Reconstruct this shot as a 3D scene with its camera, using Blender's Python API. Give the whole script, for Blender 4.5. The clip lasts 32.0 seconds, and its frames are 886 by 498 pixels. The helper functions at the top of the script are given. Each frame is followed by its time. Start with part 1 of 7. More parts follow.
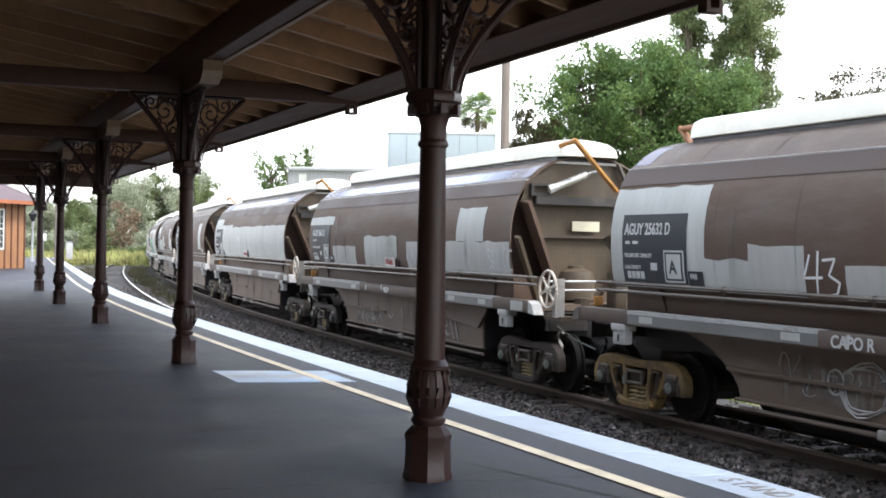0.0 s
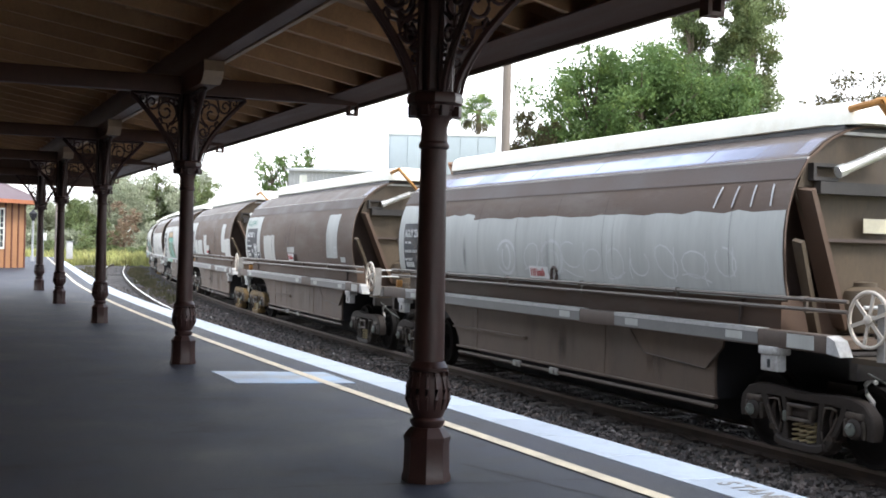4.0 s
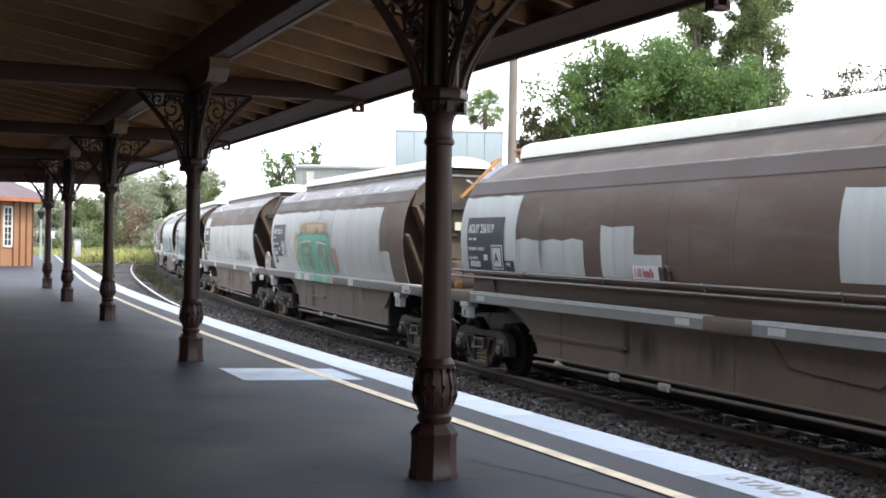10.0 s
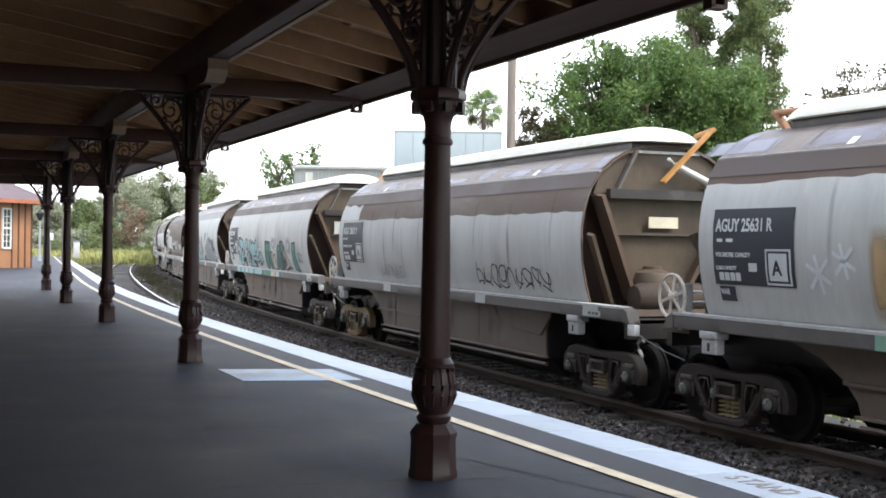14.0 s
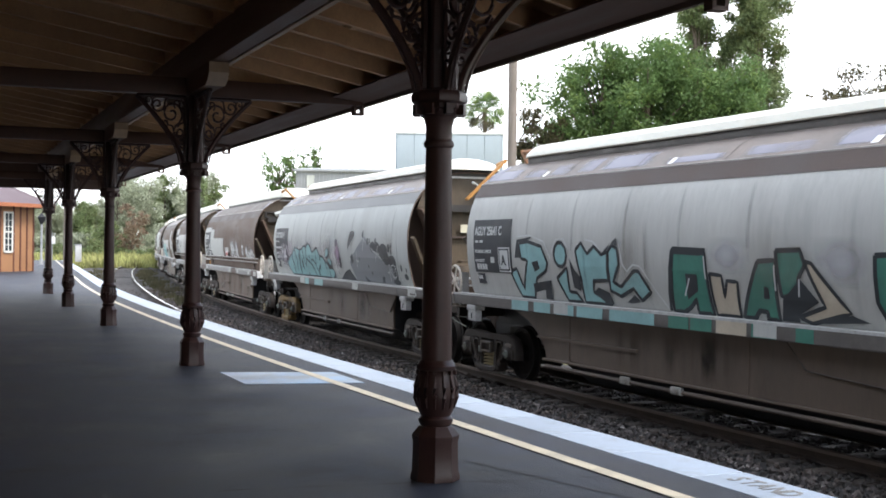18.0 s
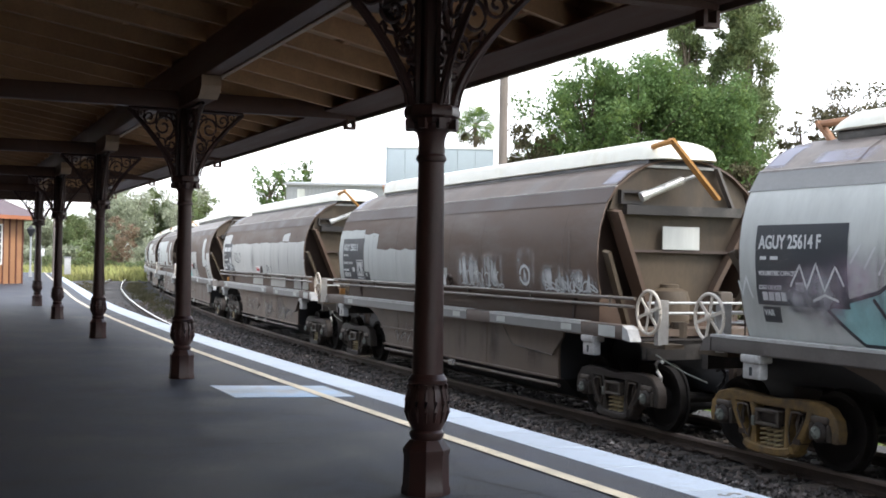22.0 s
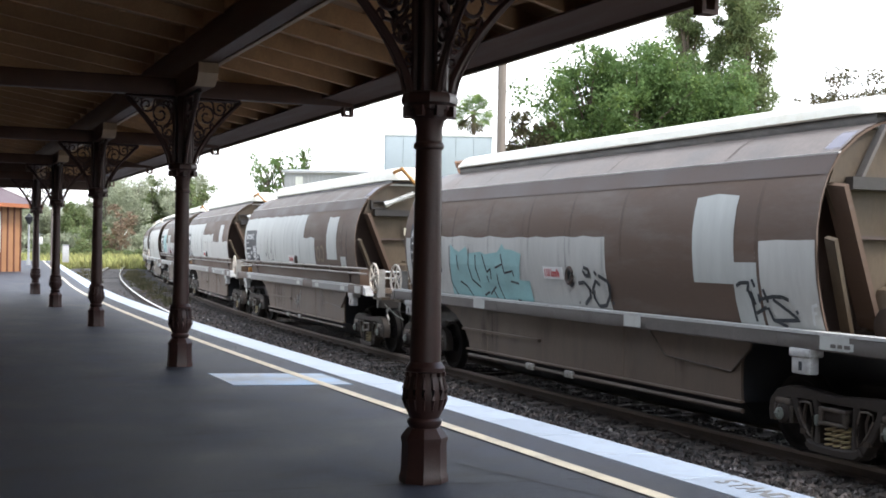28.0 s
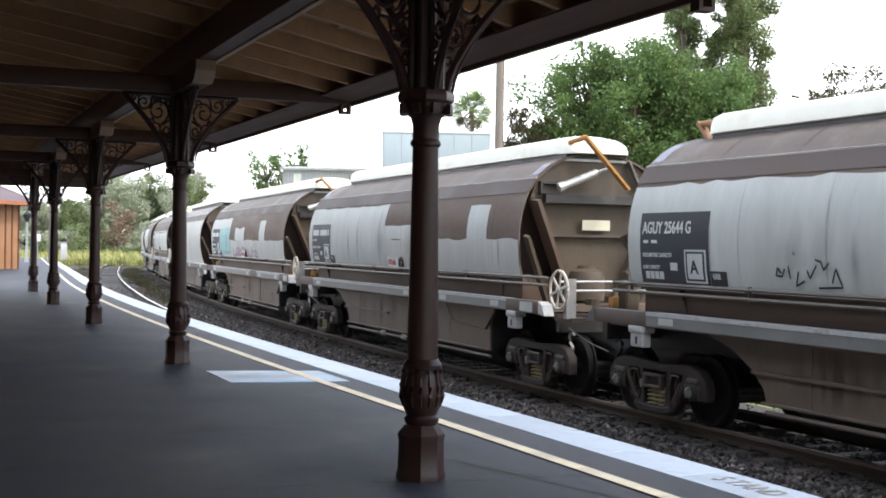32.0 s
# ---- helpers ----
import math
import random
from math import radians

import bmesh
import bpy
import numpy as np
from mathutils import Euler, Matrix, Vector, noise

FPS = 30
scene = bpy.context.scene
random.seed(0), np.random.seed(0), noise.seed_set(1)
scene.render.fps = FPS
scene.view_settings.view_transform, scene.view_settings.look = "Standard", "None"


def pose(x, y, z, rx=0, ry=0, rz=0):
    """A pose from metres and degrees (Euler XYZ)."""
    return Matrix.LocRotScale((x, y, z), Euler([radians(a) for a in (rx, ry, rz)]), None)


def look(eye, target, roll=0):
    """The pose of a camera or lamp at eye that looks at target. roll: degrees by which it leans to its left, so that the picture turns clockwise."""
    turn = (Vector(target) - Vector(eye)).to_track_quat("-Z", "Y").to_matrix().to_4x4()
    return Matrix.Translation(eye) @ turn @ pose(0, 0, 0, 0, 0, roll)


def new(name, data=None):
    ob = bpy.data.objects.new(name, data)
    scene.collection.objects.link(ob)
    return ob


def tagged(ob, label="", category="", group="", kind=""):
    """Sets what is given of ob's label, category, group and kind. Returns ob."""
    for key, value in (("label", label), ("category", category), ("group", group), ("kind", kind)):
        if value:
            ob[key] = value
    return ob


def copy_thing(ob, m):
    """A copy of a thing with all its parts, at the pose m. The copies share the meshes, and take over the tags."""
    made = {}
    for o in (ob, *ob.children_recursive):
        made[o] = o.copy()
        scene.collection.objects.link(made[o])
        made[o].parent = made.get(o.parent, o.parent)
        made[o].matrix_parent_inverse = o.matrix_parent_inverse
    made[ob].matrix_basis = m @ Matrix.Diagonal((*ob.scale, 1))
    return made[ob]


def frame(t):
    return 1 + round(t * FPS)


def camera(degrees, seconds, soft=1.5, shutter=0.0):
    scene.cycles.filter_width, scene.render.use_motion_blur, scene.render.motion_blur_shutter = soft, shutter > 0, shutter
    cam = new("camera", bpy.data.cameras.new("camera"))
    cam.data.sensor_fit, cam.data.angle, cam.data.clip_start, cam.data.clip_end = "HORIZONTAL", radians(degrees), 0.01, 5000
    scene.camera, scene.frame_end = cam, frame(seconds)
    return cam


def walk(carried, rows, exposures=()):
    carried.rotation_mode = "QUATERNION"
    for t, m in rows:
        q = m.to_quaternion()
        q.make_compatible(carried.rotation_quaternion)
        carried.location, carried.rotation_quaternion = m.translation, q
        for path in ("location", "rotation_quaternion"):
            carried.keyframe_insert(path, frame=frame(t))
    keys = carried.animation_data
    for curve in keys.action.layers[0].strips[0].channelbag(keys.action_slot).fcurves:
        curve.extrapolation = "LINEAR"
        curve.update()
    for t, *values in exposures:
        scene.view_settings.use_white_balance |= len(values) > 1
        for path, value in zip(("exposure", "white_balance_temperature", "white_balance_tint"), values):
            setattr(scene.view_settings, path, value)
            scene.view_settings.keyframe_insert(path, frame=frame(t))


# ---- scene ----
EYE = Vector((0.0, 0.0, 1.4))          # metres above the platform
RAIL = -0.92                           # top of the rails below the platform
cam = camera(40.0, 32.0, soft=1.75)
CAM_ROWS = [
    (0, -0.000, -0.122, 1.013, -0.000, 0.000, 0.000), (0.5, 0.004, -0.129, 1.103, 0.003, 0.008, -0.001),
    (1, -0.015, -0.059, 1.224, 0.001, 0.008, -0.004), (1.5, 0.009, -0.080, 1.324, 0.001, -0.003, 0.001),
    (2, -0.057, -0.036, 1.236, 0.001, -0.002, 0.000), (2.5, -0.086, -0.083, 1.258, -0.001, 0.001, -0.005),
    (3, 0.061, -0.167, 1.205, -0.002, 0.007, -0.001), (3.5, 0.113, -0.109, 1.329, -0.001, 0.003, -0.001),
    (5.5, -0.342, 0.090, 1.346, 0.003, -0.001, -0.005), (6, -0.176, 0.086, 1.297, 0.003, 0.002, -0.002),
    (6.5, -0.068, 0.031, 1.187, 0.004, 0.008, -0.001), (7, -0.105, -0.033, 1.298, -0.002, 0.007, 0.003),
    (7.5, -0.189, -0.047, 1.351, 0.001, -0.004, 0.002), (8, -0.095, 0.079, 1.331, 0.000, -0.002, -0.004),
    (8.5, -0.009, 0.119, 1.319, -0.001, -0.003, -0.003), (9, 0.153, 0.055, 1.248, 0.001, 0.007, -0.001),
    (9.5, 0.327, 0.006, 1.049, 0.004, 0.007, -0.001), (10, 0.355, -0.237, 1.035, 0.009, 0.013, 0.001),
    (10.5, 0.385, -0.297, 1.048, 0.011, 0.013, -0.006), (11, 0.455, -0.311, 0.948, 0.012, 0.010, -0.005),
    (11.5, 0.565, -0.428, 0.856, 0.013, 0.012, -0.005), (12, 0.505, -0.452, 1.006, 0.009, 0.008, -0.003),
    (12.5, 0.594, -0.555, 1.005, 0.004, 0.015, -0.000), (13, 0.520, -0.453, 0.963, 0.010, 0.013, -0.001),
    (13.5, 0.389, -0.367, 1.043, 0.009, 0.005, 0.000), (14, 0.312, -0.218, 0.847, 0.011, 0.007, -0.001),
    (14.5, 0.372, -0.106, 0.952, 0.005, -0.001, -0.003), (16.5, 0.344, -0.311, 0.700, 0.017, 0.009, 0.000),
    (17, 0.424, -0.188, 0.752, 0.008, 0.009, -0.000), (17.5, 0.356, -0.143, 0.679, 0.011, 0.009, -0.001),
    (18, 0.390, -0.106, 0.668, 0.012, 0.009, -0.001), (18.5, 0.411, -0.076, 0.706, 0.012, 0.009, -0.001),
    (19, 0.273, 0.024, 0.874, 0.012, 0.005, 0.000), (19.5, 0.178, -0.013, 0.846, 0.015, 0.007, 0.002),
    (20, 0.093, 0.108, 0.879, 0.009, 0.003, 0.002), (20.5, 0.146, 0.303, 0.919, 0.005, -0.000, 0.001),
    (21, 0.058, 0.394, 0.912, 0.002, -0.007, 0.001), (21.5, -0.018, 0.539, 0.921, 0.002, -0.006, 0.002),
    (22, -0.073, 0.586, 0.984, 0.000, -0.007, -0.004), (22.5, -0.261, 0.566, 0.937, 0.003, -0.012, -0.000),
    (23, -0.336, 0.711, 0.927, 0.002, -0.007, 0.001), (23.5, -0.369, 0.662, 0.814, -0.002, -0.013, -0.003),
    (24, -0.419, 0.561, 0.965, 0.002, -0.007, 0.000), (24.5, -0.464, 0.564, 0.854, 0.010, -0.007, 0.000),
    (25, -0.247, 0.506, 0.982, 0.008, -0.012, 0.002), (25.5, -0.258, 0.387, 0.877, 0.009, 0.003, -0.001),
    (27.5, -0.107, 0.066, 0.890, 0.008, 0.005, -0.000), (28, -0.155, 0.001, 0.924, 0.005, 0.007, -0.003),
    (28.5, -0.307, 0.061, 0.865, 0.005, 0.008, -0.005), (29, -0.389, 0.083, 1.005, 0.007, -0.006, 0.001),
    (29.5, -0.274, 0.147, 0.892, 0.009, -0.009, 0.000), (30, -0.225, 0.062, 0.898, 0.008, -0.002, -0.003),
    (30.5, -0.139, -0.068, 0.819, 0.011, 0.008, -0.005), (31, -0.260, -0.085, 0.808, 0.011, 0.007, -0.002),
    (31.5, -0.252, -0.050, 0.883, 0.011, 0.004, -0.001), (32, -0.235, -0.143, 0.870, 0.014, 0.006, 0.000),
]


def cam_pose(yaw, pitch, roll, dx, dy, dz):
    e = EYE + Vector((dx, dy, dz))
    y, p = radians(yaw), radians(pitch)
    return look(e, e + Vector((-math.sin(y) * math.cos(p), math.cos(y) * math.cos(p), math.sin(p))), roll)


walk(cam, [(r[0], cam_pose(*r[1:])) for r in CAM_ROWS], [(0.0, 1.2, 6450, 10), (12.0, 1.14, 6450, 10), (18.0, 1.01, 6450, 10), (24.0, 1.04, 6450, 10), (30.0, 1.12, 6450, 10), (32.0, 1.1, 6450, 10)])

# ---- light ----
SUN_EL, SUN_AZ = 50.0, 122.0           # azimuth clockwise from +y
world = bpy.data.worlds.new("sky")
scene.world = world
world.use_nodes = True
wn, wl = world.node_tree.nodes, world.node_tree.links
sky = wn.new("ShaderNodeTexSky")
sky.sky_type, sky.sun_disc = "NISHITA", False
sky.sun_elevation, sky.sun_rotation = radians(SUN_EL), radians(SUN_AZ)
sky.air_density, sky.dust_density, sky.ozone_density = 1.0, 1.5, 1.0
cloud = wn.new("ShaderNodeTexNoise")
cloud.inputs["Scale"].default_value, cloud.inputs["Detail"].default_value = 2.2, 6.0
cramp = wn.new("ShaderNodeMapRange")
cramp.inputs["From Min"].default_value, cramp.inputs["From Max"].default_value = 0.37, 0.64
cramp.inputs["To Min"].default_value, cramp.inputs["To Max"].default_value = 0.0, 0.7
cmix = wn.new("ShaderNodeMix")
cmix.data_type = "RGBA"
cmix.inputs["B"].default_value = (9.3, 9.6, 9.95, 1)
wl.new(cloud.outputs["Fac"], cramp.inputs["Value"])
# the cloud closes up towards the horizon
geo_w, sep_w, low_w, add_w = (wn.new("ShaderNode" + k) for k in ("TexCoord", "SeparateXYZ", "MapRange", "Math"))
low_w.inputs["From Min"].default_value, low_w.inputs["From Max"].default_value = 0.37, 0.2
add_w.operation, add_w.use_clamp = "ADD", True
wl.new(geo_w.outputs["Generated"], sep_w.inputs["Vector"])
wl.new(sep_w.outputs["Z"], low_w.inputs["Value"])
wl.new(low_w.outputs["Result"], add_w.inputs[0])
wl.new(cramp.outputs["Result"], add_w.inputs[1])
wl.new(add_w.outputs["Value"], cmix.inputs["Factor"])
wl.new(sky.outputs["Color"], cmix.inputs["A"])
wl.new(cmix.outputs["Result"], wn["Background"].inputs["Color"])
wn["Background"].inputs["Strength"].default_value = 0.15
sun_data = bpy.data.lights.new("sun", "SUN")
sun_data.energy, sun_data.angle, sun_data.color = 1.75, radians(18), (1.0, 0.96, 0.9)
sun = new("sun", sun_data)
sa, se = radians(SUN_AZ), radians(SUN_EL)
sun.matrix_world = look((0, 0, 40), (-40 * math.sin(sa) * math.cos(se), -40 * math.cos(sa) * math.cos(se), 40 - 40 * math.sin(se)))
scene.view_settings.exposure = 1.07

# ---- plan: the track curve, the column row ----
X0, HEAD, S0, RAD = -0.091, radians(24.29), -2.05, 374.0
U_EASE, RAD_FAR = 45.0, 900.0          # the curve eases past here
ROAD_O, LINE_O = 1.755, 5.79           # centre lines of the platform road and of the train's track, from the platform edge


def on_curve(s, o=0.0, z=0.0):
    """A point s metres along the platform edge, o metres to the track side."""
    d, n = Vector((-math.sin(HEAD), math.cos(HEAD), 0)), Vector((math.cos(HEAD), math.sin(HEAD), 0))
    start = Vector((X0, 12.0, 0)) + d * S0
    u = min(max(s - S0, 0.0), U_EASE)
    b = start + d * (RAD * math.sin(u / RAD)) + n * (RAD * (1 - math.cos(u / RAD)))
    if s < S0:
        b = start + d * (s - S0)
    th = heading(s)
    nn = Vector((math.cos(th), math.sin(th), 0))
    if s - S0 > U_EASE:                # the flatter arc, about its own centre
        t1 = heading(S0 + U_EASE)
        b = b + Vector((math.cos(t1), math.sin(t1), 0)) * RAD_FAR - nn * RAD_FAR
    p = b + nn * o
    return Vector((p.x, p.y, z))


S_BEND, PLAT_HEAD = 34.5, radians(18.9)   # past here the platform edge runs straight, away from the curve


def on_edge(s, o=0.0, z=0.0):
    """Like on_curve, for the platform, which leaves the curve at its far end."""
    if s <= S_BEND:
        return on_curve(s, o, z)
    p = on_curve(S_BEND, o, z)
    return p + Vector((-math.sin(PLAT_HEAD), math.cos(PLAT_HEAD), 0)) * (s - S_BEND)


def heading(s):
    u = max(s - S0, 0.0)
    return HEAD - min(u, U_EASE) / RAD - max(u - U_EASE, 0.0) / RAD_FAR


ROW0, ROW_A = Vector((-0.07, 7.33, 0)), radians(23.2)
ROW_D, ROW_N = Vector((-math.sin(ROW_A), math.cos(ROW_A), 0)), Vector((math.cos(ROW_A), math.sin(ROW_A), 0))


def on_row(u, d=0.0, z=0.0):
    """A point u metres along the row of columns, d metres towards the track."""
    p = ROW0 + ROW_D * u + ROW_N * d
    return Vector((p.x, p.y, z))


ROW_M = Matrix.Translation(ROW0) @ Matrix(((ROW_D.x, -ROW_N.x, 0, 0), (ROW_D.y, -ROW_N.y, 0, 0), (0, 0, 1, 0), (0, 0, 0, 1)))
# in ROW_M's space: x along the row, y = -d, z up


# ---- building blocks ----
SLIDE = {}                             # paintwork of a wagon, moved along it as one
class Shape:
    def __init__(self):
        self.v, self.f = [], []

    def add(self, verts, faces, m=None):
        b = len(self.v)
        self.v += [tuple(m @ Vector(p)) if m is not None else tuple(p) for p in verts]
        self.f += [tuple(b + i for i in f) for f in faces]
        return self

    def box(self, x0, x1, y0, y1, z0, z1, m=None, bev=0.0):
        if bev <= 0:
            vs = [(x, y, z) for z in (z0, z1) for y in (y0, y1) for x in (x0, x1)]
            return self.add(vs, [(0, 2, 3, 1), (4, 5, 7, 6), (0, 1, 5, 4), (2, 6, 7, 3), (0, 4, 6, 2), (1, 3, 7, 5)], m)
        b = bev
        ring = lambda e, z: [(x0 + e + b, y0 + e, z), (x1 - e - b, y0 + e, z), (x1 - e, y0 + e + b, z), (x1 - e, y1 - e - b, z), (x1 - e - b, y1 - e, z), (x0 + e + b, y1 - e, z), (x0 + e, y1 - e - b, z), (x0 + e, y0 + e + b, z)]
        return self.rings([ring(b * 0.7, z0), ring(0, z0 + b), ring(0, z1 - b), ring(b * 0.7, z1)], m)

    def rings(self, rs, m=None, caps=True, closed=True):
        n = len(rs[0])
        vs, fs = [p for r in rs for p in r], []
        for i in range(len(rs) - 1):
            for j in range(n if closed else n - 1):
                k = (j + 1) % n
                fs.append((i * n + j, i * n + k, (i + 1) * n + k, (i + 1) * n + j))
        if caps:
            fs += [tuple(range(n - 1, -1, -1)), tuple((len(rs) - 1) * n + j for j in range(n))]
        return self.add(vs, fs, m)

    def lathe(self, prof, n=16, m=None, caps=True, turn=0.0):
        return self.rings([[(r * math.cos(turn + 2 * math.pi * j / n), r * math.sin(turn + 2 * math.pi * j / n), z) for j in range(n)] for r, z in prof], m, caps)

    def tube(self, path, r, n=8, caps=True):
        path = [Vector(p) for p in path]
        rs = []
        for i, p in enumerate(path):
            a, b = path[max(i - 1, 0)], path[min(i + 1, len(path) - 1)]
            t = (b - a).normalized()
            q = t.to_track_quat("Z", "Y")
            rr = r[i] if isinstance(r, (list, tuple)) else r
            rs.append([p + q @ Vector((rr * math.cos(2 * math.pi * j / n), rr * math.sin(2 * math.pi * j / n), 0)) for j in range(n)])
        return self.rings(rs, None, caps)

    def beam(self, a, b, w, hgt, up=(0, 0, 1)):
        """A bar of section w x hgt from a to b."""
        a, b, up = Vector(a), Vector(b), Vector(up)
        t = (b - a).normalized()
        side = t.cross(up).normalized() * (w / 2)
        u = side.cross(t).normalized() * (hgt / 2)
        return self.rings([[p - side - u, p + side - u, p + side + u, p - side + u] for p in (a, b)])

    def prism(self, poly, y0, y1, m=None):
        """poly in (x, z), thickened from y0 to y1."""
        return self.rings([[(x, y0, z) for x, z in poly], [(x, y1, z) for x, z in poly]], m)

    def member(self, path, w, y0, y1, bev=0.018):
        """A cast bar with rounded edges that follows (x, z) points; w is its width, or one width a point."""
        rs = []
        for i, (x, z) in enumerate(path):
            a, b = path[max(i - 1, 0)], path[min(i + 1, len(path) - 1)]
            l = math.hypot(b[0] - a[0], b[1] - a[1]) or 1.0
            nx, nz = -(b[1] - a[1]) / l, (b[0] - a[0]) / l
            h = (w[i] if isinstance(w, (list, tuple)) else w) / 2
            rs.append([(x + nx * q, y, z + nz * q) for q, y in ((-h + bev, y0), (h - bev, y0), (h, y0 + bev), (h, y1 - bev), (h - bev, y1), (-h + bev, y1), (-h, y1 - bev), (-h, y0 + bev))])
        return self.rings(rs)

    def strip(self, ss, o0, o1, z0, z1=None):
        """A ribbon along the platform edge from offset o0 to o1."""
        z1 = z0 if z1 is None else z1
        vs = []
        for s in ss:
            vs += [on_edge(s, o0, z0), on_edge(s, o1, z1)]
        return self.add(vs, [(2 * i, 2 * i + 1, 2 * i + 3, 2 * i + 2) for i in range(len(ss) - 1)])

    def rail(self, ss, prof, line=on_curve):
        """A section of (offset, height) points swept along the track curve or the platform edge."""
        return self.rings([[line(s, o, z) for o, z in prof] for s in ss])

    def mesh(self, name, smooth=35):
        me = bpy.data.meshes.new(name)
        me.from_pydata([tuple(p) for p in self.v], [], self.f)
        if smooth:
            me.polygons.foreach_set("use_smooth", [True] * len(me.polygons))
            me.set_sharp_from_angle(angle=radians(smooth))
        me.update()
        return me


def link(name, data, material=None, parent=None, label="", m=None):
    ob = new(name, data)
    if material is not None and len(data.materials) == 0:
        data.materials.append(material)
    if parent is not None:
        ob.parent = parent
    if m is not None:
        ob.matrix_local = m
    if label:
        tagged(ob, label)
    return ob


def part(name, shape, material, parent, label="", m=None, smooth=35):
    if m is None and parent is not None and parent.name in SLIDE:
        m = pose(SLIDE[parent.name], 0, 0)
    return link(name, shape.mesh(name, smooth), material, parent, label, m)


def thing(name, label, category, group="", kind="", m=None):
    ob = new(name)
    ob.empty_display_size = 0.2
    if m is not None:
        ob.matrix_world = m
    return tagged(ob, label, category, group, kind)


def solid(name, shape, material, label, category, group="", kind="", m=None, smooth=35):
    ob = link(name, shape.mesh(name, smooth), material, None, "", m)
    return tagged(ob, label, category, group, kind)


# ---- materials ----
def mat(name, col, rough=0.6, metal=0.0, var=0.25, scale=2.0, fine=30.0, bump=0.15, col2=None, mixw=(0.45, 0.65), coord="Object", rand=0.0, stretch=(1, 1, 1), spec=0.5, grime=None, gscale=0.6, gw=(0.5, 0.72), island=0.0, leafy=0.0):
    m = bpy.data.materials.new(name)
    m.use_nodes = True
    nt = m.node_tree
    n, l = nt.nodes, nt.links
    b = n["Principled BSDF"]
    tc = n.new("ShaderNodeTexCoord")
    mp = n.new("ShaderNodeMapping")
    mp.inputs["Scale"].default_value = stretch
    l.new(tc.outputs[coord], mp.inputs["Vector"])

    def noise_tex(sc, det=4.0, rg=0.6):
        t = n.new("ShaderNodeTexNoise")
        t.inputs["Scale"].default_value, t.inputs["Detail"].default_value, t.inputs["Roughness"].default_value = sc, det, rg
        l.new(mp.outputs["Vector"], t.inputs["Vector"])
        return t

    def blend(fac, a, bb):
        x = n.new("ShaderNodeMix")
        x.data_type = "RGBA"
        for s, v in (("Factor", fac), ("A", a), ("B", bb)):
            if isinstance(v, (tuple, float, int)):
                x.inputs[s].default_value = v
            else:
                l.new(v, x.inputs[s])
        return x.outputs["Result"]

    def ramp(v, lo, hi, a=0.0, c=1.0):
        r = n.new("ShaderNodeMapRange")
        r.inputs["From Min"].default_value, r.inputs["From Max"].default_value = lo, hi
        r.inputs["To Min"].default_value, r.inputs["To Max"].default_value = a, c
        l.new(v, r.inputs["Value"])
        return r.outputs["Result"]

    big, small = noise_tex(scale, 5.0), noise_tex(fine, 3.0, 0.7)
    lo, hi = tuple(c * (1 - var) for c in col) + (1,), tuple(min(1, c * (1 + var)) for c in col) + (1,)
    c = blend(ramp(big.outputs["Fac"], 0.3, 0.7), lo, hi)
    if col2 is not None:
        c = blend(ramp(noise_tex(scale * 2.3, 6.0).outputs["Fac"], *mixw), c, tuple(col2) + (1,))
    if grime is not None:
        c = blend(ramp(noise_tex(gscale, 8.0, 0.7).outputs["Fac"], gw[0], gw[1], 0.0, 0.85), c, tuple(grime) + (1,))
    g = n.new("ShaderNodeMix")
    g.data_type, g.blend_type = "RGBA", "MULTIPLY"
    g.inputs["Factor"].default_value = 1.0
    l.new(c, g.inputs["A"])
    k = ramp(small.outputs["Fac"], 0.25, 0.75, 1 - var * 0.6, 1 + var * 0.35)
    if rand > 0:
        oi = n.new("ShaderNodeObjectInfo")
        mu = n.new("ShaderNodeMath")
        mu.operation = "MULTIPLY"
        l.new(k, mu.inputs[0])
        l.new(ramp(oi.outputs["Random"], 0, 1, 1 - rand, 1 + rand), mu.inputs[1])
        k = mu.outputs["Value"]
    if island > 0:
        ge = n.new("ShaderNodeNewGeometry")
        mi = n.new("ShaderNodeMath")
        mi.operation = "MULTIPLY"
        l.new(k, mi.inputs[0])
        l.new(ramp(ge.outputs["Random Per Island"], 0, 1, 1 - island, 1 + island), mi.inputs[1])
        k = mi.outputs["Value"]
    l.new(k, g.inputs["B"])
    if leafy > 0:                      # light that shines through thin leaves
        tl, ms = n.new("ShaderNodeBsdfTranslucent"), n.new("ShaderNodeMixShader")
        ms.inputs["Fac"].default_value = leafy
        l.new(g.outputs["Result"], tl.inputs["Color"])
        l.new(b.outputs["BSDF"], ms.inputs[1])
        l.new(tl.outputs["BSDF"], ms.inputs[2])
        l.new(ms.outputs["Shader"], n["Material Output"].inputs["Surface"])
    l.new(g.outputs["Result"], b.inputs["Base Color"])
    l.new(ramp(big.outputs["Fac"], 0.3, 0.7, max(0.05, rough - 0.1), min(1, rough + 0.1)), b.inputs["Roughness"])
    b.inputs["Metallic"].default_value = metal
    b.inputs["Specular IOR Level"].default_value = spec
    if bump > 0:
        bp = n.new("ShaderNodeBump")
        bp.inputs["Strength"].default_value, bp.inputs["Distance"].default_value = min(1.0, bump), 0.01
        l.new(small.outputs["Fac"], bp.inputs["Height"])
        l.new(bp.outputs["Normal"], b.inputs["Normal"])
    return m


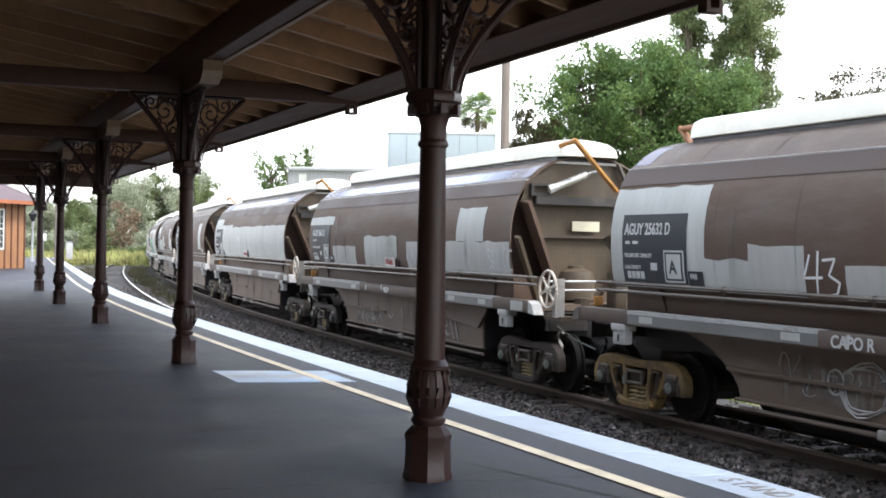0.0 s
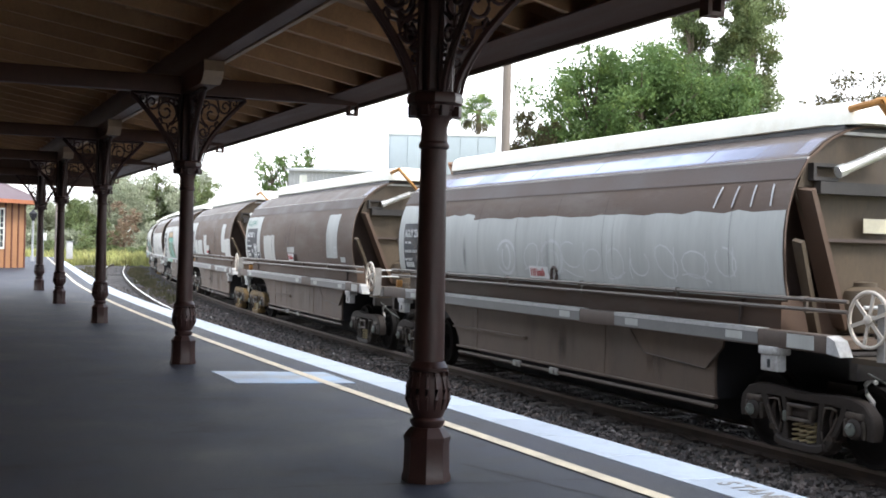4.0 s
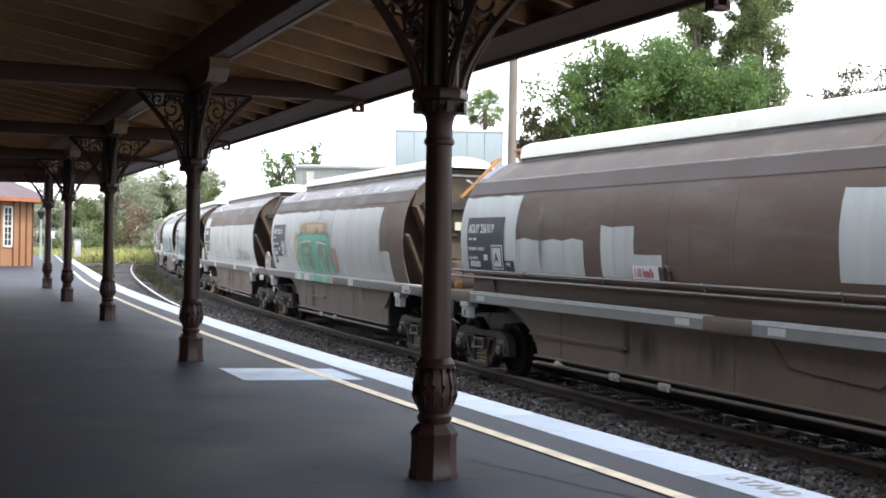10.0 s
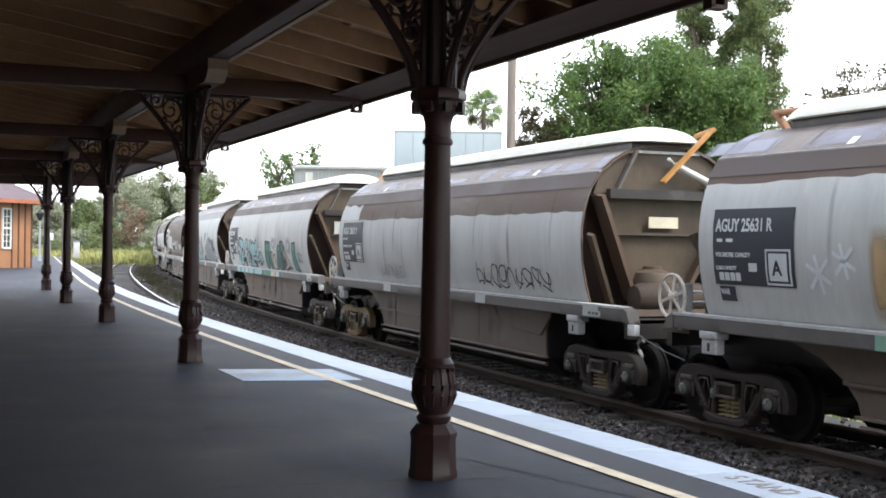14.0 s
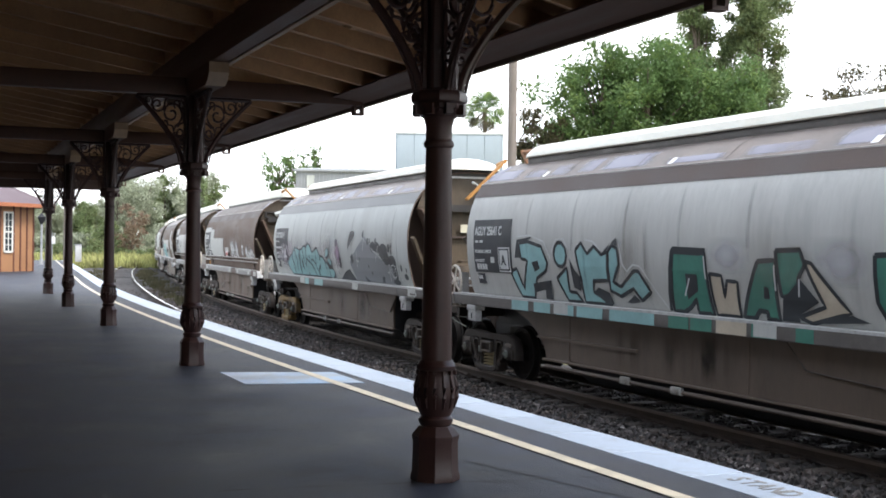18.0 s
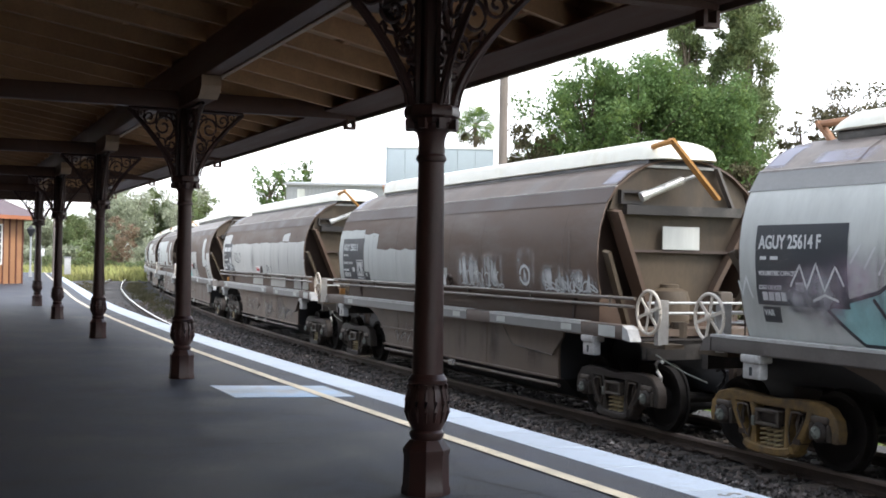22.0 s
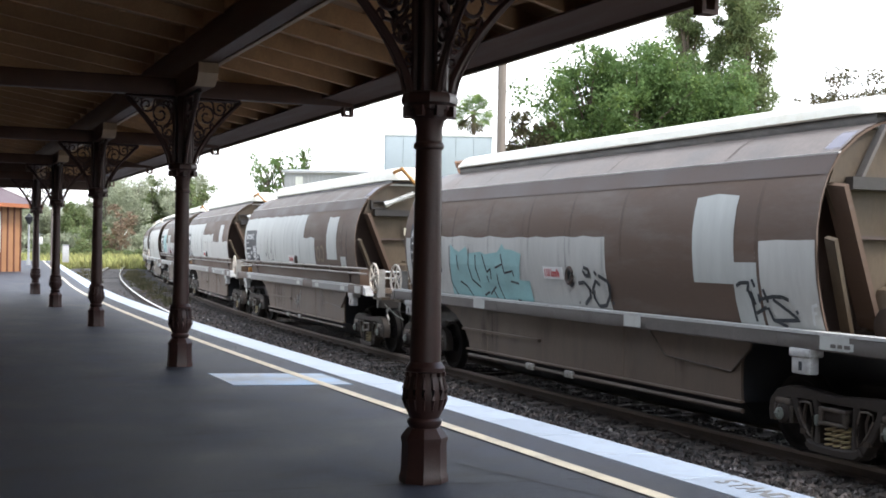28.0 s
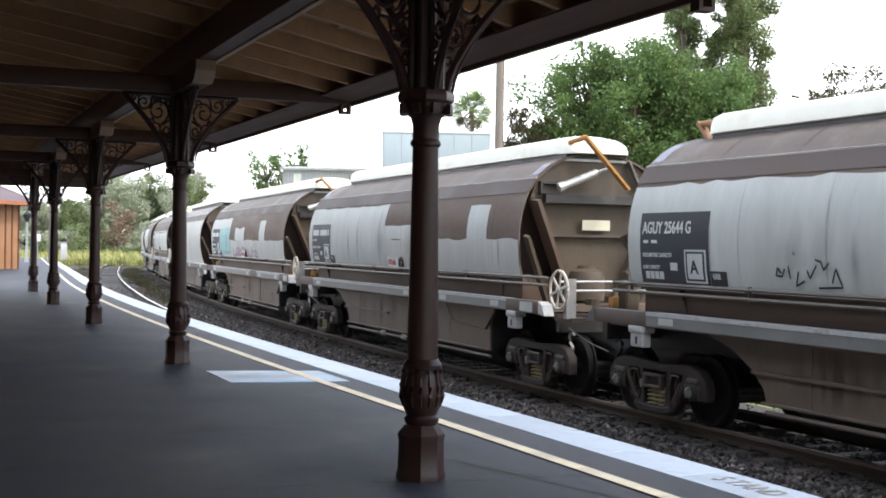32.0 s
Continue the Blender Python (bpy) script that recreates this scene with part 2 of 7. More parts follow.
ASPHALT = mat("asphalt", (0.043, 0.049, 0.068), 0.6, spec=0.34, var=0.55, scale=0.9, fine=75, bump=1.0, col2=(0.046, 0.046, 0.05), mixw=(0.45, 0.7), grime=(0.05, 0.056, 0.075), gscale=1.3, gw=(0.55, 0.8))
COPING = mat("coping_paint", (0.38, 0.46, 0.58), 0.45, var=0.2, scale=1.5, fine=60, bump=0.4, grime=(0.22, 0.24, 0.27), gscale=2.4, gw=(0.5, 0.75), rand=0.08)
LINE = mat("line_paint", (0.62, 0.56, 0.44), 0.6, var=0.2, scale=3, fine=80, bump=0.3, grime=(0.16, 0.14, 0.12), gscale=2.4, gw=(0.52, 0.78))
CONCRETE = mat("concrete", (0.42, 0.4, 0.37), 0.8, var=0.2, scale=1.0, fine=60, bump=0.4, grime=(0.22, 0.2, 0.18))
# concrete slab, with the blue of the reflected sky in its colour
SLAB = mat("slab_sky_blue", (0.2, 0.34, 0.54), 0.42, var=0.15, scale=1.4, fine=80, bump=0.15, grime=(0.2, 0.21, 0.23), gscale=1.2, gw=(0.45, 0.62))
BALLAST = mat("ballast", (0.045, 0.042, 0.04), 0.9, var=0.45, scale=6, fine=25, bump=1.0, col2=(0.035, 0.03, 0.028))
STONE = mat("ballast_stone", (0.075, 0.065, 0.062), 0.7, var=0.35, scale=3, fine=20, bump=0.3, col2=(0.3, 0.275, 0.265), mixw=(0.58, 0.68), grime=(0.085, 0.06, 0.045), gscale=1.1, gw=(0.45, 0.65), island=0.9)


def soft(name, col, strength=0.8, scale=(3, 1, 3), lo=0.35, hi=0.65, rough=0.6, edge=0.45):
    """Thin paint, dirt or painted sky sheen that fades out towards the edges of its patch."""
    m = bpy.data.materials.new(name)
    m.use_nodes = True
    n, l = m.node_tree.nodes, m.node_tree.links
    b = n["Principled BSDF"]
    b.inputs["Base Color"].default_value = tuple(col) + (1,)
    b.inputs["Roughness"].default_value = rough

    def math_node(op, a, c=None):
        q = n.new("ShaderNodeMath")
        q.operation, q.use_clamp = op, True
        for i, v in enumerate((a, c)):
            if v is None:
                continue
            if isinstance(v, (int, float)):
                q.inputs[i].default_value = v
            else:
                l.new(v, q.inputs[i])
        return q.outputs["Value"]

    tc, sp, mp, no, oi = (n.new("ShaderNode" + k) for k in ("TexCoord", "SeparateXYZ", "Mapping", "TexNoise", "ObjectInfo"))
    mp.inputs["Scale"].default_value = scale
    l.new(tc.outputs["Generated"], sp.inputs["Vector"])
    l.new(tc.outputs["Object"], mp.inputs["Vector"])
    l.new(mp.outputs["Vector"], no.inputs["Vector"])
    no.inputs["Scale"].default_value, no.inputs["Detail"].default_value = 1.0, 6.0
    fade = None
    for ax in ("X", "Z"):
        up = math_node("DIVIDE", sp.outputs[ax], edge)
        dn = math_node("DIVIDE", math_node("SUBTRACT", 1.0, sp.outputs[ax]), edge)
        both = math_node("MULTIPLY", up, dn)
        fade = both if fade is None else math_node("MULTIPLY", fade, both)
    mr = n.new("ShaderNodeMapRange")
    mr.inputs["From Min"].default_value, mr.inputs["From Max"].default_value = lo, hi
    l.new(no.outputs["Fac"], mr.inputs["Value"])
    al = math_node("MULTIPLY", math_node("MULTIPLY", fade, mr.outputs["Result"]), strength)
    l.new(al, b.inputs["Alpha"])
    return m


RAILTOP = mat("rail_head", (0.72, 0.72, 0.72), 0.22, 0.95, var=0.1, scale=2, fine=40, bump=0.05)
# rail head of the train's track, its shade put into the colour
RAILDULL = mat("rail_head_shaded", (0.18, 0.14, 0.115), 0.55, 0.2, var=0.25, scale=2, fine=40, bump=0.05)
RUST = mat("rusty_steel", (0.06, 0.043, 0.033), 0.8, 0.2, var=0.35, scale=3, fine=40, bump=0.3)
# sleepers and stones coloured dark for the shade under the train
SHADED_SLEEPER = mat("shaded_sleeper", (0.075, 0.06, 0.05), 0.8, var=0.35, scale=2, fine=20, bump=0.5, rand=0.25)
SHADED_STONE = mat("shaded_stone", (0.045, 0.038, 0.034), 0.75, var=0.35, scale=3, fine=20, bump=0.3)
SLEEPER = mat("sleeper_timber", (0.062, 0.06, 0.062), 0.85, var=0.35, scale=2, fine=20, bump=0.5, rand=0.3)
EARTH = mat("grass_ground", (0.2, 0.21, 0.07), 0.95, var=0.3, scale=0.05, fine=1.2, bump=0.6, col2=(0.28, 0.25, 0.12), mixw=(0.4, 0.7))
IRON = mat("painted_iron", (0.052, 0.023, 0.019), 0.42, var=0.2, scale=4, fine=50, bump=0.12)
TIMBER_DK = mat("beam_paint", (0.1, 0.05, 0.033), 0.55, var=0.2, scale=2, fine=30, bump=0.2, stretch=(0.3, 3, 3))
TIMBER = mat("rafter_paint", (0.5, 0.31, 0.165), 0.6, var=0.2, scale=2, fine=30, bump=0.2, rand=0.1)
# tan that stands in for light on the dark beam and bolsters
LITWOOD = mat("lit_wood_tan", (0.42, 0.3, 0.19), 0.5, var=0.15, scale=2, fine=30, bump=0.1, stretch=(0.3, 3, 3))
SOFFIT = mat("soffit_paint", (0.41, 0.25, 0.13), 0.7, var=0.2, scale=1, fine=20, bump=0.2)
ROOF = mat("roof_sheet", (0.35, 0.36, 0.37), 0.5, 0.4, var=0.2, scale=1, fine=20, bump=0.1)
FASCIA = mat("fascia_paint", (0.13, 0.085, 0.065), 0.6, var=0.2, scale=2, fine=30, bump=0.15)
WALLP = mat("wall_paint", (0.22, 0.17, 0.13), 0.7, var=0.12, scale=1, fine=30, bump=0.2)
WHITE = mat("white_paint", (0.78, 0.78, 0.76), 0.5, var=0.08, scale=2, fine=40, bump=0.1)
BLACK = mat("black_paint", (0.02, 0.021, 0.024), 0.5, var=0.2, scale=2, fine=40, bump=0.1)


# ---- ground, tracks and platform ----
def srange(a, b, step):
    n = max(1, int(round((b - a) / step)))
    return [a + (b - a) * i / n for i in range(n + 1)]


GROUND_Z = -1.32
g = Shape()
gr = [-3000, -800, -300, -150, -80, -40, -20, 0, 20, 40, 80, 150, 300, 800, 3000]
gv = [(x, y + 60, GROUND_Z - (0.0 if abs(x) < 200 and abs(y) < 200 else 0.5)) for y in gr for x in gr]
gn = len(gr)
g.add(gv, [(j * gn + i, j * gn + i + 1, (j + 1) * gn + i + 1, (j + 1) * gn + i) for j in range(gn - 1) for i in range(gn - 1)])
solid("ground", g, EARTH, "dry green grass ground around the railway", "ground", kind="structure")

bed = Shape()
bed.rail(srange(-45, 330, 3), [(-3.4, GROUND_Z - 0.1), (-2.6, RAIL - 0.25), (0.0, RAIL - 0.2), (8.0, RAIL - 0.2), (9.3, GROUND_Z - 0.1)])
solid("ballast_bed", bed, BALLAST, "dark grey ballast bed between the two tracks", "ballast", kind="structure")


def track(o, s0, s1, sl0, sl1, label):
    t = thing("railway_track", label, "track", kind="structure")
    for side in (-1, 1):
        c = o + side * 0.7525
        rl = Shape().rail(srange(s0, s1, 2.0), [(c - 0.07, RAIL - 0.16), (c + 0.07, RAIL - 0.16), (c + 0.07, RAIL - 0.145), (c + 0.01, RAIL - 0.12), (c + 0.01, RAIL - 0.04), (c + 0.035, RAIL - 0.03), (c + 0.035, RAIL - 0.006), (c - 0.035, RAIL - 0.006), (c - 0.035, RAIL - 0.03), (c - 0.01, RAIL - 0.04), (c - 0.01, RAIL - 0.12), (c - 0.07, RAIL - 0.145)])
        r = part("rail", rl, RUST, t, "rust-brown steel rail")
        part("rail_head", Shape().rail(srange(s0, s1, 2.0), [(c - 0.037, RAIL - 0.045), (c + 0.037, RAIL - 0.045), (c + 0.037, RAIL - 0.008), (c + 0.03, RAIL), (c - 0.03, RAIL), (c - 0.037, RAIL - 0.008)]), RAILTOP if o < 4 else RAILDULL, r, "polished running surface")
    me = Shape().box(-0.115, 0.115, -1.25, 1.25, RAIL - 0.3, RAIL - 0.15, bev=0.015).mesh("sleeper")
    me_shaded = me.copy()
    plate = Shape().box(-0.09, 0.09, -0.16, 0.16, RAIL - 0.16, RAIL - 0.135).box(-0.03, 0.03, -0.11, -0.07, RAIL - 0.16, RAIL - 0.125).box(-0.03, 0.03, 0.07, 0.11, RAIL - 0.16, RAIL - 0.125).mesh("fastening")
    for s in srange(sl0, sl1, 0.66):
        p = on_curve(s, o)
        m = pose(p.x, p.y, 0, 0, 0, math.degrees(heading(s)) + 90)
        link("sleeper", me if o < 4 else me_shaded, SLEEPER if o < 4 else SHADED_SLEEPER, t, "", m @ pose(0, random.uniform(-0.03, 0.03), random.uniform(-0.012, 0.012) - (0.04 if o < 4 else 0.02), 0, 0, random.uniform(-1, 1)))
        if s < 32 and o > 4:
            link("rail_fastening", plate, RUST, t, "", m @ pose(0, 0.7525, 0))
    return t


track(LINE_O, -45, 330, -6, 60, "ballasted railway track with rusty rails under the train")
track(ROAD_O, -45, 330, 32, 105, "empty platform track with a shining rail")

stones, shaded = Shape(), Shape()
rng = random.Random(5)
for i in range(31000):
    s = -6 + 62 * rng.random() ** 1.6
    o = rng.uniform(2.6, 6.6) if rng.random() < 0.88 else rng.uniform(0.4, 7.9)
    if abs(o - LINE_O) < 1.27 and abs((s + 6.33) % 0.66 - 0.33) < 0.14 and s < 58 and rng.random() < (0.9 if o < LINE_O - 1.0 else 0.55):
        continue                       # the sleepers stay clear
    r = rng.uniform(0.02, 0.052) * (1 + max(0, s - 20) * 0.012)
    p = on_curve(s, o, RAIL - 0.2 + rng.uniform(-0.01, 0.04) - (0.03 if abs(abs(o - LINE_O) - 0.75) < 0.15 else 0))
    q = Euler((rng.uniform(0, 6), rng.uniform(0, 6), rng.uniform(0, 6))).to_matrix().to_4x4()
    jig = lambda: r * rng.uniform(0.7, 1.25)
    vs = [(jig(), 0, 0), (-jig(), 0, 0), (0, jig(), 0), (0, -jig(), 0), (0, 0, jig()), (0, 0, -jig())]
    (shaded if -1.3 < o - LINE_O < 2.2 and abs(o - LINE_O + 0.2) < 1.3 else stones).add(vs, [(0, 2, 4), (2, 1, 4), (1, 3, 4), (3, 0, 4), (2, 0, 5), (1, 2, 5), (3, 1, 5), (0, 3, 5)], Matrix.Translation(p) @ q)
solid("oily_ballast_stones", shaded, SHADED_STONE, "ballast stones between the rails, dark for the shade under the train", "ballast", kind="stuff", smooth=0)
solid("ballast_stones", stones, STONE, "loose dark grey crushed ballast stones", "ballast", kind="stuff", smooth=0)

PLAT_END = 88.0
plat = Shape().rail(srange(-45, PLAT_END, 2.0), [(-30.0, -1.5), (-30.0, 0.0), (-0.40, 0.0), (-0.40, -0.16), (-0.05, -0.16), (-0.05, -1.5)], on_edge)
platform = solid("platform", plat, ASPHALT, "dark grey asphalt station platform", "platform", kind="structure")
cop_me = Shape().box(-0.448, 0.448, -0.215, 0.215, -0.16, 0.004, bev=0.012).mesh("coping_stone")
for s in srange(-16.0, PLAT_END - 0.5, 0.9):
    p = on_edge(s, -0.2)
    link("coping_stone", cop_me, COPING, platform, "", pose(p.x, p.y, 0, 0, 0, math.degrees(max(heading(s), PLAT_HEAD)) + 90))
solid("platform_edge_wall", Shape().rail(srange(-45, PLAT_END, 2.0), [(-0.06, -1.5), (-0.06, -0.17), (-0.01, -0.17), (-0.01, -1.5)], on_edge), CONCRETE, "grey concrete platform wall facing the track", "wall", kind="structure")
solid("safety_line", Shape().strip(srange(-30, PLAT_END, 1.0), -0.88, -0.77, 0.009), LINE, "thin worn cream line along the platform", "line", kind="structure")
# joints, cracks and worn patches in the asphalt
CRACK = mat("crack_tar", (0.009, 0.009, 0.01), 0.7, var=0.3, scale=4, fine=40, bump=0.3)
rc = random.Random(12)
for sa_, oa, sb, ob_ in ((-4.55, -0.9, -4.15, -3.2), (-2.2, -0.45, -2.05, -3.0), (0.9, -0.9, 1.3, -4.2), (6.3, -0.5, 6.0, -3.6), (-5.9, -0.9, -3.3, -1.6), (11.5, -0.9, 12.0, -4.0)):
    pts = []
    for i in range(15):
        f = i / 14
        c = on_curve(sa_ + (sb - sa_) * f + rc.uniform(-0.035, 0.035), oa + (ob_ - oa) * f, 0.0025)
        pts.append(c)
    cr = Shape()
    for a, b in zip(pts, pts[1:]):
        w_ = rc.uniform(0.004, 0.011)
        n_ = Vector((-(b - a).y, (b - a).x, 0)).normalized() * w_
        cr.add([a - n_, b - n_, b + n_, a + n_], [(0, 1, 2, 3)])
    part("asphalt_crack", cr, CRACK, platform, "thin dark crack in the asphalt")
# pale slab let into the asphalt
sl = Shape()
c0 = [(-2.49, 13.24), (-2.03, 12.16), (-0.86, 12.42), (-1.28, 13.42)]
sl.rings([[(x, y, 0.0) for x, y in c0], [(x, y, 0.005) for x, y in c0]])
solid("platform_slab", sl, SLAB, "pale smooth concrete slab let into the asphalt platform", "slab", kind="structure")


def lettering(body, size, material, parent, m, name="lettering", extrude=0.002, align="LEFT", shear=0.0):
    cu = bpy.data.curves.new(name, "FONT")
    cu.body, cu.size, cu.extrude, cu.align_x, cu.shear, cu.offset = body, size, extrude, align, shear, 0.022 * size
    ob = bpy.data.objects.new(name, cu)
    scene.collection.objects.link(ob)
    dg = bpy.context.evaluated_depsgraph_get()
    me = bpy.data.meshes.new_from_object(ob.evaluated_get(dg))
    bpy.data.objects.remove(ob)
    return link(name, me, material, parent, "", m)


CACHE = {}


def once(key, make):
    """Meshes that several parts share are made once."""
    if key not in CACHE:
        CACHE[key] = make()
    return CACHE[key]


LETTER = mat("coping_letter", (0.2, 0.2, 0.2), 0.6, var=0.2, scale=4, fine=60, bump=0.1, grime=(0.6, 0.6, 0.6), gscale=6, gw=(0.5, 0.7))
for ch, s in zip("STAND BEHIND", [-4.9 - 0.112 * i for i in range(12)]):
    if ch != " ":
        p = on_curve(s, -0.25, 0.006)
        lettering(ch, 0.235, LETTER, platform, pose(p.x, p.y, 0.0065, 0, 0, math.degrees(heading(s)) - 90) @ Matrix.Diagonal((0.66, 0.95, 1, 1)), "coping_letter", 0.0008)
# ---- the awning ----
COLS = [(-0.07, 7.33), (-2.97, 14.04), (-5.79, 20.61), (-8.35, 26.54), (-10.95, 33.05)]
AW0, AW1 = -16.0, 28.6                 # along the row
D_OUT, D_IN = 2.05, -4.2
ZR0, SLOPE, ZR_OUT, SLOPE_OUT = 3.64, 0.165, 3.372, 0.108                # underside of the rafters over the columns, fall per metre


def under(d):
    return ZR0 - SLOPE * d if d < 0 else ZR_OUT - SLOPE_OUT * d


awning = thing("station_awning", "brown-painted timber platform awning with sloping boarded roof", "awning", kind="structure", m=ROW_M)
RAF_H = 0.17
for da, db in ((D_OUT + 0.1, 0.1), (-0.1, D_IN)):
    part("roof_sheet", Shape().rings([[(AW0, -da, under(da) + e), (AW1, -da, under(da) + e), (AW1, -db, under(db) + e), (AW0, -db, under(db) + e)] for e in (RAF_H + 0.06, RAF_H + 0.1)]), SOFFIT, awning, "dull brown roof lining")
part("roof_step", Shape().box(AW0, AW1, -0.11, 0.11, 3.69, 3.96), SOFFIT, awning)
SKEW = 0.4                             # the outer rafters run slantwise from the beam to the edge
raf = lambda d0, d1, k: Shape().rings([[(k * d - 0.028, -d, under(d)), (k * d + 0.028, -d, under(d)), (k * d + 0.028, -d, under(d) + RAF_H), (k * d - 0.028, -d, under(d) + RAF_H)] for d in (d0, d1)]).mesh("rafter")
raf_in, raf_out = raf(-0.11, D_IN, 0.0), raf(D_OUT - 0.03, 0.115, SKEW)
for i in range(-23, 24):
    link("rafter", raf_in, TIMBER, awning, "", pose(5.95 + 0.95 * i, 0, 0))
for i in range(-23, 30):
    link("rafter", raf_out, TIMBER, awning, "", pose(3.92 + 0.81 * i, 0, 0))
for d in (1.55, 0.85, 0.2, -0.8, -1.6, -2.4, -3.2):
    part("purlin", Shape().box(AW0, AW1, -d - 0.035, -d + 0.035, under(d) + RAF_H - 0.005, under(d) + RAF_H + 0.06), TIMBER, awning)
part("soffit_board", Shape().rings([[(AW0, -d, under(d) - e), (AW1, -d, under(d) - e), (AW1, -d, under(d) - 0.002), (AW0, -d, under(d) - 0.002)] for d, e in ((D_OUT - 0.02, 0.02), (1.62, 0.02))]), TIMBER_DK, awning, "dark brown lining board under the rafter ends")
part("long_beam", Shape().box(AW0, AW1, -0.11, 0.11, 3.33, 3.68, bev=0.015), TIMBER_DK, awning, "heavy brown beam over the columns")
# the beam's lit lower edge, put on as a tan strip
part("beam_facing", Shape().box(AW0, AW1, -0.128, -0.075, 3.312, 3.334, bev=0.004), LITWOOD, awning, "tan strip for the lit lower edge of the beam")
part("fascia", Shape().box(AW0, AW1, -D_OUT - 0.06, -D_OUT - 0.02, 3.1, 3.42), FASCIA, awning, "dark fascia board along the awning edge")
part("gutter", Shape().rings([[(u, -D_OUT - 0.06 - 0.13 * a, 3.2 + b) for a, b in ((0, 0.13), (0, 0.03), (0.3, 0), (0.8, 0.02), (1, 0.07), (1, 0.13), (0.93, 0.13), (0.9, 0.07), (0.1, 0.05), (0.07, 0.13))] for u in (AW0, AW1)]), FASCIA, awning)
part("end_fascia", Shape().rings([[(AW1, -D_OUT, 2.88), (AW1 + 0.04, -D_OUT, 2.88), (AW1 + 0.04, -D_OUT, under(D_OUT) + 0.27), (AW1, -D_OUT, under(D_OUT) + 0.27)], [(AW1, -D_IN, 2.88), (AW1 + 0.04, -D_IN, 2.88), (AW1 + 0.04, -D_IN, under(D_IN) + 0.27), (AW1, -D_IN, under(D_IN) + 0.27)]]), FASCIA, awning)

# unseen station wall added behind the camera: closes the land side, darkens the awning
wall = Shape().box(AW0, AW1 - 1.0, -D_IN, -D_IN + 0.25, 0, 4.7)
solid("wall_station", wall, WALLP, "unseen plain wall added for the station building", "wall", kind="structure", m=ROW_M)


def arc(cx, cz, r, a0, a1, n=10):
    return [(cx + r * math.cos(radians(a0 + (a1 - a0) * i / n)), cz + r * math.sin(radians(a0 + (a1 - a0) * i / n))) for i in range(n + 1)]


def bracket_shape(reach=0.72):
    """A cast-iron spandrel in the x-z plane, rising from the capital to the beam."""
    b = Shape()
    zt, zb = 3.08, 2.33
    k = (reach - 0.13) / 0.6
    f = lambda pts, r: b.tube([(0.13 + (x - 0.13) * k, 0, z) for x, z in pts], r, 6)
    rib = lambda e: [(0.13 + e + (0.6 - e) * q ** 1.4, zb + (zt - zb - e * 0.5) * q ** 0.92) for q in [i / 12 for i in range(13)]]
    f(rib(0.0), 0.026)
    f(rib(0.045), 0.01)
    f([(0.1, zt), (0.73, zt)], 0.022)
    f([(0.1, zb), (0.1, zt)], 0.022)
    curl = lambda cx, cz, r, a0, turn, n=18: [(cx + r * (1 - 0.85 * i / n) * math.cos(radians(a0 + turn * i / n)), cz + r * (1 - 0.85 * i / n) * math.sin(radians(a0 + turn * i / n))) for i in range(n + 1)]
    f(curl(0.28, 2.89, 0.15, 250, -560, 24), 0.014)
    f(curl(0.46, 2.985, 0.09, 180, 480), 0.012)
    f(curl(0.18, 2.68, 0.085, 90, -500), 0.012)
    f(curl(0.14, 2.53, 0.055, 60, 430, 12), 0.011)
    f(curl(0.58, 3.03, 0.055, 200, -430, 12), 0.01)
    f(curl(0.2, 3.0, 0.06, 300, 420, 12), 0.01)
    f(curl(0.36, 2.78, 0.06, 20, -420, 12), 0.01)
    for s in ([(0.12, 3.0), (0.16, 3.05), (0.2, 3.03), (0.18, 2.99)], [(0.12, 2.80), (0.17, 2.77), (0.2, 2.74), (0.24, 2.76)], [(0.36, 2.82), (0.33, 2.76), (0.27, 2.75), (0.25, 2.7)], [(0.39, 2.92), (0.37, 3.0), (0.36, 3.05), (0.32, 3.07)], [(0.51, 2.94), (0.54, 2.98), (0.52, 3.05), (0.48, 3.07)], [(0.12, 2.62), (0.14, 2.6), (0.18, 2.59)], [(0.2, 2.62), (0.22, 2.68), (0.26, 2.66)], [(0.64, 3.04), (0.68, 3.06), (0.71, 3.07)]):
        f(s, 0.012)
    return b


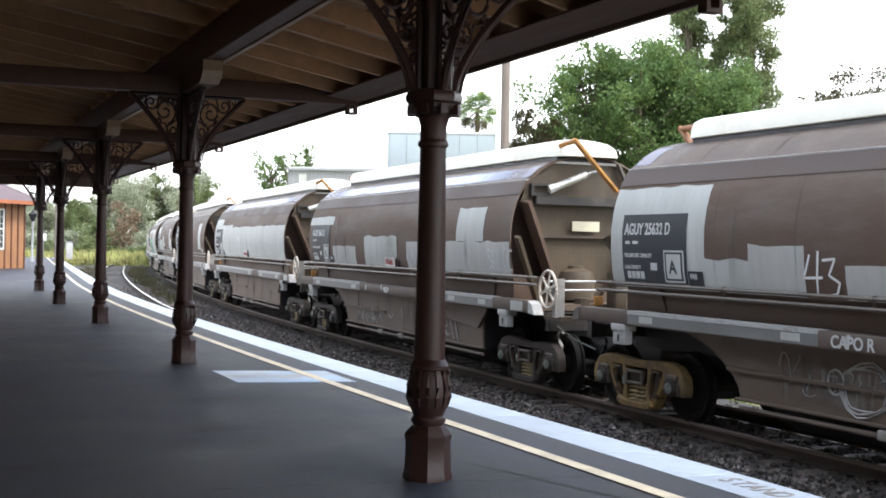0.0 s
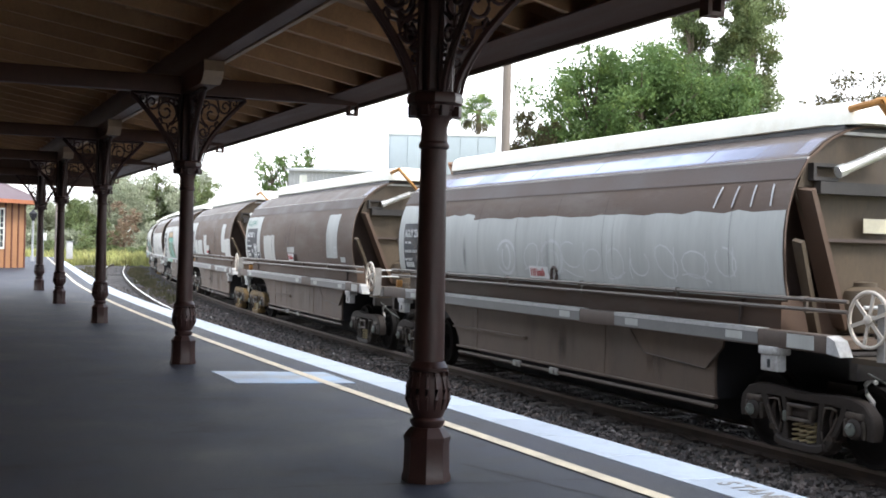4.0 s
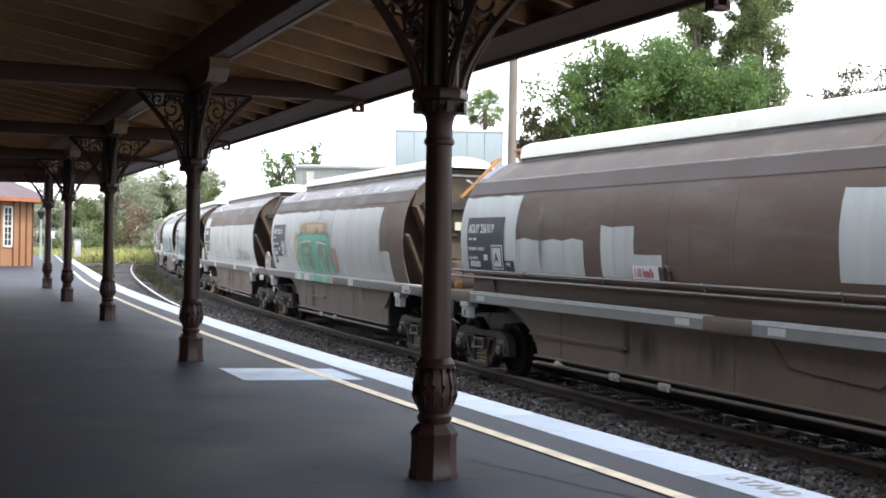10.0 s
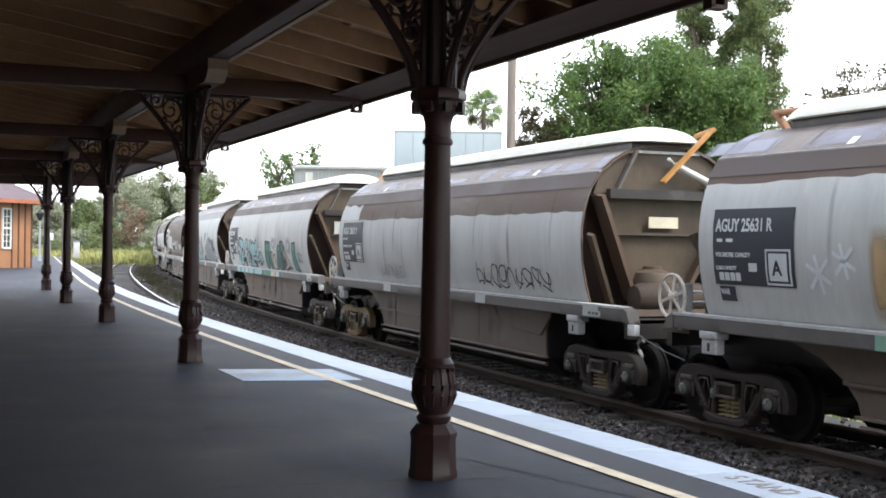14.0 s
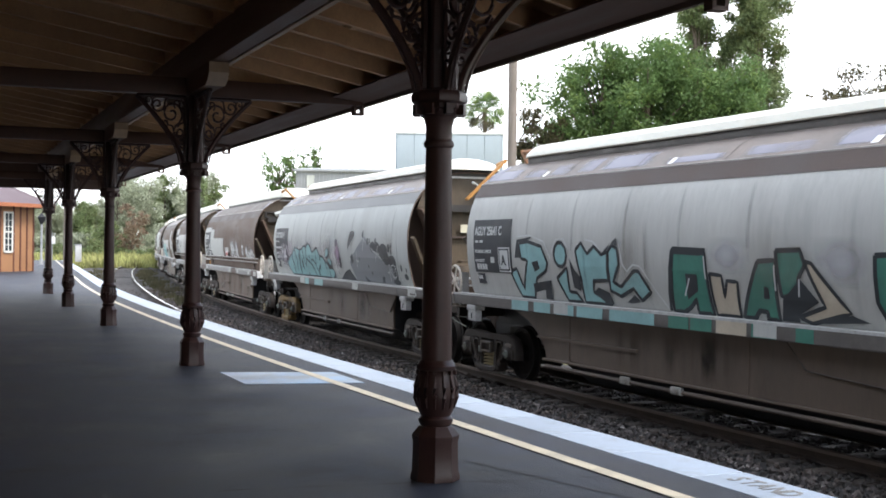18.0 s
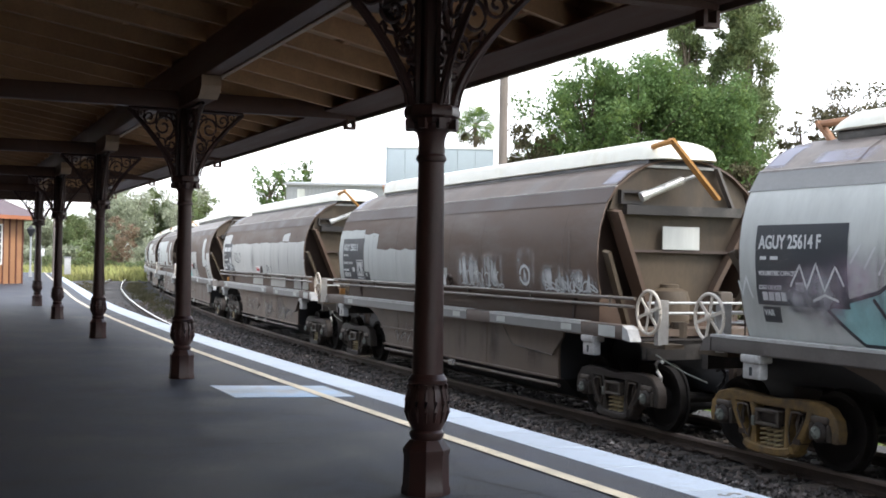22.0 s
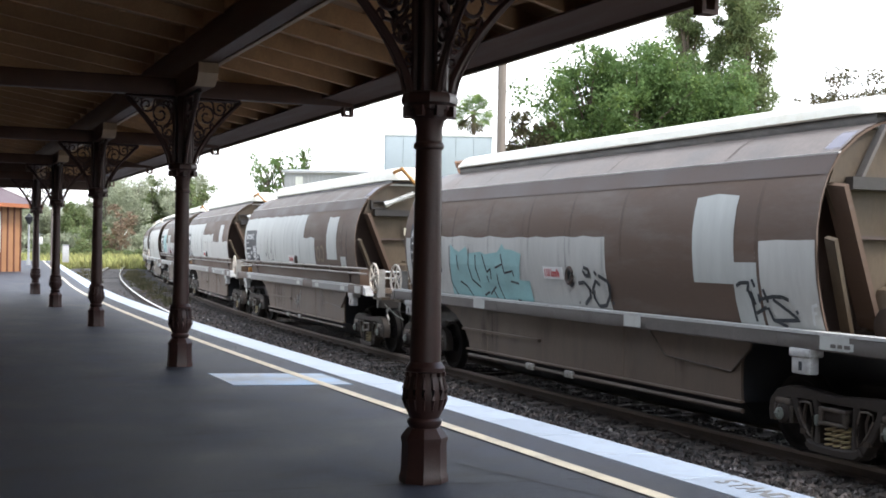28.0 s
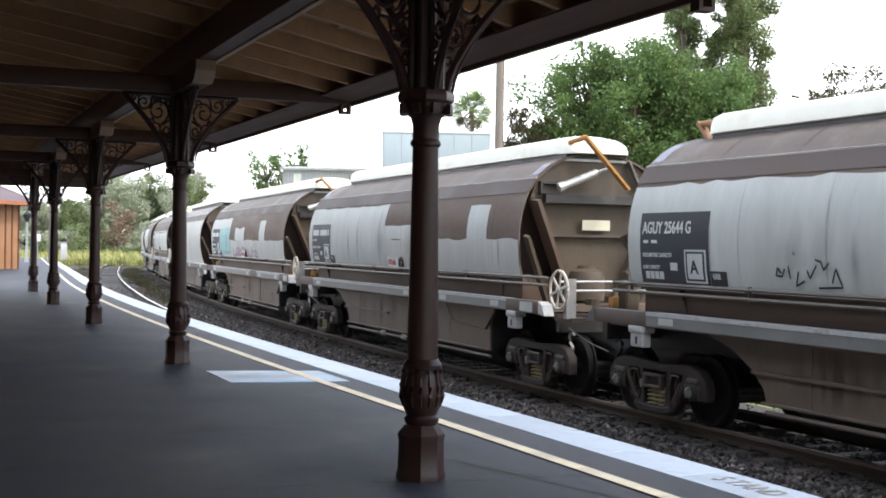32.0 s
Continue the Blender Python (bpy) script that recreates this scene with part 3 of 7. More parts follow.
def platform_column():
    c = thing("platform_column", "ornate cast-iron platform column painted dark red-brown", "column", "columns of the awning")
    part("plinth", Shape().lathe([(0.148, 0), (0.148, 0.035), (0.14, 0.05), (0.135, 0.23), (0.142, 0.25), (0.142, 0.27), (0.10, 0.325)], 8, turn=math.pi / 8), IRON, c)
    part("vase", Shape().lathe([(0.09, 0.325), (0.105, 0.35), (0.105, 0.37), (0.09, 0.385), (0.112, 0.43), (0.128, 0.50), (0.126, 0.56), (0.11, 0.63), (0.098, 0.66)], 20), IRON, c)
    fl = Shape()
    for i in range(14):
        a = 2 * math.pi * i / 14
        fl.tube([(r * math.cos(a), r * math.sin(a), z) for r, z in ((0.112, 0.435), (0.13, 0.5), (0.128, 0.56), (0.112, 0.63))], [0.006, 0.013, 0.012, 0.006], 5)
    part("fluting", fl, IRON, c)
    rg = Shape().lathe([(0.095, 0.655), (0.118, 0.665), (0.12, 0.685), (0.108, 0.70), (0.1, 0.715), (0.094, 0.72)], 20)
    for i in range(14):
        a = 2 * math.pi * i / 14
        rg.box(-0.01, 0.01, -0.01, 0.01, 0.635, 0.66, pose(0.116 * math.cos(a), 0.116 * math.sin(a), 0, 0, 0, math.degrees(a)))
    part("beaded_ring", rg, IRON, c)
    part("shaft", Shape().lathe([(0.094, 0.72), (0.078, 2.0)], 20, caps=False), IRON, c)
    part("collar", Shape().lathe([(0.078, 1.99), (0.09, 2.0), (0.093, 2.015), (0.088, 2.03), (0.08, 2.04), (0.08, 2.12), (0.094, 2.17), (0.11, 2.195)], 20), IRON, c)
    cap = Shape().lathe([(0.1, 2.17), (0.125, 2.195), (0.13, 2.215), (0.145, 2.225), (0.15, 2.25), (0.168, 2.265), (0.172, 2.30), (0.158, 2.325), (0.11, 2.34)], 8, turn=math.pi / 8)
    for q in range(8):
        cap.box(-0.022, 0.022, 0.12, 0.165, 2.185, 2.245, pose(0, 0, 0, 0, 0, 45 * q))
    part("capital", cap, IRON, c)
    part("post", Shape().box(-0.085, 0.085, -0.085, 0.085, 2.33, 3.1, bev=0.012), IRON, c)
    for q, reach in ((0, 0.86), (90, 0.66), (180, 0.86), (270, 0.66)):
        link("bracket", once((reach,), lambda: bracket_shape(reach).mesh("bracket")), IRON, c, "pierced scrollwork bracket", pose(0, 0, 0, 0, 0, q))
    part("bolster", Shape().prism([(-1.28, 3.33), (-1.28, 3.22), (-1.2, 3.14), (-1.1, 3.1), (1.1, 3.1), (1.2, 3.14), (1.28, 3.22), (1.28, 3.33)][::-1], -0.105, 0.105), TIMBER_DK, c, "brown timber bolster on the column head")
    # tan skins give the bolsters' sloping ends their light
    for q in (1, -1):
        part("bolster_end", Shape().prism([(q * 1.284, 3.325), (q * 1.284, 3.218), (q * 1.204, 3.137), (q * 1.1, 3.097), (q * 1.1, 3.093), (q * 1.208, 3.132), (q * 1.292, 3.216), (q * 1.292, 3.325)][::q], -0.106, 0.106), LITWOOD, c, "bolster end in tan for its lit slope")
    for ys, y0, y1 in ((1, 0.1, 2.4), (-1, -D_OUT + 0.02, -0.1)):
        part("cross_beam", Shape().box(-0.075, 0.075, y0, y1, 3.1, 3.3, bev=0.012), TIMBER_DK, c, "brown timber cross beam")
    part("drop_block", Shape().box(-0.05, 0.05, -D_OUT - 0.0, -D_OUT + 0.03, 3.0, 3.1).box(-0.05, 0.05, -D_OUT + 0.1, -D_OUT + 0.13, 3.0, 3.1).box(-0.05, 0.05, -D_OUT, -D_OUT + 0.13, 2.985, 3.012), TIMBER_DK, c)
    return c


col = platform_column()
spin = pose(0, 0, 0, 0, 0, math.degrees(ROW_A) + 90)
for i, (x, y) in enumerate(COLS + [tuple(on_row(-7.25).xy), tuple(on_row(-14.5).xy)]):
    m = Matrix.Translation((x, y, 0)) @ spin
    if i == 0:
        col.matrix_world = m
    else:
        copy_thing(col, m)


# ---- the grain wagons ----
BROWN = mat("wagon_brown", (0.104, 0.066, 0.046), 0.66, var=0.12, scale=1.2, fine=25, bump=0.06, stretch=(0.35, 1, 1.6), grime=(0.165, 0.135, 0.115), gscale=0.9, gw=(0.5, 0.8))
BROWN_DK = mat("wagon_roof_band", (0.08, 0.058, 0.049), 0.55, spec=0.35, var=0.15, scale=1.2, fine=25, bump=0.06)
GREY = mat("wagon_grey", (0.5, 0.497, 0.466), 0.6, var=0.14, scale=1.6, fine=12, bump=0.12, stretch=(1, 1, 0.12), grime=(0.3, 0.29, 0.27), gscale=0.8, gw=(0.48, 0.8))
PALE = mat("wagon_pale_grey", (0.49, 0.503, 0.475), 0.58, var=0.12, scale=1.6, fine=12, bump=0.1, stretch=(1, 1, 0.12), grime=(0.36, 0.36, 0.34), gscale=1.0, gw=(0.52, 0.8))
ROOFM = mat("wagon_roof_metal", (0.175, 0.15, 0.136), 0.46, 0.0, spec=0.32, var=0.3, scale=1.5, fine=20, bump=0.05, grime=(0.2, 0.17, 0.15), gscale=1.2, stretch=(1, 1, 0.5))
ROOFD = mat("wagon_roof_brown", (0.105, 0.083, 0.071), 0.5, 0.0, spec=0.22, var=0.3, scale=1.5, fine=20, bump=0.05, grime=(0.17, 0.14, 0.12), gscale=1.2, stretch=(1, 1, 0.5))
# the sky's reflection in the roofs, put into the colour
SKYM = soft("roof_sky_sheen", (0.32, 0.325, 0.41), 0.65, (0.6, 1, 1.2), 0.15, 0.5, rough=0.34, edge=0.16)
SKYB = soft("roof_sky_stripe", (0.36, 0.42, 0.62), 1.0, (0.5, 1, 1.0), 0.2, 0.5, rough=0.3, edge=0.22)
# pale colour for the light caught along the eave crease
LIPM = mat("lit_eave_edge", (0.42, 0.4, 0.39), 0.4, 0.3, var=0.3, scale=3, fine=20, bump=0.05, grime=(0.12, 0.1, 0.09), gscale=1.5)
DARKB = mat("end_dark_steel", (0.035, 0.031, 0.029), 0.5, var=0.3, scale=2, fine=25, bump=0.08, grime=(0.1, 0.09, 0.08), gscale=2.5)
LINKM = mat("hatch_link_tan", (0.3, 0.15, 0.075), 0.65, var=0.3, scale=3, fine=30, bump=0.15)
SEAMM = soft("panel_seam_dirt", (0.09, 0.08, 0.07), 0.3, (6, 1, 1.5), 0.3, 0.6, edge=0.3)
HOPPER_DK = mat("hopper_dark", (0.125, 0.092, 0.07), 0.6, var=0.16, scale=1.0, fine=20, bump=0.1, stretch=(1, 1, 0.3), grime=(0.07, 0.054, 0.043), gscale=0.9)
LID = mat("hatch_cover_cream", (0.78, 0.77, 0.68), 0.5, var=0.06, scale=1.5, fine=30, bump=0.05, grime=(0.6, 0.55, 0.42), gscale=0.8, gw=(0.55, 0.8))
ORANGE = mat("orange_lever", (0.42, 0.2, 0.05), 0.6, var=0.25, scale=3, fine=40, bump=0.1)
ENDB = mat("wagon_end_brown", (0.083, 0.061, 0.039), 0.6, var=0.22, scale=1.3, fine=25, bump=0.1, stretch=(1, 1, 0.4), grime=(0.035, 0.027, 0.022), gscale=1.1, gw=(0.42, 0.7))
HOPPER = mat("hopper_grey_brown", (0.138, 0.101, 0.076), 0.6, var=0.16, scale=1.0, fine=20, bump=0.1, stretch=(1, 1, 0.3), grime=(0.08, 0.062, 0.05), gscale=0.9)
SILL_B = mat("sill_brown", (0.12, 0.09, 0.073), 0.6, var=0.2, scale=2.0, fine=30, bump=0.1, grime=(0.06, 0.05, 0.043), gscale=1.2)
SILL = mat("sill_grey", (0.125, 0.113, 0.104), 0.6, var=0.2, scale=2.0, fine=30, bump=0.1, grime=(0.075, 0.064, 0.056), gscale=1.2)
SILL_P = mat("post_grey", (0.36, 0.35, 0.33), 0.6, var=0.2, scale=3, fine=30, bump=0.1, grime=(0.16, 0.14, 0.12), gscale=3)
# worn white of the brackets, also the lit top edge of the sills
BRKT = mat("worn_and_lit_white", (0.5, 0.5, 0.49), 0.6, var=0.25, scale=4, fine=30, bump=0.1, grime=(0.14, 0.12, 0.1), gscale=4)
STAIN = soft("dark_runs", (0.025, 0.021, 0.018), 0.75, (3.0, 1, 0.35), 0.4, 0.62)
DUST = soft("pale_dust", (0.3, 0.27, 0.23), 0.4, (1.2, 1, 0.5), 0.42, 0.7)
RUN = soft("thin_grime", (0.13, 0.12, 0.11), 0.45, (5, 1, 0.6), 0.35, 0.6)
SMEARH = soft("faded_hopper_spray", (0.34, 0.33, 0.31), 0.65, (13.0, 1, 4.0), 0.46, 0.6, edge=0.3)
SMEAR = soft("white_smear", (0.7, 0.71, 0.7), 0.9, (7.0, 1, 2.2), 0.42, 0.6, edge=0.35)
PINKM = soft("pink_overspray", (0.5, 0.36, 0.46), 0.7, (2, 1, 2), 0.35, 0.6)
DUSTM = soft("mauve_overspray", (0.42, 0.4, 0.44), 0.45, (1.2, 1, 1.2), 0.3, 0.6, edge=0.3)
GREENM = soft("green_overspray", (0.06, 0.34, 0.27), 1.0, (2, 1, 2), 0.05, 0.25, edge=0.12)
SAGEM = soft("sage_overspray", (0.2, 0.33, 0.22), 0.9, (1.6, 1, 1.6), 0.25, 0.5, edge=0.3)
AMBERM = soft("amber_overspray", (0.45, 0.3, 0.15), 0.95, (2, 1, 2), 0.2, 0.4, edge=0.25)
HOP_CHALK = mat("faded_chalk", (0.42, 0.415, 0.4), 0.7, var=0.3, scale=4, fine=30, bump=0.03, grime=(0.14, 0.13, 0.12), gscale=3.0, gw=(0.52, 0.68))
BOGIE = mat("bogie_cast_steel", (0.04, 0.031, 0.026), 0.7, 0.1, var=0.35, scale=3, fine=30, bump=0.3)
BOGIE_Y = mat("bogie_yellow", (0.24, 0.15, 0.05), 0.65, var=0.3, scale=3, fine=30, bump=0.2, grime=(0.07, 0.055, 0.042), gscale=2.5, gw=(0.42, 0.62))
WHEELM = mat("wheel_steel", (0.014, 0.012, 0.011), 0.75, 0.0, spec=0.2, var=0.3, scale=3, fine=30, bump=0.2)
SPRING = mat("spring_steel", (0.4, 0.33, 0.19), 0.5, 0.3, var=0.3, scale=6, fine=30, bump=0.1)
CYL = mat("ram_silver", (0.6, 0.6, 0.58), 0.35, 0.4, var=0.12, scale=3, fine=30, bump=0.05)
BOARD = mat("number_board", (0.03, 0.034, 0.04), 0.55, var=0.2, scale=3, fine=40, bump=0.05)
TEAL = mat("spray_teal", (0.26, 0.46, 0.46), 0.55, var=0.15, scale=2, fine=30, bump=0.03)
GREEN = mat("spray_green", (0.09, 0.36, 0.25), 0.55, var=0.2, scale=2, fine=30, bump=0.03)
AMBER = mat("spray_amber", (0.42, 0.3, 0.17), 0.55, var=0.15, scale=2, fine=30, bump=0.03)
INK = mat("spray_black", (0.025, 0.03, 0.035), 0.5, var=0.2, scale=3, fine=40, bump=0.03)
CHALK = mat("spray_white", (0.6, 0.61, 0.6), 0.6, var=0.15, scale=2, fine=30, bump=0.03)
PINK = mat("spray_mauve", (0.3, 0.2, 0.25), 0.6, var=0.15, scale=2, fine=30, bump=0.03)
HIGHL = mat("spray_pale_green", (0.45, 0.55, 0.48), 0.6, var=0.2, scale=3, fine=30, bump=0.03)
SAGE = mat("spray_sage", (0.22, 0.38, 0.28), 0.55, var=0.2, scale=2, fine=30, bump=0.03)
DKTEAL = mat("spray_dark_green", (0.05, 0.2, 0.15), 0.55, var=0.15, scale=2, fine=30, bump=0.03)
CREAM = mat("spray_cream", (0.5, 0.43, 0.33), 0.55, var=0.12, scale=2, fine=30, bump=0.03)
MARKB = mat("faded_brown_mark", (0.2, 0.15, 0.09), 0.65, var=0.3, scale=4, fine=30, bump=0.03)
SLATE = mat("spray_slate", (0.22, 0.23, 0.24), 0.55, var=0.12, scale=2, fine=30, bump=0.03)
RED = mat("red_label", (0.45, 0.06, 0.06), 0.5, var=0.1, scale=3, fine=30, bump=0.03)

# half section (height, half width): a barrel side up to the eave at 3.45, then a flatter roof
PROF = [(1.45, 1.27), (1.55, 1.31), (1.75, 1.37), (2.05, 1.43), (2.35, 1.455), (2.6, 1.455), (2.85, 1.42), (3.05, 1.365), (3.21, 1.3), (3.45, 1.15), (3.545, 1.03), (3.64, 0.92), (3.72, 0.785), (3.79, 0.63), (3.84, 0.47), (3.87, 0.3), (3.885, 0.0)]
EAVE0, EAVE = 3.21, 3.45
FRONT, BACK = 6.0, -6.22             # ends of the body along the wagon


def side_y(z):
    return float(np.interp(z, [p[0] for p in PROF], [p[1] for p in PROF]))


def profile(zlo, off=0.0):
    """Half outline from the bottom (near side) up to the crown."""
    pts = [(side_y(zlo) + off, zlo)] + [(y + off, z + (off if z > 3.5 else 0)) for z, y in PROF if z > zlo + 0.02]
    return pts


def skin(x0, x1, z0, z1, off=0.004, y_sign=1, nx=1, wob=0.0, seed=0):
    """A thin painted skin on the side, between x0..x1 and heights z0..z1."""
    s = Shape()
    r = random.Random(seed)
    mid = [z for z, _ in PROF if z0 + 0.03 < z < z1 - 0.03 - wob]
    n = len(mid) + 1
    cols = []
    for i in range(nx + 1):
        x = x0 + (x1 - x0) * i / nx
        zt = z1 + (r.uniform(-wob, wob) if wob else 0)
        cols.append([(x, y_sign * (side_y(z) + off), z + (0.6 * off if z > 3.4 else 0)) for z in [z0] + mid + [zt]])
    vs = [p for c in cols for p in c]
    m = n + 1
    fs = [(i * m + j, i * m + j + 1, (i + 1) * m + j + 1, (i + 1) * m + j) for i in range(nx) for j in range(n)]
    if y_sign < 0:
        fs = [tuple(reversed(f)) for f in fs]
    return s.add(vs, fs)


def stroke(sh, pts, w, off=0.009):
    """A sprayed line on the near side through the points (x, z)."""
    n = len(pts)
    vs = []
    for i, (x, z) in enumerate(pts):
        a, b = pts[max(i - 1, 0)], pts[min(i + 1, n - 1)]
        tx, tz = b[0] - a[0], b[1] - a[1]
        l = math.hypot(tx, tz) or 1.0
        hw = w / 2
        for sg in (1, -1):
            zz = z + sg * hw * tx / l
            xx = x - sg * hw * tz / l
            vs.append((xx, side_y(zz) + off, zz))
    sh.add(vs, [(2 * i, 2 * i + 2, 2 * i + 3, 2 * i + 1) for i in range(n - 1)])


def paint_poly(sh, pts, off=0.009):
    """A filled shape on the near side with the corners (x, z)."""
    zs = sorted({round(z, 3) for _, z in pts} | {z for z, _ in PROF if min(p[1] for p in pts) < z < max(p[1] for p in pts)})
    n = len(pts)
    for za, zb in zip(zs, zs[1:]):
        def cuts(z):
            zm = (za + zb) / 2
            out = []
            for i in range(n):
                (xa, ya), (xb, yb) = pts[i], pts[(i + 1) % n]
                if (ya - zm) * (yb - zm) < 0:
                    xm = xa + (xb - xa) * (zm - ya) / (yb - ya)
                    out.append((xm, xa + (xb - xa) * (z - ya) / (yb - ya)))
            return [b for _, b in sorted(out)]
        lo, hi = cuts(za), cuts(zb)
        for i in range(0, len(lo) - 1, 2):
            sh.add([(lo[i], side_y(za) + off, za), (lo[i + 1], side_y(za) + off, za), (hi[i + 1], side_y(zb) + off, zb), (hi[i], side_y(zb) + off, zb)], [(0, 3, 2, 1)])
    return sh


def wheelset_shape():
    w = Shape()
    ty = Matrix.Rotation(radians(-90), 4, "X")
    for sg in (-1, 1):
        w.lathe([(0.09, sg * 0.66), (0.43, sg * 0.69), (0.49, sg * 0.685), (0.49, sg * 0.715), (0.46, sg * 0.725), (0.455, sg * 0.82), (0.40, sg * 0.82), (0.36, sg * 0.77), (0.16, sg * 0.76), (0.12, sg * 0.82), (0.08, sg * 0.83)], 24, ty)
    w.lathe([(0.075, -1.05), (0.075, 1.05)], 10, ty)
    return w


WHEELSET_ME = wheelset_shape().mesh("wheelset")
frame_sh = Shape()
frame_sh.member([(-1.09, 0.36), (-1.1, 0.47), (-1.07, 0.58), (-0.97, 0.67), (-0.78, 0.72), (-0.5, 0.725), (0.0, 0.705), (0.5, 0.725), (0.78, 0.72), (0.97, 0.67), (1.07, 0.58), (1.1, 0.47), (1.09, 0.36)], [0.09, 0.11, 0.13, 0.15, 0.15, 0.13, 0.1, 0.13, 0.15, 0.15, 0.13, 0.11, 0.09], -0.08, 0.08)
for sg in (-1, 1):
    frame_sh.member([(sg * 0.7, 0.68), (sg * 0.66, 0.56), (sg * 0.57, 0.4), (sg * 0.46, 0.25), (sg * 0.34, 0.15)], [0.12, 0.11, 0.1, 0.11, 0.13], -0.08, 0.08)
    frame_sh.member([(sg * 0.33, 0.68), (sg * 0.3, 0.5), (sg * 0.29, 0.35), (sg * 0.3, 0.2)], [0.1, 0.07, 0.07, 0.1], -0.085, 0.085)
frame_sh.member([(-0.42, 0.19), (-0.34, 0.15), (-0.15, 0.135), (0.15, 0.135), (0.34, 0.15), (0.42, 0.19)], [0.09, 0.11, 0.1, 0.1, 0.11, 0.09], -0.13, 0.13)
FRAME_ME = frame_sh.mesh("side_frame")
SPRING_ME = Shape().tube([(0.055 * math.cos(a), 0.055 * math.sin(a), 0.19 + 0.23 * a / 25.2) for a in [25.2 * i / 64 for i in range(65)]], 0.016, 5).mesh("coil_spring")
BOX_ME = Shape().lathe([(0.1, 0.93), (0.12, 0.95), (0.12, 1.1), (0.09, 1.13), (0.05, 1.135)], 14, Matrix.Rotation(radians(-90), 4, "X")).mesh("axle_box")
BOLSTER_ME = Shape().box(-0.2, 0.2, -1.08, 1.08, 0.46, 0.62, bev=0.03).box(-0.25, 0.25, -0.5, 0.5, 0.6, 0.85).mesh("bolster")
CAP_ME = Shape().lathe([(0.07, 1.12), (0.075, 1.15), (0.04, 1.165), (0.01, 1.17)], 10, Matrix.Rotation(radians(-90), 4, "X"))
for k in range(3):
    CAP_ME.lathe([(0.014, 1.15), (0.014, 1.18), (0.005, 1.182)], 6, Matrix.Rotation(radians(-90), 4, "X") @ pose(0.045 * math.cos(2.1 * k), 0.045 * math.sin(2.1 * k), 0))
CAP_ME = CAP_ME.mesh("axle_cap")
HANG_ME = Shape().tube([(0.0, 0.0, 0.78), (0.04, 0.05, 0.5), (0.0, 0.06, 0.3)], 0.022, 6).box(-0.05, 0.05, -0.1, 0.1, 0.27, 0.33).mesh("brake_hanger")
# added block between the wheels, stops light from the far side
LIGHT_BLOCK_ME = Shape().box(-0.34, 0.34, -0.62, 0.62, 0.2, 0.5, bev=0.03).box(-0.62, -0.36, -0.66, 0.66, 0.28, 0.5, bev=0.03).box(0.36, 0.62, -0.66, 0.66, 0.28, 0.5, bev=0.03).box(-1.5, 1.5, -0.2, 0.2, 0.55, 0.9, bev=0.02).mesh("brake_rigging")
PIPE = mat("handrail_pipe", (0.15, 0.125, 0.105), 0.4, 0.2, var=0.3, scale=2, fine=30, bump=0.1)
CREAMW = mat("handwheel_cream", (0.62, 0.56, 0.48), 0.55, var=0.12, scale=4, fine=40, bump=0.05)
CAPM = mat("worn_steel", (0.2, 0.22, 0.2), 0.45, 0.5, var=0.3, scale=8, fine=40, bump=0.1)
WORN = mat("worn_cast_steel", (0.1, 0.08, 0.065), 0.5, 0.2, var=0.4, scale=6, fine=30, bump=0.2, grime=(0.03, 0.026, 0.022), gscale=5)
LEG_ME = {sg: Shape().tube([(sg * x, 0.045, z) for x, z in ((0.4, 0.63), (0.5, 0.64), (0.585, 0.62), (0.6, 0.55), (0.53, 0.42), (0.44, 0.3), (0.375, 0.25), (0.355, 0.36), (0.365, 0.5), (0.4, 0.63))], 0.014, 6).mesh("window_rim") for sg in (-1, 1)}
BOLEND_ME = Shape().box(-0.22, 0.22, 1.06, 1.13, 0.58, 0.62, bev=0.01).box(-0.22, -0.16, 1.06, 1.13, 0.46, 0.58, bev=0.01).box(0.16, 0.22, 1.06, 1.13, 0.46, 0.58, bev=0.01).box(-0.22, 0.22, 1.06, 1.13, 0.42, 0.46, bev=0.01).mesh("bolster_end")
WEDGE_ME = Shape().box(-0.03, 0.03, 1.08, 1.14, 0.4, 0.52, bev=0.012).mesh("friction_wedge")
ADAPT_ME = Shape().box(-0.15, 0.15, 0.94, 1.1, 0.56, 0.64, bev=0.02).box(-0.17, -0.11, 0.96, 1.1, 0.36, 0.56, bev=0.015).box(0.11, 0.17, 0.96, 1.1, 0.36, 0.56, bev=0.015).mesh("bearing_adapter")
WHEELSETS = []


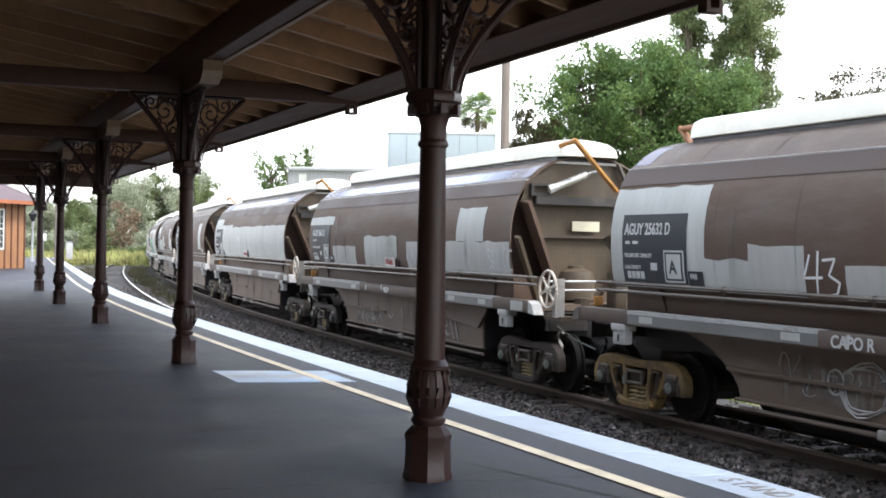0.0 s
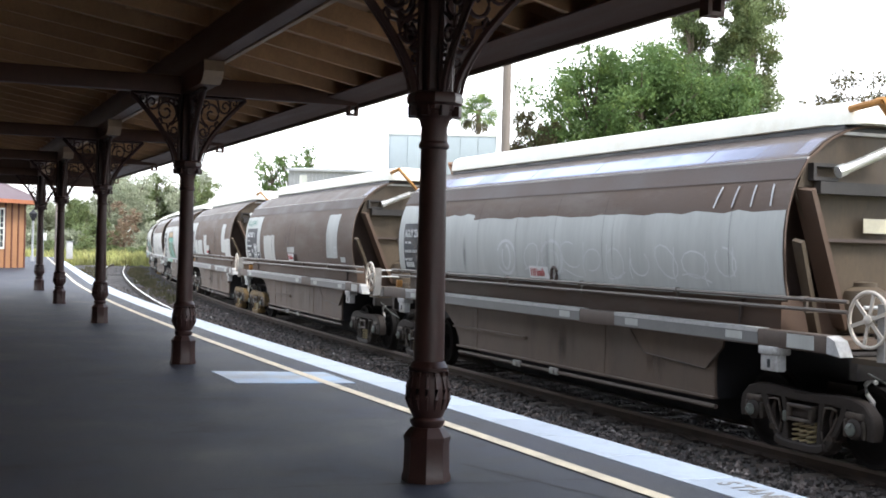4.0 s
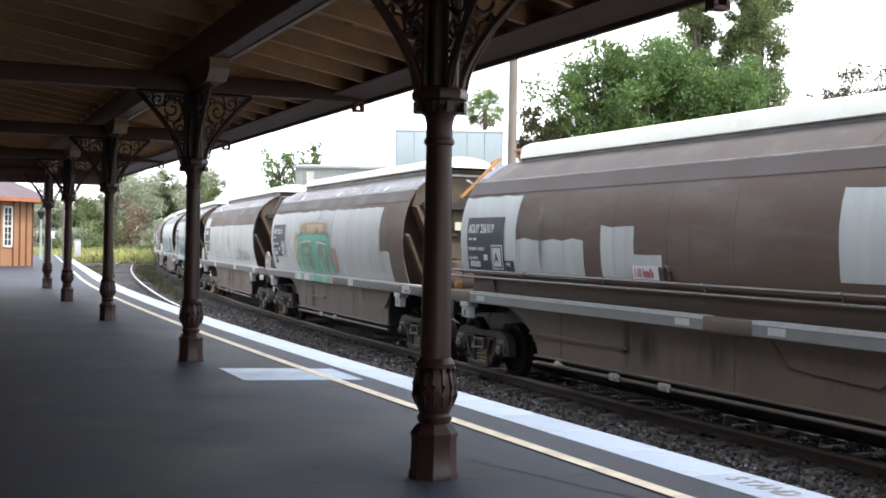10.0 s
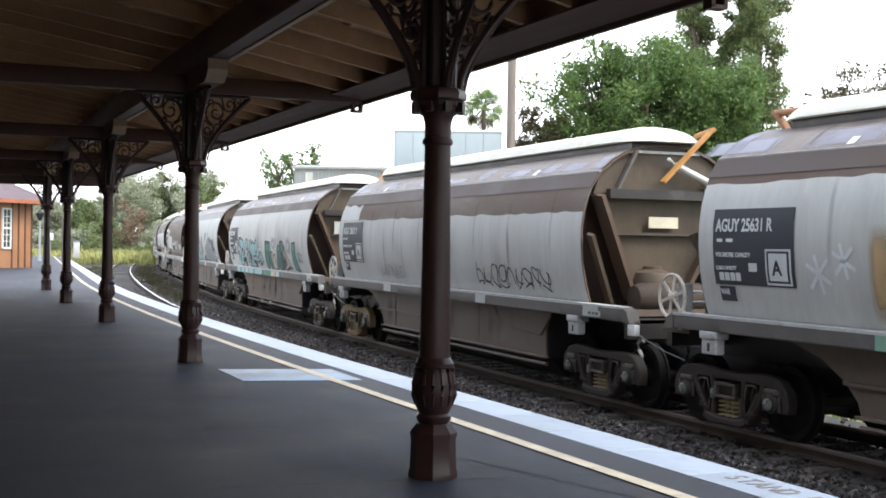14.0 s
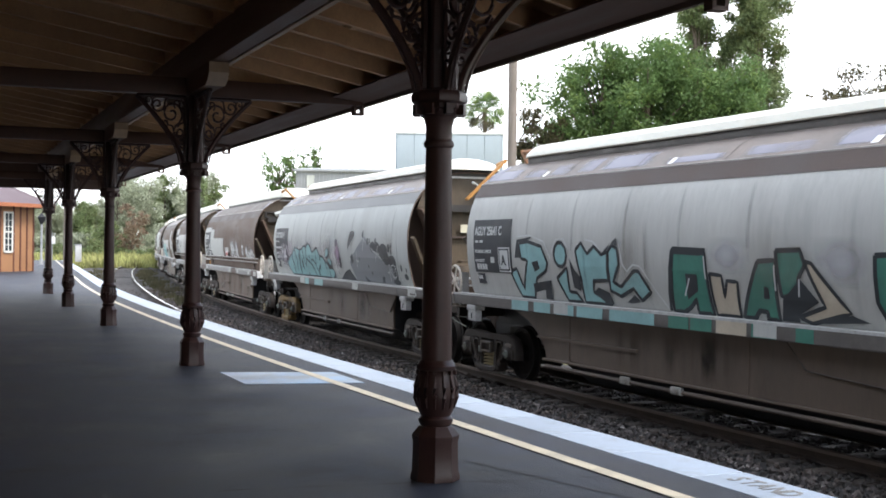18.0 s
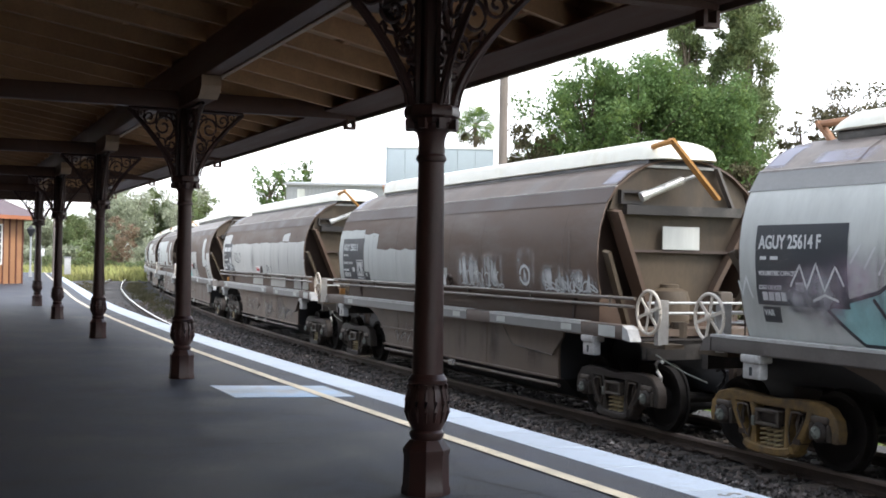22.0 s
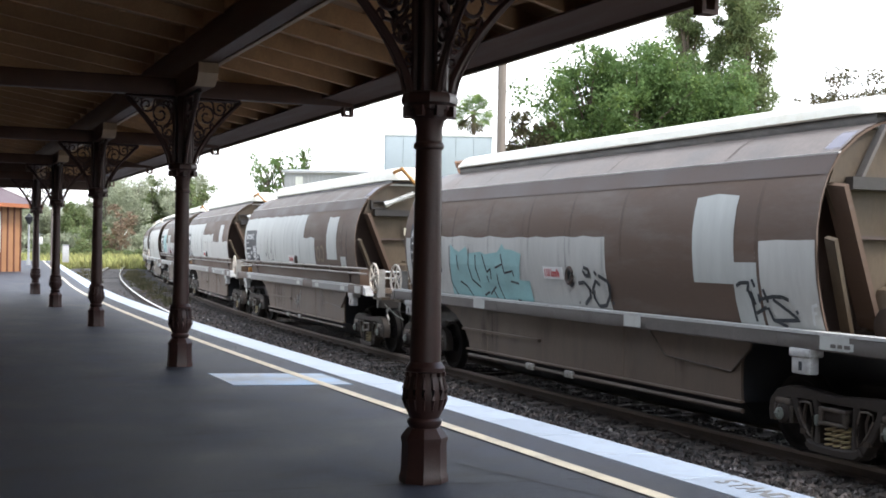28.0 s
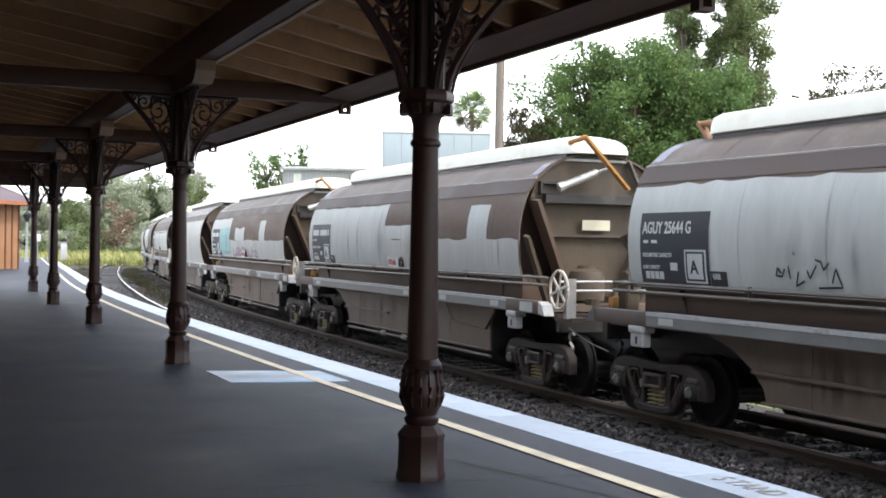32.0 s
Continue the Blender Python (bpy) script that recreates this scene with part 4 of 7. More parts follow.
def bogie(parent, x, yellow):
    b = new("bogie")
    b.empty_display_size = 0.2
    b.parent = parent
    b.location = (x, 0, 0)
    mt = BOGIE_Y if yellow else BOGIE
    fr = FRAME_ME if not yellow else FRAME_ME_Y
    for sg in (-1, 1):
        link("side_frame", fr, mt, b, "yellow-painted cast frame" if yellow else "", pose(0, sg * 1.0, 0))
        for sx in (-0.13, 0.0, 0.13):
            link("coil_spring", SPRING_ME, SPRING, b, "", pose(sx, sg * 1.02, 0))
        for sx in (-0.87, 0.87):
            link("axle_box", BOX_ME, mt if not yellow else BOGIE, b, "", pose(sx, 0, 0.46, 0, 0, 0 if sg > 0 else 180))
    for sg in (-1, 1):
        for sx in (-0.87, 0.87):
            link("axle_cap", CAP_ME, CAPM, b, "", pose(sx, 0, 0.46, 0, 0, 0 if sg > 0 else 180))
        for q in (-1, 1):
            link("window_rim", LEG_ME[q] if not yellow else once(("legy", q), LEG_ME[q].copy), WORN if not yellow else BOGIE_Y, b, "worn rim of the frame opening", pose(0, sg * 1.04, 0) if sg > 0 else pose(0, sg * 1.13, 0))
            link("bearing_adapter", ADAPT_ME, WORN, b, "", pose(0.87 * q, 0, 0, 0, 0, 0 if sg > 0 else 180))
        for sx in (-0.5, 0.5):
            link("brake_hanger", HANG_ME, RUST, b, "", pose(sx, sg * 1.0, 0))
        link("bolster_end", BOLEND_ME, WORN, b, "open end of the bolster", pose(0, 0, 0, 0, 0, 0 if sg > 0 else 180))
        link("friction_wedge", WEDGE_ME, CAPM, b, "", pose(0.25 * sg, 0, 0, 0, 0, 0 if sg > 0 else 180))
    link("bolster", BOLSTER_ME, BOGIE, b)
    link("brake_rigging", LIGHT_BLOCK_ME, BLACK, b, "dark block added between the wheels against light behind")
    for sx in (-0.87, 0.87):
        ws = link("wheelset", WHEELSET_ME, WHEELM, b, "dark steel wheels on an axle", pose(sx, 0, 0.46))
        WHEELSETS.append((ws, sx))
    return b


FRAME_ME_Y = FRAME_ME.copy()


HW_R = 0.29
HANDWHEEL_ME = Shape().tube([(HW_R * math.cos(t), 0, HW_R * math.sin(t)) for t in [2 * math.pi * i / 28 for i in range(29)]], 0.022, 7).mesh("handwheel")
HUB_ME = Shape().lathe([(0.05, -0.05), (0.055, 0.03), (0.02, 0.05)], 10, Matrix.Rotation(radians(-90), 4, "X")).mesh("hub")
SPOKE_ME = Shape().beam((0.03, 0, 0), (HW_R, 0, 0), 0.04, 0.016, (0, 1, 0)).mesh("spoke")


def handwheel(w, x):
    h = link("handwheel", HANDWHEEL_ME, CREAMW, w, "white spoked brake handwheel", pose(x, 1.4, 1.68))
    link("hub", HUB_ME, CREAMW, h)
    for i in range(6):
        link("spoke", SPOKE_ME, CREAMW, h, "", Matrix.Rotation(2 * math.pi * i / 6 + 0.3, 4, "Y"))


def shell_mesh(zlo):
    pr = profile(zlo)
    inner = [(max(0.0, y - 0.022), z - (0.02 if z > 3.4 else 0)) for y, z in pr]
    loop = [(y, z) for y, z in pr] + [(-y, z) for y, z in reversed(pr[:-1])] + [(-y, z) for y, z in inner[:-1]] + [(y, z) for y, z in reversed(inner)]
    return Shape().rings([[(x, y, z) for y, z in loop] for x in srange(BACK, FRONT, 1.5)]).mesh("body_shell", 30)


def wagon_parts(kind, w, yellow, band=False, long_sill=True):
    """Everything that the wagons of one kind ('rail' or 'skirt') share. x runs back along the train, +y faces the platform."""
    zlo = 1.8 if kind == "rail" else 1.47
    P2 = lambda name, make, m, label="": link(name, once((kind, name, label), lambda: make().mesh(name)), m, w, label)
    link("body_shell", once((kind, "shell"), lambda: shell_mesh(zlo)), BROWN, w, "curved brown-painted steel body")
    # roof slopes and hatch cover
    for ys in (1, -1):
        link("roof_panel", once(("roof", ys, kind), lambda: skin(BACK + 0.01, FRONT - 0.01, EAVE, 3.86, 0.012, ys).mesh("roof_panel")), ROOFD if kind == "rail" else ROOFM, w, "shiny weathered roof sheet")
        link("roof_band", once(("band", ys, kind, band), lambda: skin(BACK - 0.005, FRONT + 0.005, EAVE0, EAVE, 0.012, ys).mesh("roof_band")), BAND_GREY if band else BROWN_DK, w)
    for i, x in enumerate((-4.15, -1.3, 0.85, 2.95, 4.4)):
        link("roof_seam", once(("seam",), lambda: skin(-0.012, 0.012, EAVE + 0.01, 3.78, 0.02).mesh("roof_seam")), BROWN_DK, w, "", pose(x, 0, 0, 0, 0, 0))
    for ys in (1, -1):
        link("eave_lip", once(("lip", ys), lambda: Shape().rings([[(x, ys * (1.153 + a), EAVE + b) for a, b in ((0.0, -0.012), (0.02, -0.012), (0.022, 0.008), (-0.03, 0.022))][::ys] for x in (BACK - 0.006, FRONT + 0.006)]).mesh("eave_lip")), LIPM, w, "eave lip coloured pale for its lit edge")
    for x in (-5.2, -2.2, -0.75, 0.6, 2.1, 3.6):
        link("panel_seam", once(("pseam", zlo), lambda: (skin(-0.02, 0.02, zlo + 0.03, EAVE0, 0.0155) if kind == "rail" else skin(-0.045, 0.045, 2.1, EAVE0, 0.0155)).mesh("panel_seam")), SEAMM, w, "", pose(x, 0, 0))

    def lid():
        pr = [(0.6, 3.875), (0.615, 3.89), (0.6, 4.05), (0.565, 4.115), (0.46, 4.16), (0.25, 4.195), (0.0, 4.205)]
        loop = pr + [(-y, z) for y, z in reversed(pr[:-1])]
        tips = ((5.24, 1.0, 0), (5.32, 0.985, -0.015), (5.365, 0.95, -0.05), (5.38, 0.9, -0.11))
        base = 3.875
        if kind == "skirt":
            pr = [(0.64, 3.925), (0.655, 3.94), (0.63, 4.045), (0.56, 4.1), (0.45, 4.14), (0.25, 4.18), (0.0, 4.195)]
            loop = pr + [(-y, z) for y, z in reversed(pr[:-1])]
            tips, base = ((5.1, 1.0, 0), (5.3, 0.97, -0.06), (5.42, 0.9, -0.14), (5.47, 0.82, -0.2)), 3.925
        rs = []
        for x, k, dz in ((-6.42, 0.62, -0.26), (-6.36, 0.78, -0.19), (-6.2, 0.92, -0.09), (-6.02, 0.99, -0.03), (-5.85, 1.0, 0), (0, 1.0, 0)) + tips:
            rs.append([(x, y * k, max(base, z + dz)) for y, z in loop])
        return Shape().rings(rs)
    P2("hatch_cover", lid, LID, "cream-white long roof hatch cover")
    P2("hatch_coaming", lambda: Shape().box(-6.15, 5.33, -0.575, 0.575, 3.76, 3.88 if kind == "rail" else 3.93, bev=0.01), BLACK if kind == "rail" else DARKB, "dark coaming below the hatch cover")
    # ends
    for sg in (-1, 1):
        e = link("end_wall", once(("end", sg), lambda: end_sheet(sg).mesh("end_wall")), ENDB, w, "brown end wall narrowing downwards", pose(-0.19 if sg < 0 else 0, 0, 0))
        link("end_pocket", once(("pocket", sg), lambda: Shape().rings([[(sg * 5.5, -1.2, 3.1), (sg * 5.5, 1.2, 3.1), (sg * 5.46, 1.2, 3.1), (sg * 5.46, -1.2, 3.1)], [(sg * 5.2, -1.38, 2.3), (sg * 5.2, 1.38, 2.3), (sg * 5.16, 1.38, 2.3), (sg * 5.16, -1.38, 2.3)], [(sg * 4.9, -1.2, 1.3), (sg * 4.9, 1.2, 1.3), (sg * 4.86, 1.2, 1.3), (sg * 4.86, -1.2, 1.3)]]).mesh("end_pocket")), BROWN_DK, e)
        for ys in (-1, 1):
            link("end_rib", once(("rib", sg, ys), lambda: Shape().beam((sg * 6.0, ys * 1.17, 3.1), (sg * 5.75, ys * 0.42, 1.5), 0.07, 0.3, (sg, 0, 0.1)).mesh("end_rib")), BROWN, e)
            link("end_rib", once(("rib2", sg, ys), lambda: Shape().beam((sg * 6.2, ys * 1.4, 2.5), (sg * 5.85, ys * 0.82, 1.36), 0.06, 0.14, (sg, 0, 0.1)).mesh("end_rib")), ENDB, e)
        link("end_ledge", once(("ledge", sg), lambda: Shape().box(*sorted((sg * 5.85, sg * 6.08)), -1.0, 1.0, 3.05, 3.08).box(*sorted((sg * 5.96, sg * 6.08)), -1.0, 1.0, 3.08, 3.19).mesh("end_ledge")), DARKB, e, "dark steel angle across the end")
        link("end_ledge", once(("ledge2", sg), lambda: Shape().box(*sorted((sg * 5.8, sg * 5.95)), -0.93, 0.93, 2.5, 2.54).mesh("end_ledge")), BROWN_DK, e)
        link("end_plate", once(("plate", sg), lambda: Shape().box(-0.006, 0.006, -0.26, 0.26, -0.085, 0.085).mesh("end_plate")), PLATE, e, "small cream plate", pose(sg * 5.96, 0, 2.7))
    lv = -1 if kind == "rail" else 1
    ox = -6.26
    P2("lever_arm", lambda: Shape().tube([(-6.2, 0.54 * -lv, 4.05), (-6.34, 0.53 * -lv, 4.07), (-6.68, 0.5 * -lv, 4.1)], 0.042, 8).beam((-6.66, 0.53 * -lv, 4.13), (-6.62, 0.32 * lv, 3.29), 0.04, 0.13, (1, 0, 0)), ORANGE, "orange hatch lever")
    P2("hatch_ram", lambda: Shape().tube([(ox - 0.04, -0.7 * lv, 3.33), (ox - 0.06, -0.1 * lv, 3.57)], 0.062, 12).tube([(ox - 0.06, -0.1 * lv, 3.57), (ox - 0.2, 0.12 * lv, 3.66)], 0.026, 8).tube([(ox - 0.03, -0.78 * lv, 3.3), (ox - 0.04, -0.68 * lv, 3.34)], 0.075, 8), CYL, "silver hydraulic ram")
    P2("ram_bracket", lambda: Shape().box(ox + 0.02, ox + 0.12, *sorted((-0.72 * lv, -1.08 * lv)), 3.36, 3.4).box(ox + 0.02, ox + 0.12, *sorted((-0.72 * lv, -1.08 * lv)), 3.2, 3.24).box(ox + 0.02, ox + 0.12, *sorted((-1.04 * lv, -1.08 * lv)), 3.24, 3.36), DARKB)
    P2("end_brace", lambda: Shape().beam((ox + 0.02, -0.55 * -lv, 3.78), (ox + 0.05, -0.86 * -lv, 3.18), 0.04, 0.11, (1, 0, 0)), SILL, "grey steel brace")
    P2("end_bar", lambda: Shape().box(BACK + 0.02, BACK + 0.09, -0.62, 0.62, 3.75, 3.79), BRKT, "pale bar across the roof end")
    P2("hatch_link", lambda: Shape().tube([(5.28, 0.42, 4.06), (5.84, 0.42, 4.06)], 0.045, 8).beam((5.82, 0.42, 4.09), (5.55, 0.42, 3.8), 0.05, 0.1, (0, 1, 0)), LINKM, "rusty hatch link")
    # underframe: the same frame under both bodies, further back under the full-sided one
    xr, xf = (-6.98, 6.8) if kind == "rail" else (-7.45, 6.5)
    for ys in (1, -1):
        P2("side_sill", lambda ys=ys: Shape().box(xr, xf, *sorted((ys * 1.27, ys * 1.47)), 1.28, 1.475, bev=0.012), SILL_B if kind == "rail" else SILL, "grey side sill" if ys > 0 else "grey side sill on the far side")
    for i, (x, l) in enumerate(((-6.55, 0.45), (-4.25, 2.7), (-2.55, 0.42), (2.4, 0.45), (3.6, 3.8)) if kind == "skirt" else ((-6.55, 0.45), (-4.45, 2.3), (3.6, 3.8)) if not long_sill else ((-6.55, 0.45), (-4.2, 3.2), (1.95, 7.1))):
        sm = link("sill_marking", once(("mark", i, long_sill, kind), lambda: Shape().box(x - l / 2, x + l / 2, 1.468, 1.474 + (0.003 if l < 1 else 0), 1.30, 1.455).mesh("sill_marking")), PALE if l < 0.5 else (BAND_GREY if kind == "rail" else SILL), w, "pale painted length of sill")
        # sky light on the sill's top edge, as a white strip
        if l > 1 and kind == "rail":
            link("edge_stripe", once(("mstripe", i, long_sill, kind), lambda: Shape().box(x - l / 2, x + l / 2, 1.3, 1.48, 1.435, 1.483).mesh("edge_stripe")), BRKT, sm, "top edge in white for the sky light on it")
            for sx in (-0.5, 0.5):
                link("marking_block", once(("mblock", i, sx, long_sill, kind), lambda: Shape().box(x + sx * (l - 0.9) - 0.16, x + sx * (l - 0.9) + 0.16, 1.474, 1.479, 1.33, 1.42).mesh("marking_block")), PALE, sm)
    if kind == "rail" and not long_sill:
        for x, wd, z in ((-0.1, 0.17, 1.38), (1.25, 0.05, 1.39), (0.2, 0.04, 1.42), (-2.1, 0.06, 1.37)):
            sp = Shape().prism([(x + wd * math.cos(a) * (1 + 0.25 * math.sin(3 * a + x)), z + 0.075 * math.sin(a) * (1 + 0.2 * math.cos(2 * a + x))) for a in [0.524 * q for q in range(12)]], 1.469, 1.4775)
            link("rubbed_spot", once(("spot", x), lambda: sp.mesh("rubbed_spot")), BRKT, w, "rubbed white spot on the sill")
    if kind == "skirt":
        pl = P2("sill_label", lambda: Shape().box(-6.84, -6.46, 1.468, 1.479, 1.31, 1.39), PALE, "small pale plate on the sill")
        for x0, x1 in ((-6.58, -6.5), (-6.68, -6.61), (-6.8, -6.71)):
            link("label_bar", once(("lbar", x0), lambda: Shape().box(x0, x1, 1.478, 1.482, 1.33, 1.37).mesh("label_bar")), SILL, pl)
        P2("marker_block", lambda: Shape().box(-7.76, -7.58, 1.36, 1.46, 1.1, 1.25, bev=0.012), WHITE, "white block below the sill end")
        P2("block_stem", lambda: Shape().box(-7.68, -7.4, 1.3, 1.4, 1.2, 1.3, bev=0.02), ENDB)
        # white strip for the light along the whole sill top
        P2("edge_stripe", lambda: Shape().box(xr, xf, 1.3, 1.48, 1.45, 1.484), BRKT, "top edge of the sill in white for the sky light on it")
    for q in (-1, 1):
        xe = xf if q > 0 else -xr
        link("sill_end_cap", once(("secap", kind, q), lambda: Shape().prism([(q * (xe + 0.005), 1.475), (q * (xe + 0.005), 1.285), (q * (xe + 0.22), 1.262), (q * (xe + 0.13), 1.425)][::-q], 1.3, 1.478).mesh("sill_end_cap")), BRKT if kind == "rail" and q < 0 else SILL, w, "sloping end of the sill")
    P2("centre_sill", lambda: Shape().box(-7.2, 7.2, -0.22, 0.22, 0.86, 1.2), BLACK)
    P2("deck", lambda: Shape().box(-6.7, 6.7, -1.27, 1.27, 1.3, 1.4), HOPPER)
    P2("hopper", lambda: Shape().rings([[(x, ys, z) for x, z in ((-4.8, 1.3), (-4.66, 1.16), (-4.6, 0.98), (-4.6, 0.72), (-4.62, 0.52), (3.36, 0.52), (3.42, 0.68), (3.62, 0.88), (4.0, 1.1), (4.7, 1.3))] for ys in (1.16, 1.2)]), HOPPER if kind == "rail" else HOPPER_DK, "grime-covered hopper side below the sill")
    # the shade below the hopper slopes, put in as a black core
    P2("hopper_core", lambda: Shape().rings([[(x, ys, z) for x, z in ((-4.75, 1.3), (-4.6, 0.98), (-4.58, 0.5), (3.3, 0.5), (3.58, 0.88), (4.66, 1.3))] for ys in (-1.18, 1.16)]), BLACK, "hopper slopes in black for the shade under them")
    P2("discharge_pipe", lambda: Shape().tube([(-4.66, 1.21, 0.41), (3.35, 1.21, 0.41)], 0.032, 8), SILL_B, "dark pipe along the hopper")
    for x in (-0.4, 0.9):
        link("pipe_valve", once(("valve",), lambda: Shape().box(-0.13, 0.13, 1.2, 1.255, 0.37, 0.48, bev=0.01).box(-0.05, 0.05, 1.25, 1.27, 0.4, 0.45).mesh("pipe_valve")), SILL_P, w, "", pose(x, 0, 0))
    P2("hopper_panel", lambda: Shape().prism([(-4.82, 1.27), (-4.8, 1.17), (-4.46, 0.87), (-3.0, 0.95), (-2.62, 1.27)], 1.2, 1.232), HOPPER if kind == "rail" else HOPPER_DK)
    P2("panel_rim", lambda: Shape().tube([(-4.8, 1.236, 1.17), (-4.46, 1.236, 0.87), (-3.0, 1.236, 0.95), (-2.62, 1.236, 1.27)], 0.009, 5), WORN, "thin rim along the edge of the raised plate")
    # added black block, stops light showing under the hopper
    P2("discharge_chute", lambda: Shape().rings([[(-4.4, ys, 0.5), (3.2, ys, 0.5), (3.0, ys * 0.6, 0.16), (-4.2, ys * 0.6, 0.16)][::1] for ys in (-1.0, 1.0)]), BLACK, "black block added under the hopper against light behind")
    P2("hopper_flange", lambda: Shape().box(-4.65, 3.42, 1.17, 1.25, 0.5, 0.535, bev=0.008), HOPPER)
    for x in (-1.9, 2.6):
        link("hopper_seam", once(("hseam",), lambda: Shape().box(-0.012, 0.012, 1.2, 1.21, 0.54, 1.28).mesh("hopper_seam")), HOPPER, w, "", pose(x, 0, 0))
    P2("hopper_rib", lambda: Shape().box(0.6, 3.6, 1.2, 1.25, 0.85, 0.89), HOPPER)
    if kind == "rail":
        P2("lower_body", lambda: Shape().box(-5.9, 5.9, -1.22, 1.22, 1.38, 1.82), BROWN, "recessed lower body behind the handrail")
        for z in (1.855, 1.745):
            P2("handrail", lambda z=z: Shape().tube([(-7.3, 1.475, z), (6.3, 1.475, z)], 0.023, 8), PIPE, "brown pipe handrail at %d cm" % (z * 100))
        for i, x in enumerate(srange(-6.6, 5.9, 2.5)):
            link("handrail_post", once(("post",), lambda: Shape().beam((0, 1.44, 1.7), (0, 1.44, 1.89), 0.03, 0.035, (1, 0, 0)).beam((0, 1.44, 1.72), (0, 1.2, 1.72), 0.03, 0.03).tube([(-0.03, 1.475, 1.855), (0.03, 1.475, 1.855)], 0.035, 6).mesh("handrail_post")), PIPE, w, "", pose(x, 0, 0))
        P2("end_handrail", lambda: Shape().tube([(-7.35, -1.3, 1.8), (-7.35, 1.3, 1.8)], 0.02, 6).tube([(-7.35, -1.3, 1.66), (-7.35, 1.3, 1.66)], 0.02, 6), CHALK)
        P2("valve_stand", lambda: Shape().box(-7.0, -6.7, -0.35, -0.1, 1.3, 1.95, bev=0.03).lathe([(0.12, 1.2), (0.12, 1.5)], 10, pose(-6.6, 0.3, 0)), ENDB, "brown valve stand")
        P2("marker_block", lambda: Shape().box(6.9, 7.0, 1.0, 1.12, 1.47, 1.62, bev=0.012), ORANGE, "small orange marker block")
        hx = -7.53
    else:
        P2("air_reservoir", lambda: Shape().lathe([(0.05, -0.75), (0.2, -0.71), (0.24, -0.6), (0.24, 0.4), (0.2, 0.51), (0.05, 0.55)], 18, pose(-6.5, 0, 1.55, 90, 0, 0)), RUST, "rusty brown air reservoir across the end")
        hx = 6.63
        P2("end_handrail", lambda: Shape().tube([(7.1, -1.2, 1.72), (7.1, 0.9, 1.72)], 0.02, 6).tube([(7.1, -1.2, 1.58), (7.1, 0.9, 1.58)], 0.02, 6), CHALK)
    handwheel(w, hx)
    if kind == "skirt":
        P2("crank_handle", lambda: Shape().tube([(hx, 1.36, 1.75), (hx - 0.12, 1.34, 1.55), (hx - 0.3, 1.32, 1.38), (hx - 0.42, 1.3, 1.4)], 0.018, 6), CHALK, "white bent crank handle")
        P2("upright_rod", lambda: Shape().tube([(6.5, 0.95, 1.45), (6.5, 0.95, 2.35)], 0.012, 5), RUST)
    P2("wheel_post", lambda: Shape().beam((hx - 0.13, 1.28, 1.25), (hx - 0.13, 1.28, 1.85), 0.16, 0.1, (1, 0, 0)).tube([(hx, 1.34, 1.68), (hx - 0.13, 1.28, 1.68)], 0.04, 8), SILL_P, "pale grey brake post")
    P2("post_step", lambda: Shape().box(hx - 0.25, hx + 0.35, 1.0, 1.3, 1.2, 1.26), ENDB)
    for sx in (-1, 1):
        for ys in (1, -1):
            link("jacking_bracket", once(("jack", ys), lambda: Shape().box(-0.155, 0.155, *sorted((ys * 1.33, ys * 1.46)), 1.0, 1.2, bev=0.012).box(-0.175, 0.175, *sorted((ys * 1.28, ys * 1.485)), 1.19, 1.285, bev=0.012).mesh("jacking_bracket")), BRKT, w, "white jacking bracket", pose(5.74 if sx > 0 else -6.0, 0, 0))
        link("bracket_mark", once(("jm",), lambda: Shape().box(-0.025, 0.025, 1.461, 1.466, 1.04, 1.14).mesh("bracket_mark")), INK, w, "", pose(5.74 if sx > 0 else -6.0, 0, 0))
        if sx < 0:
            P2("brake_cable", lambda: Shape().tube([(-7.0, 1.0, 1.1), (-7.35, 1.0, 1.0), (-7.8, 0.98, 0.88), (-8.25, 0.95, 0.8)], 0.012, 5), CAPM, "thin cable running to the next wagon")
        e = link("end_platform", once(("ep", sx), lambda: Shape().box(*sorted((sx * 6.2, sx * 7.1)), -1.1, 1.1, 1.22, 1.27).box(*sorted((sx * 6.98, sx * 7.1)), -1.15, 1.15, 1.0, 1.27).mesh("end_platform")), DARKB, w, "dark end platform")
        link("coupler", once(("cp", sx), lambda: Shape().box(min(sx * 7.0, sx * 7.6), max(sx * 7.0, sx * 7.6), -0.1, 0.1, 0.78, 0.98, bev=0.03).box(min(sx * 7.4, sx * 7.68), max(sx * 7.4, sx * 7.68), -0.17, 0.17, 0.7, 1.04, bev=0.04).mesh("coupler")), RUST, w, "rusty knuckle coupler")
        link("air_hose", once(("hose", sx), lambda: Shape().tube([(sx * 7.12, 0.9, 0.97), (sx * 7.04, 0.9, 1.0), (sx * 6.95, 0.9, 0.93), (sx * 6.98, 0.9, 0.83), (sx * 7.08, 0.9, 0.75), (sx * 7.1, 0.9, 0.63), (sx * 7.05, 0.9, 0.57)], 0.027, 7).mesh("air_hose")), CHALK if sx < 0 else BLACK, w, "white curled brake hose" if sx < 0 else "black brake hose")
        bogie(w, 5.86 if sx > 0 else -6.13, ("r" if sx < 0 else "l") in yellow)
    # the black board with the wagon's number
    link("number_board", once(("board",), lambda: skin(4.175, 5.675, 1.88, 2.8, 0.014, nx=4).mesh("number_board")), BOARD, w, "black number board")


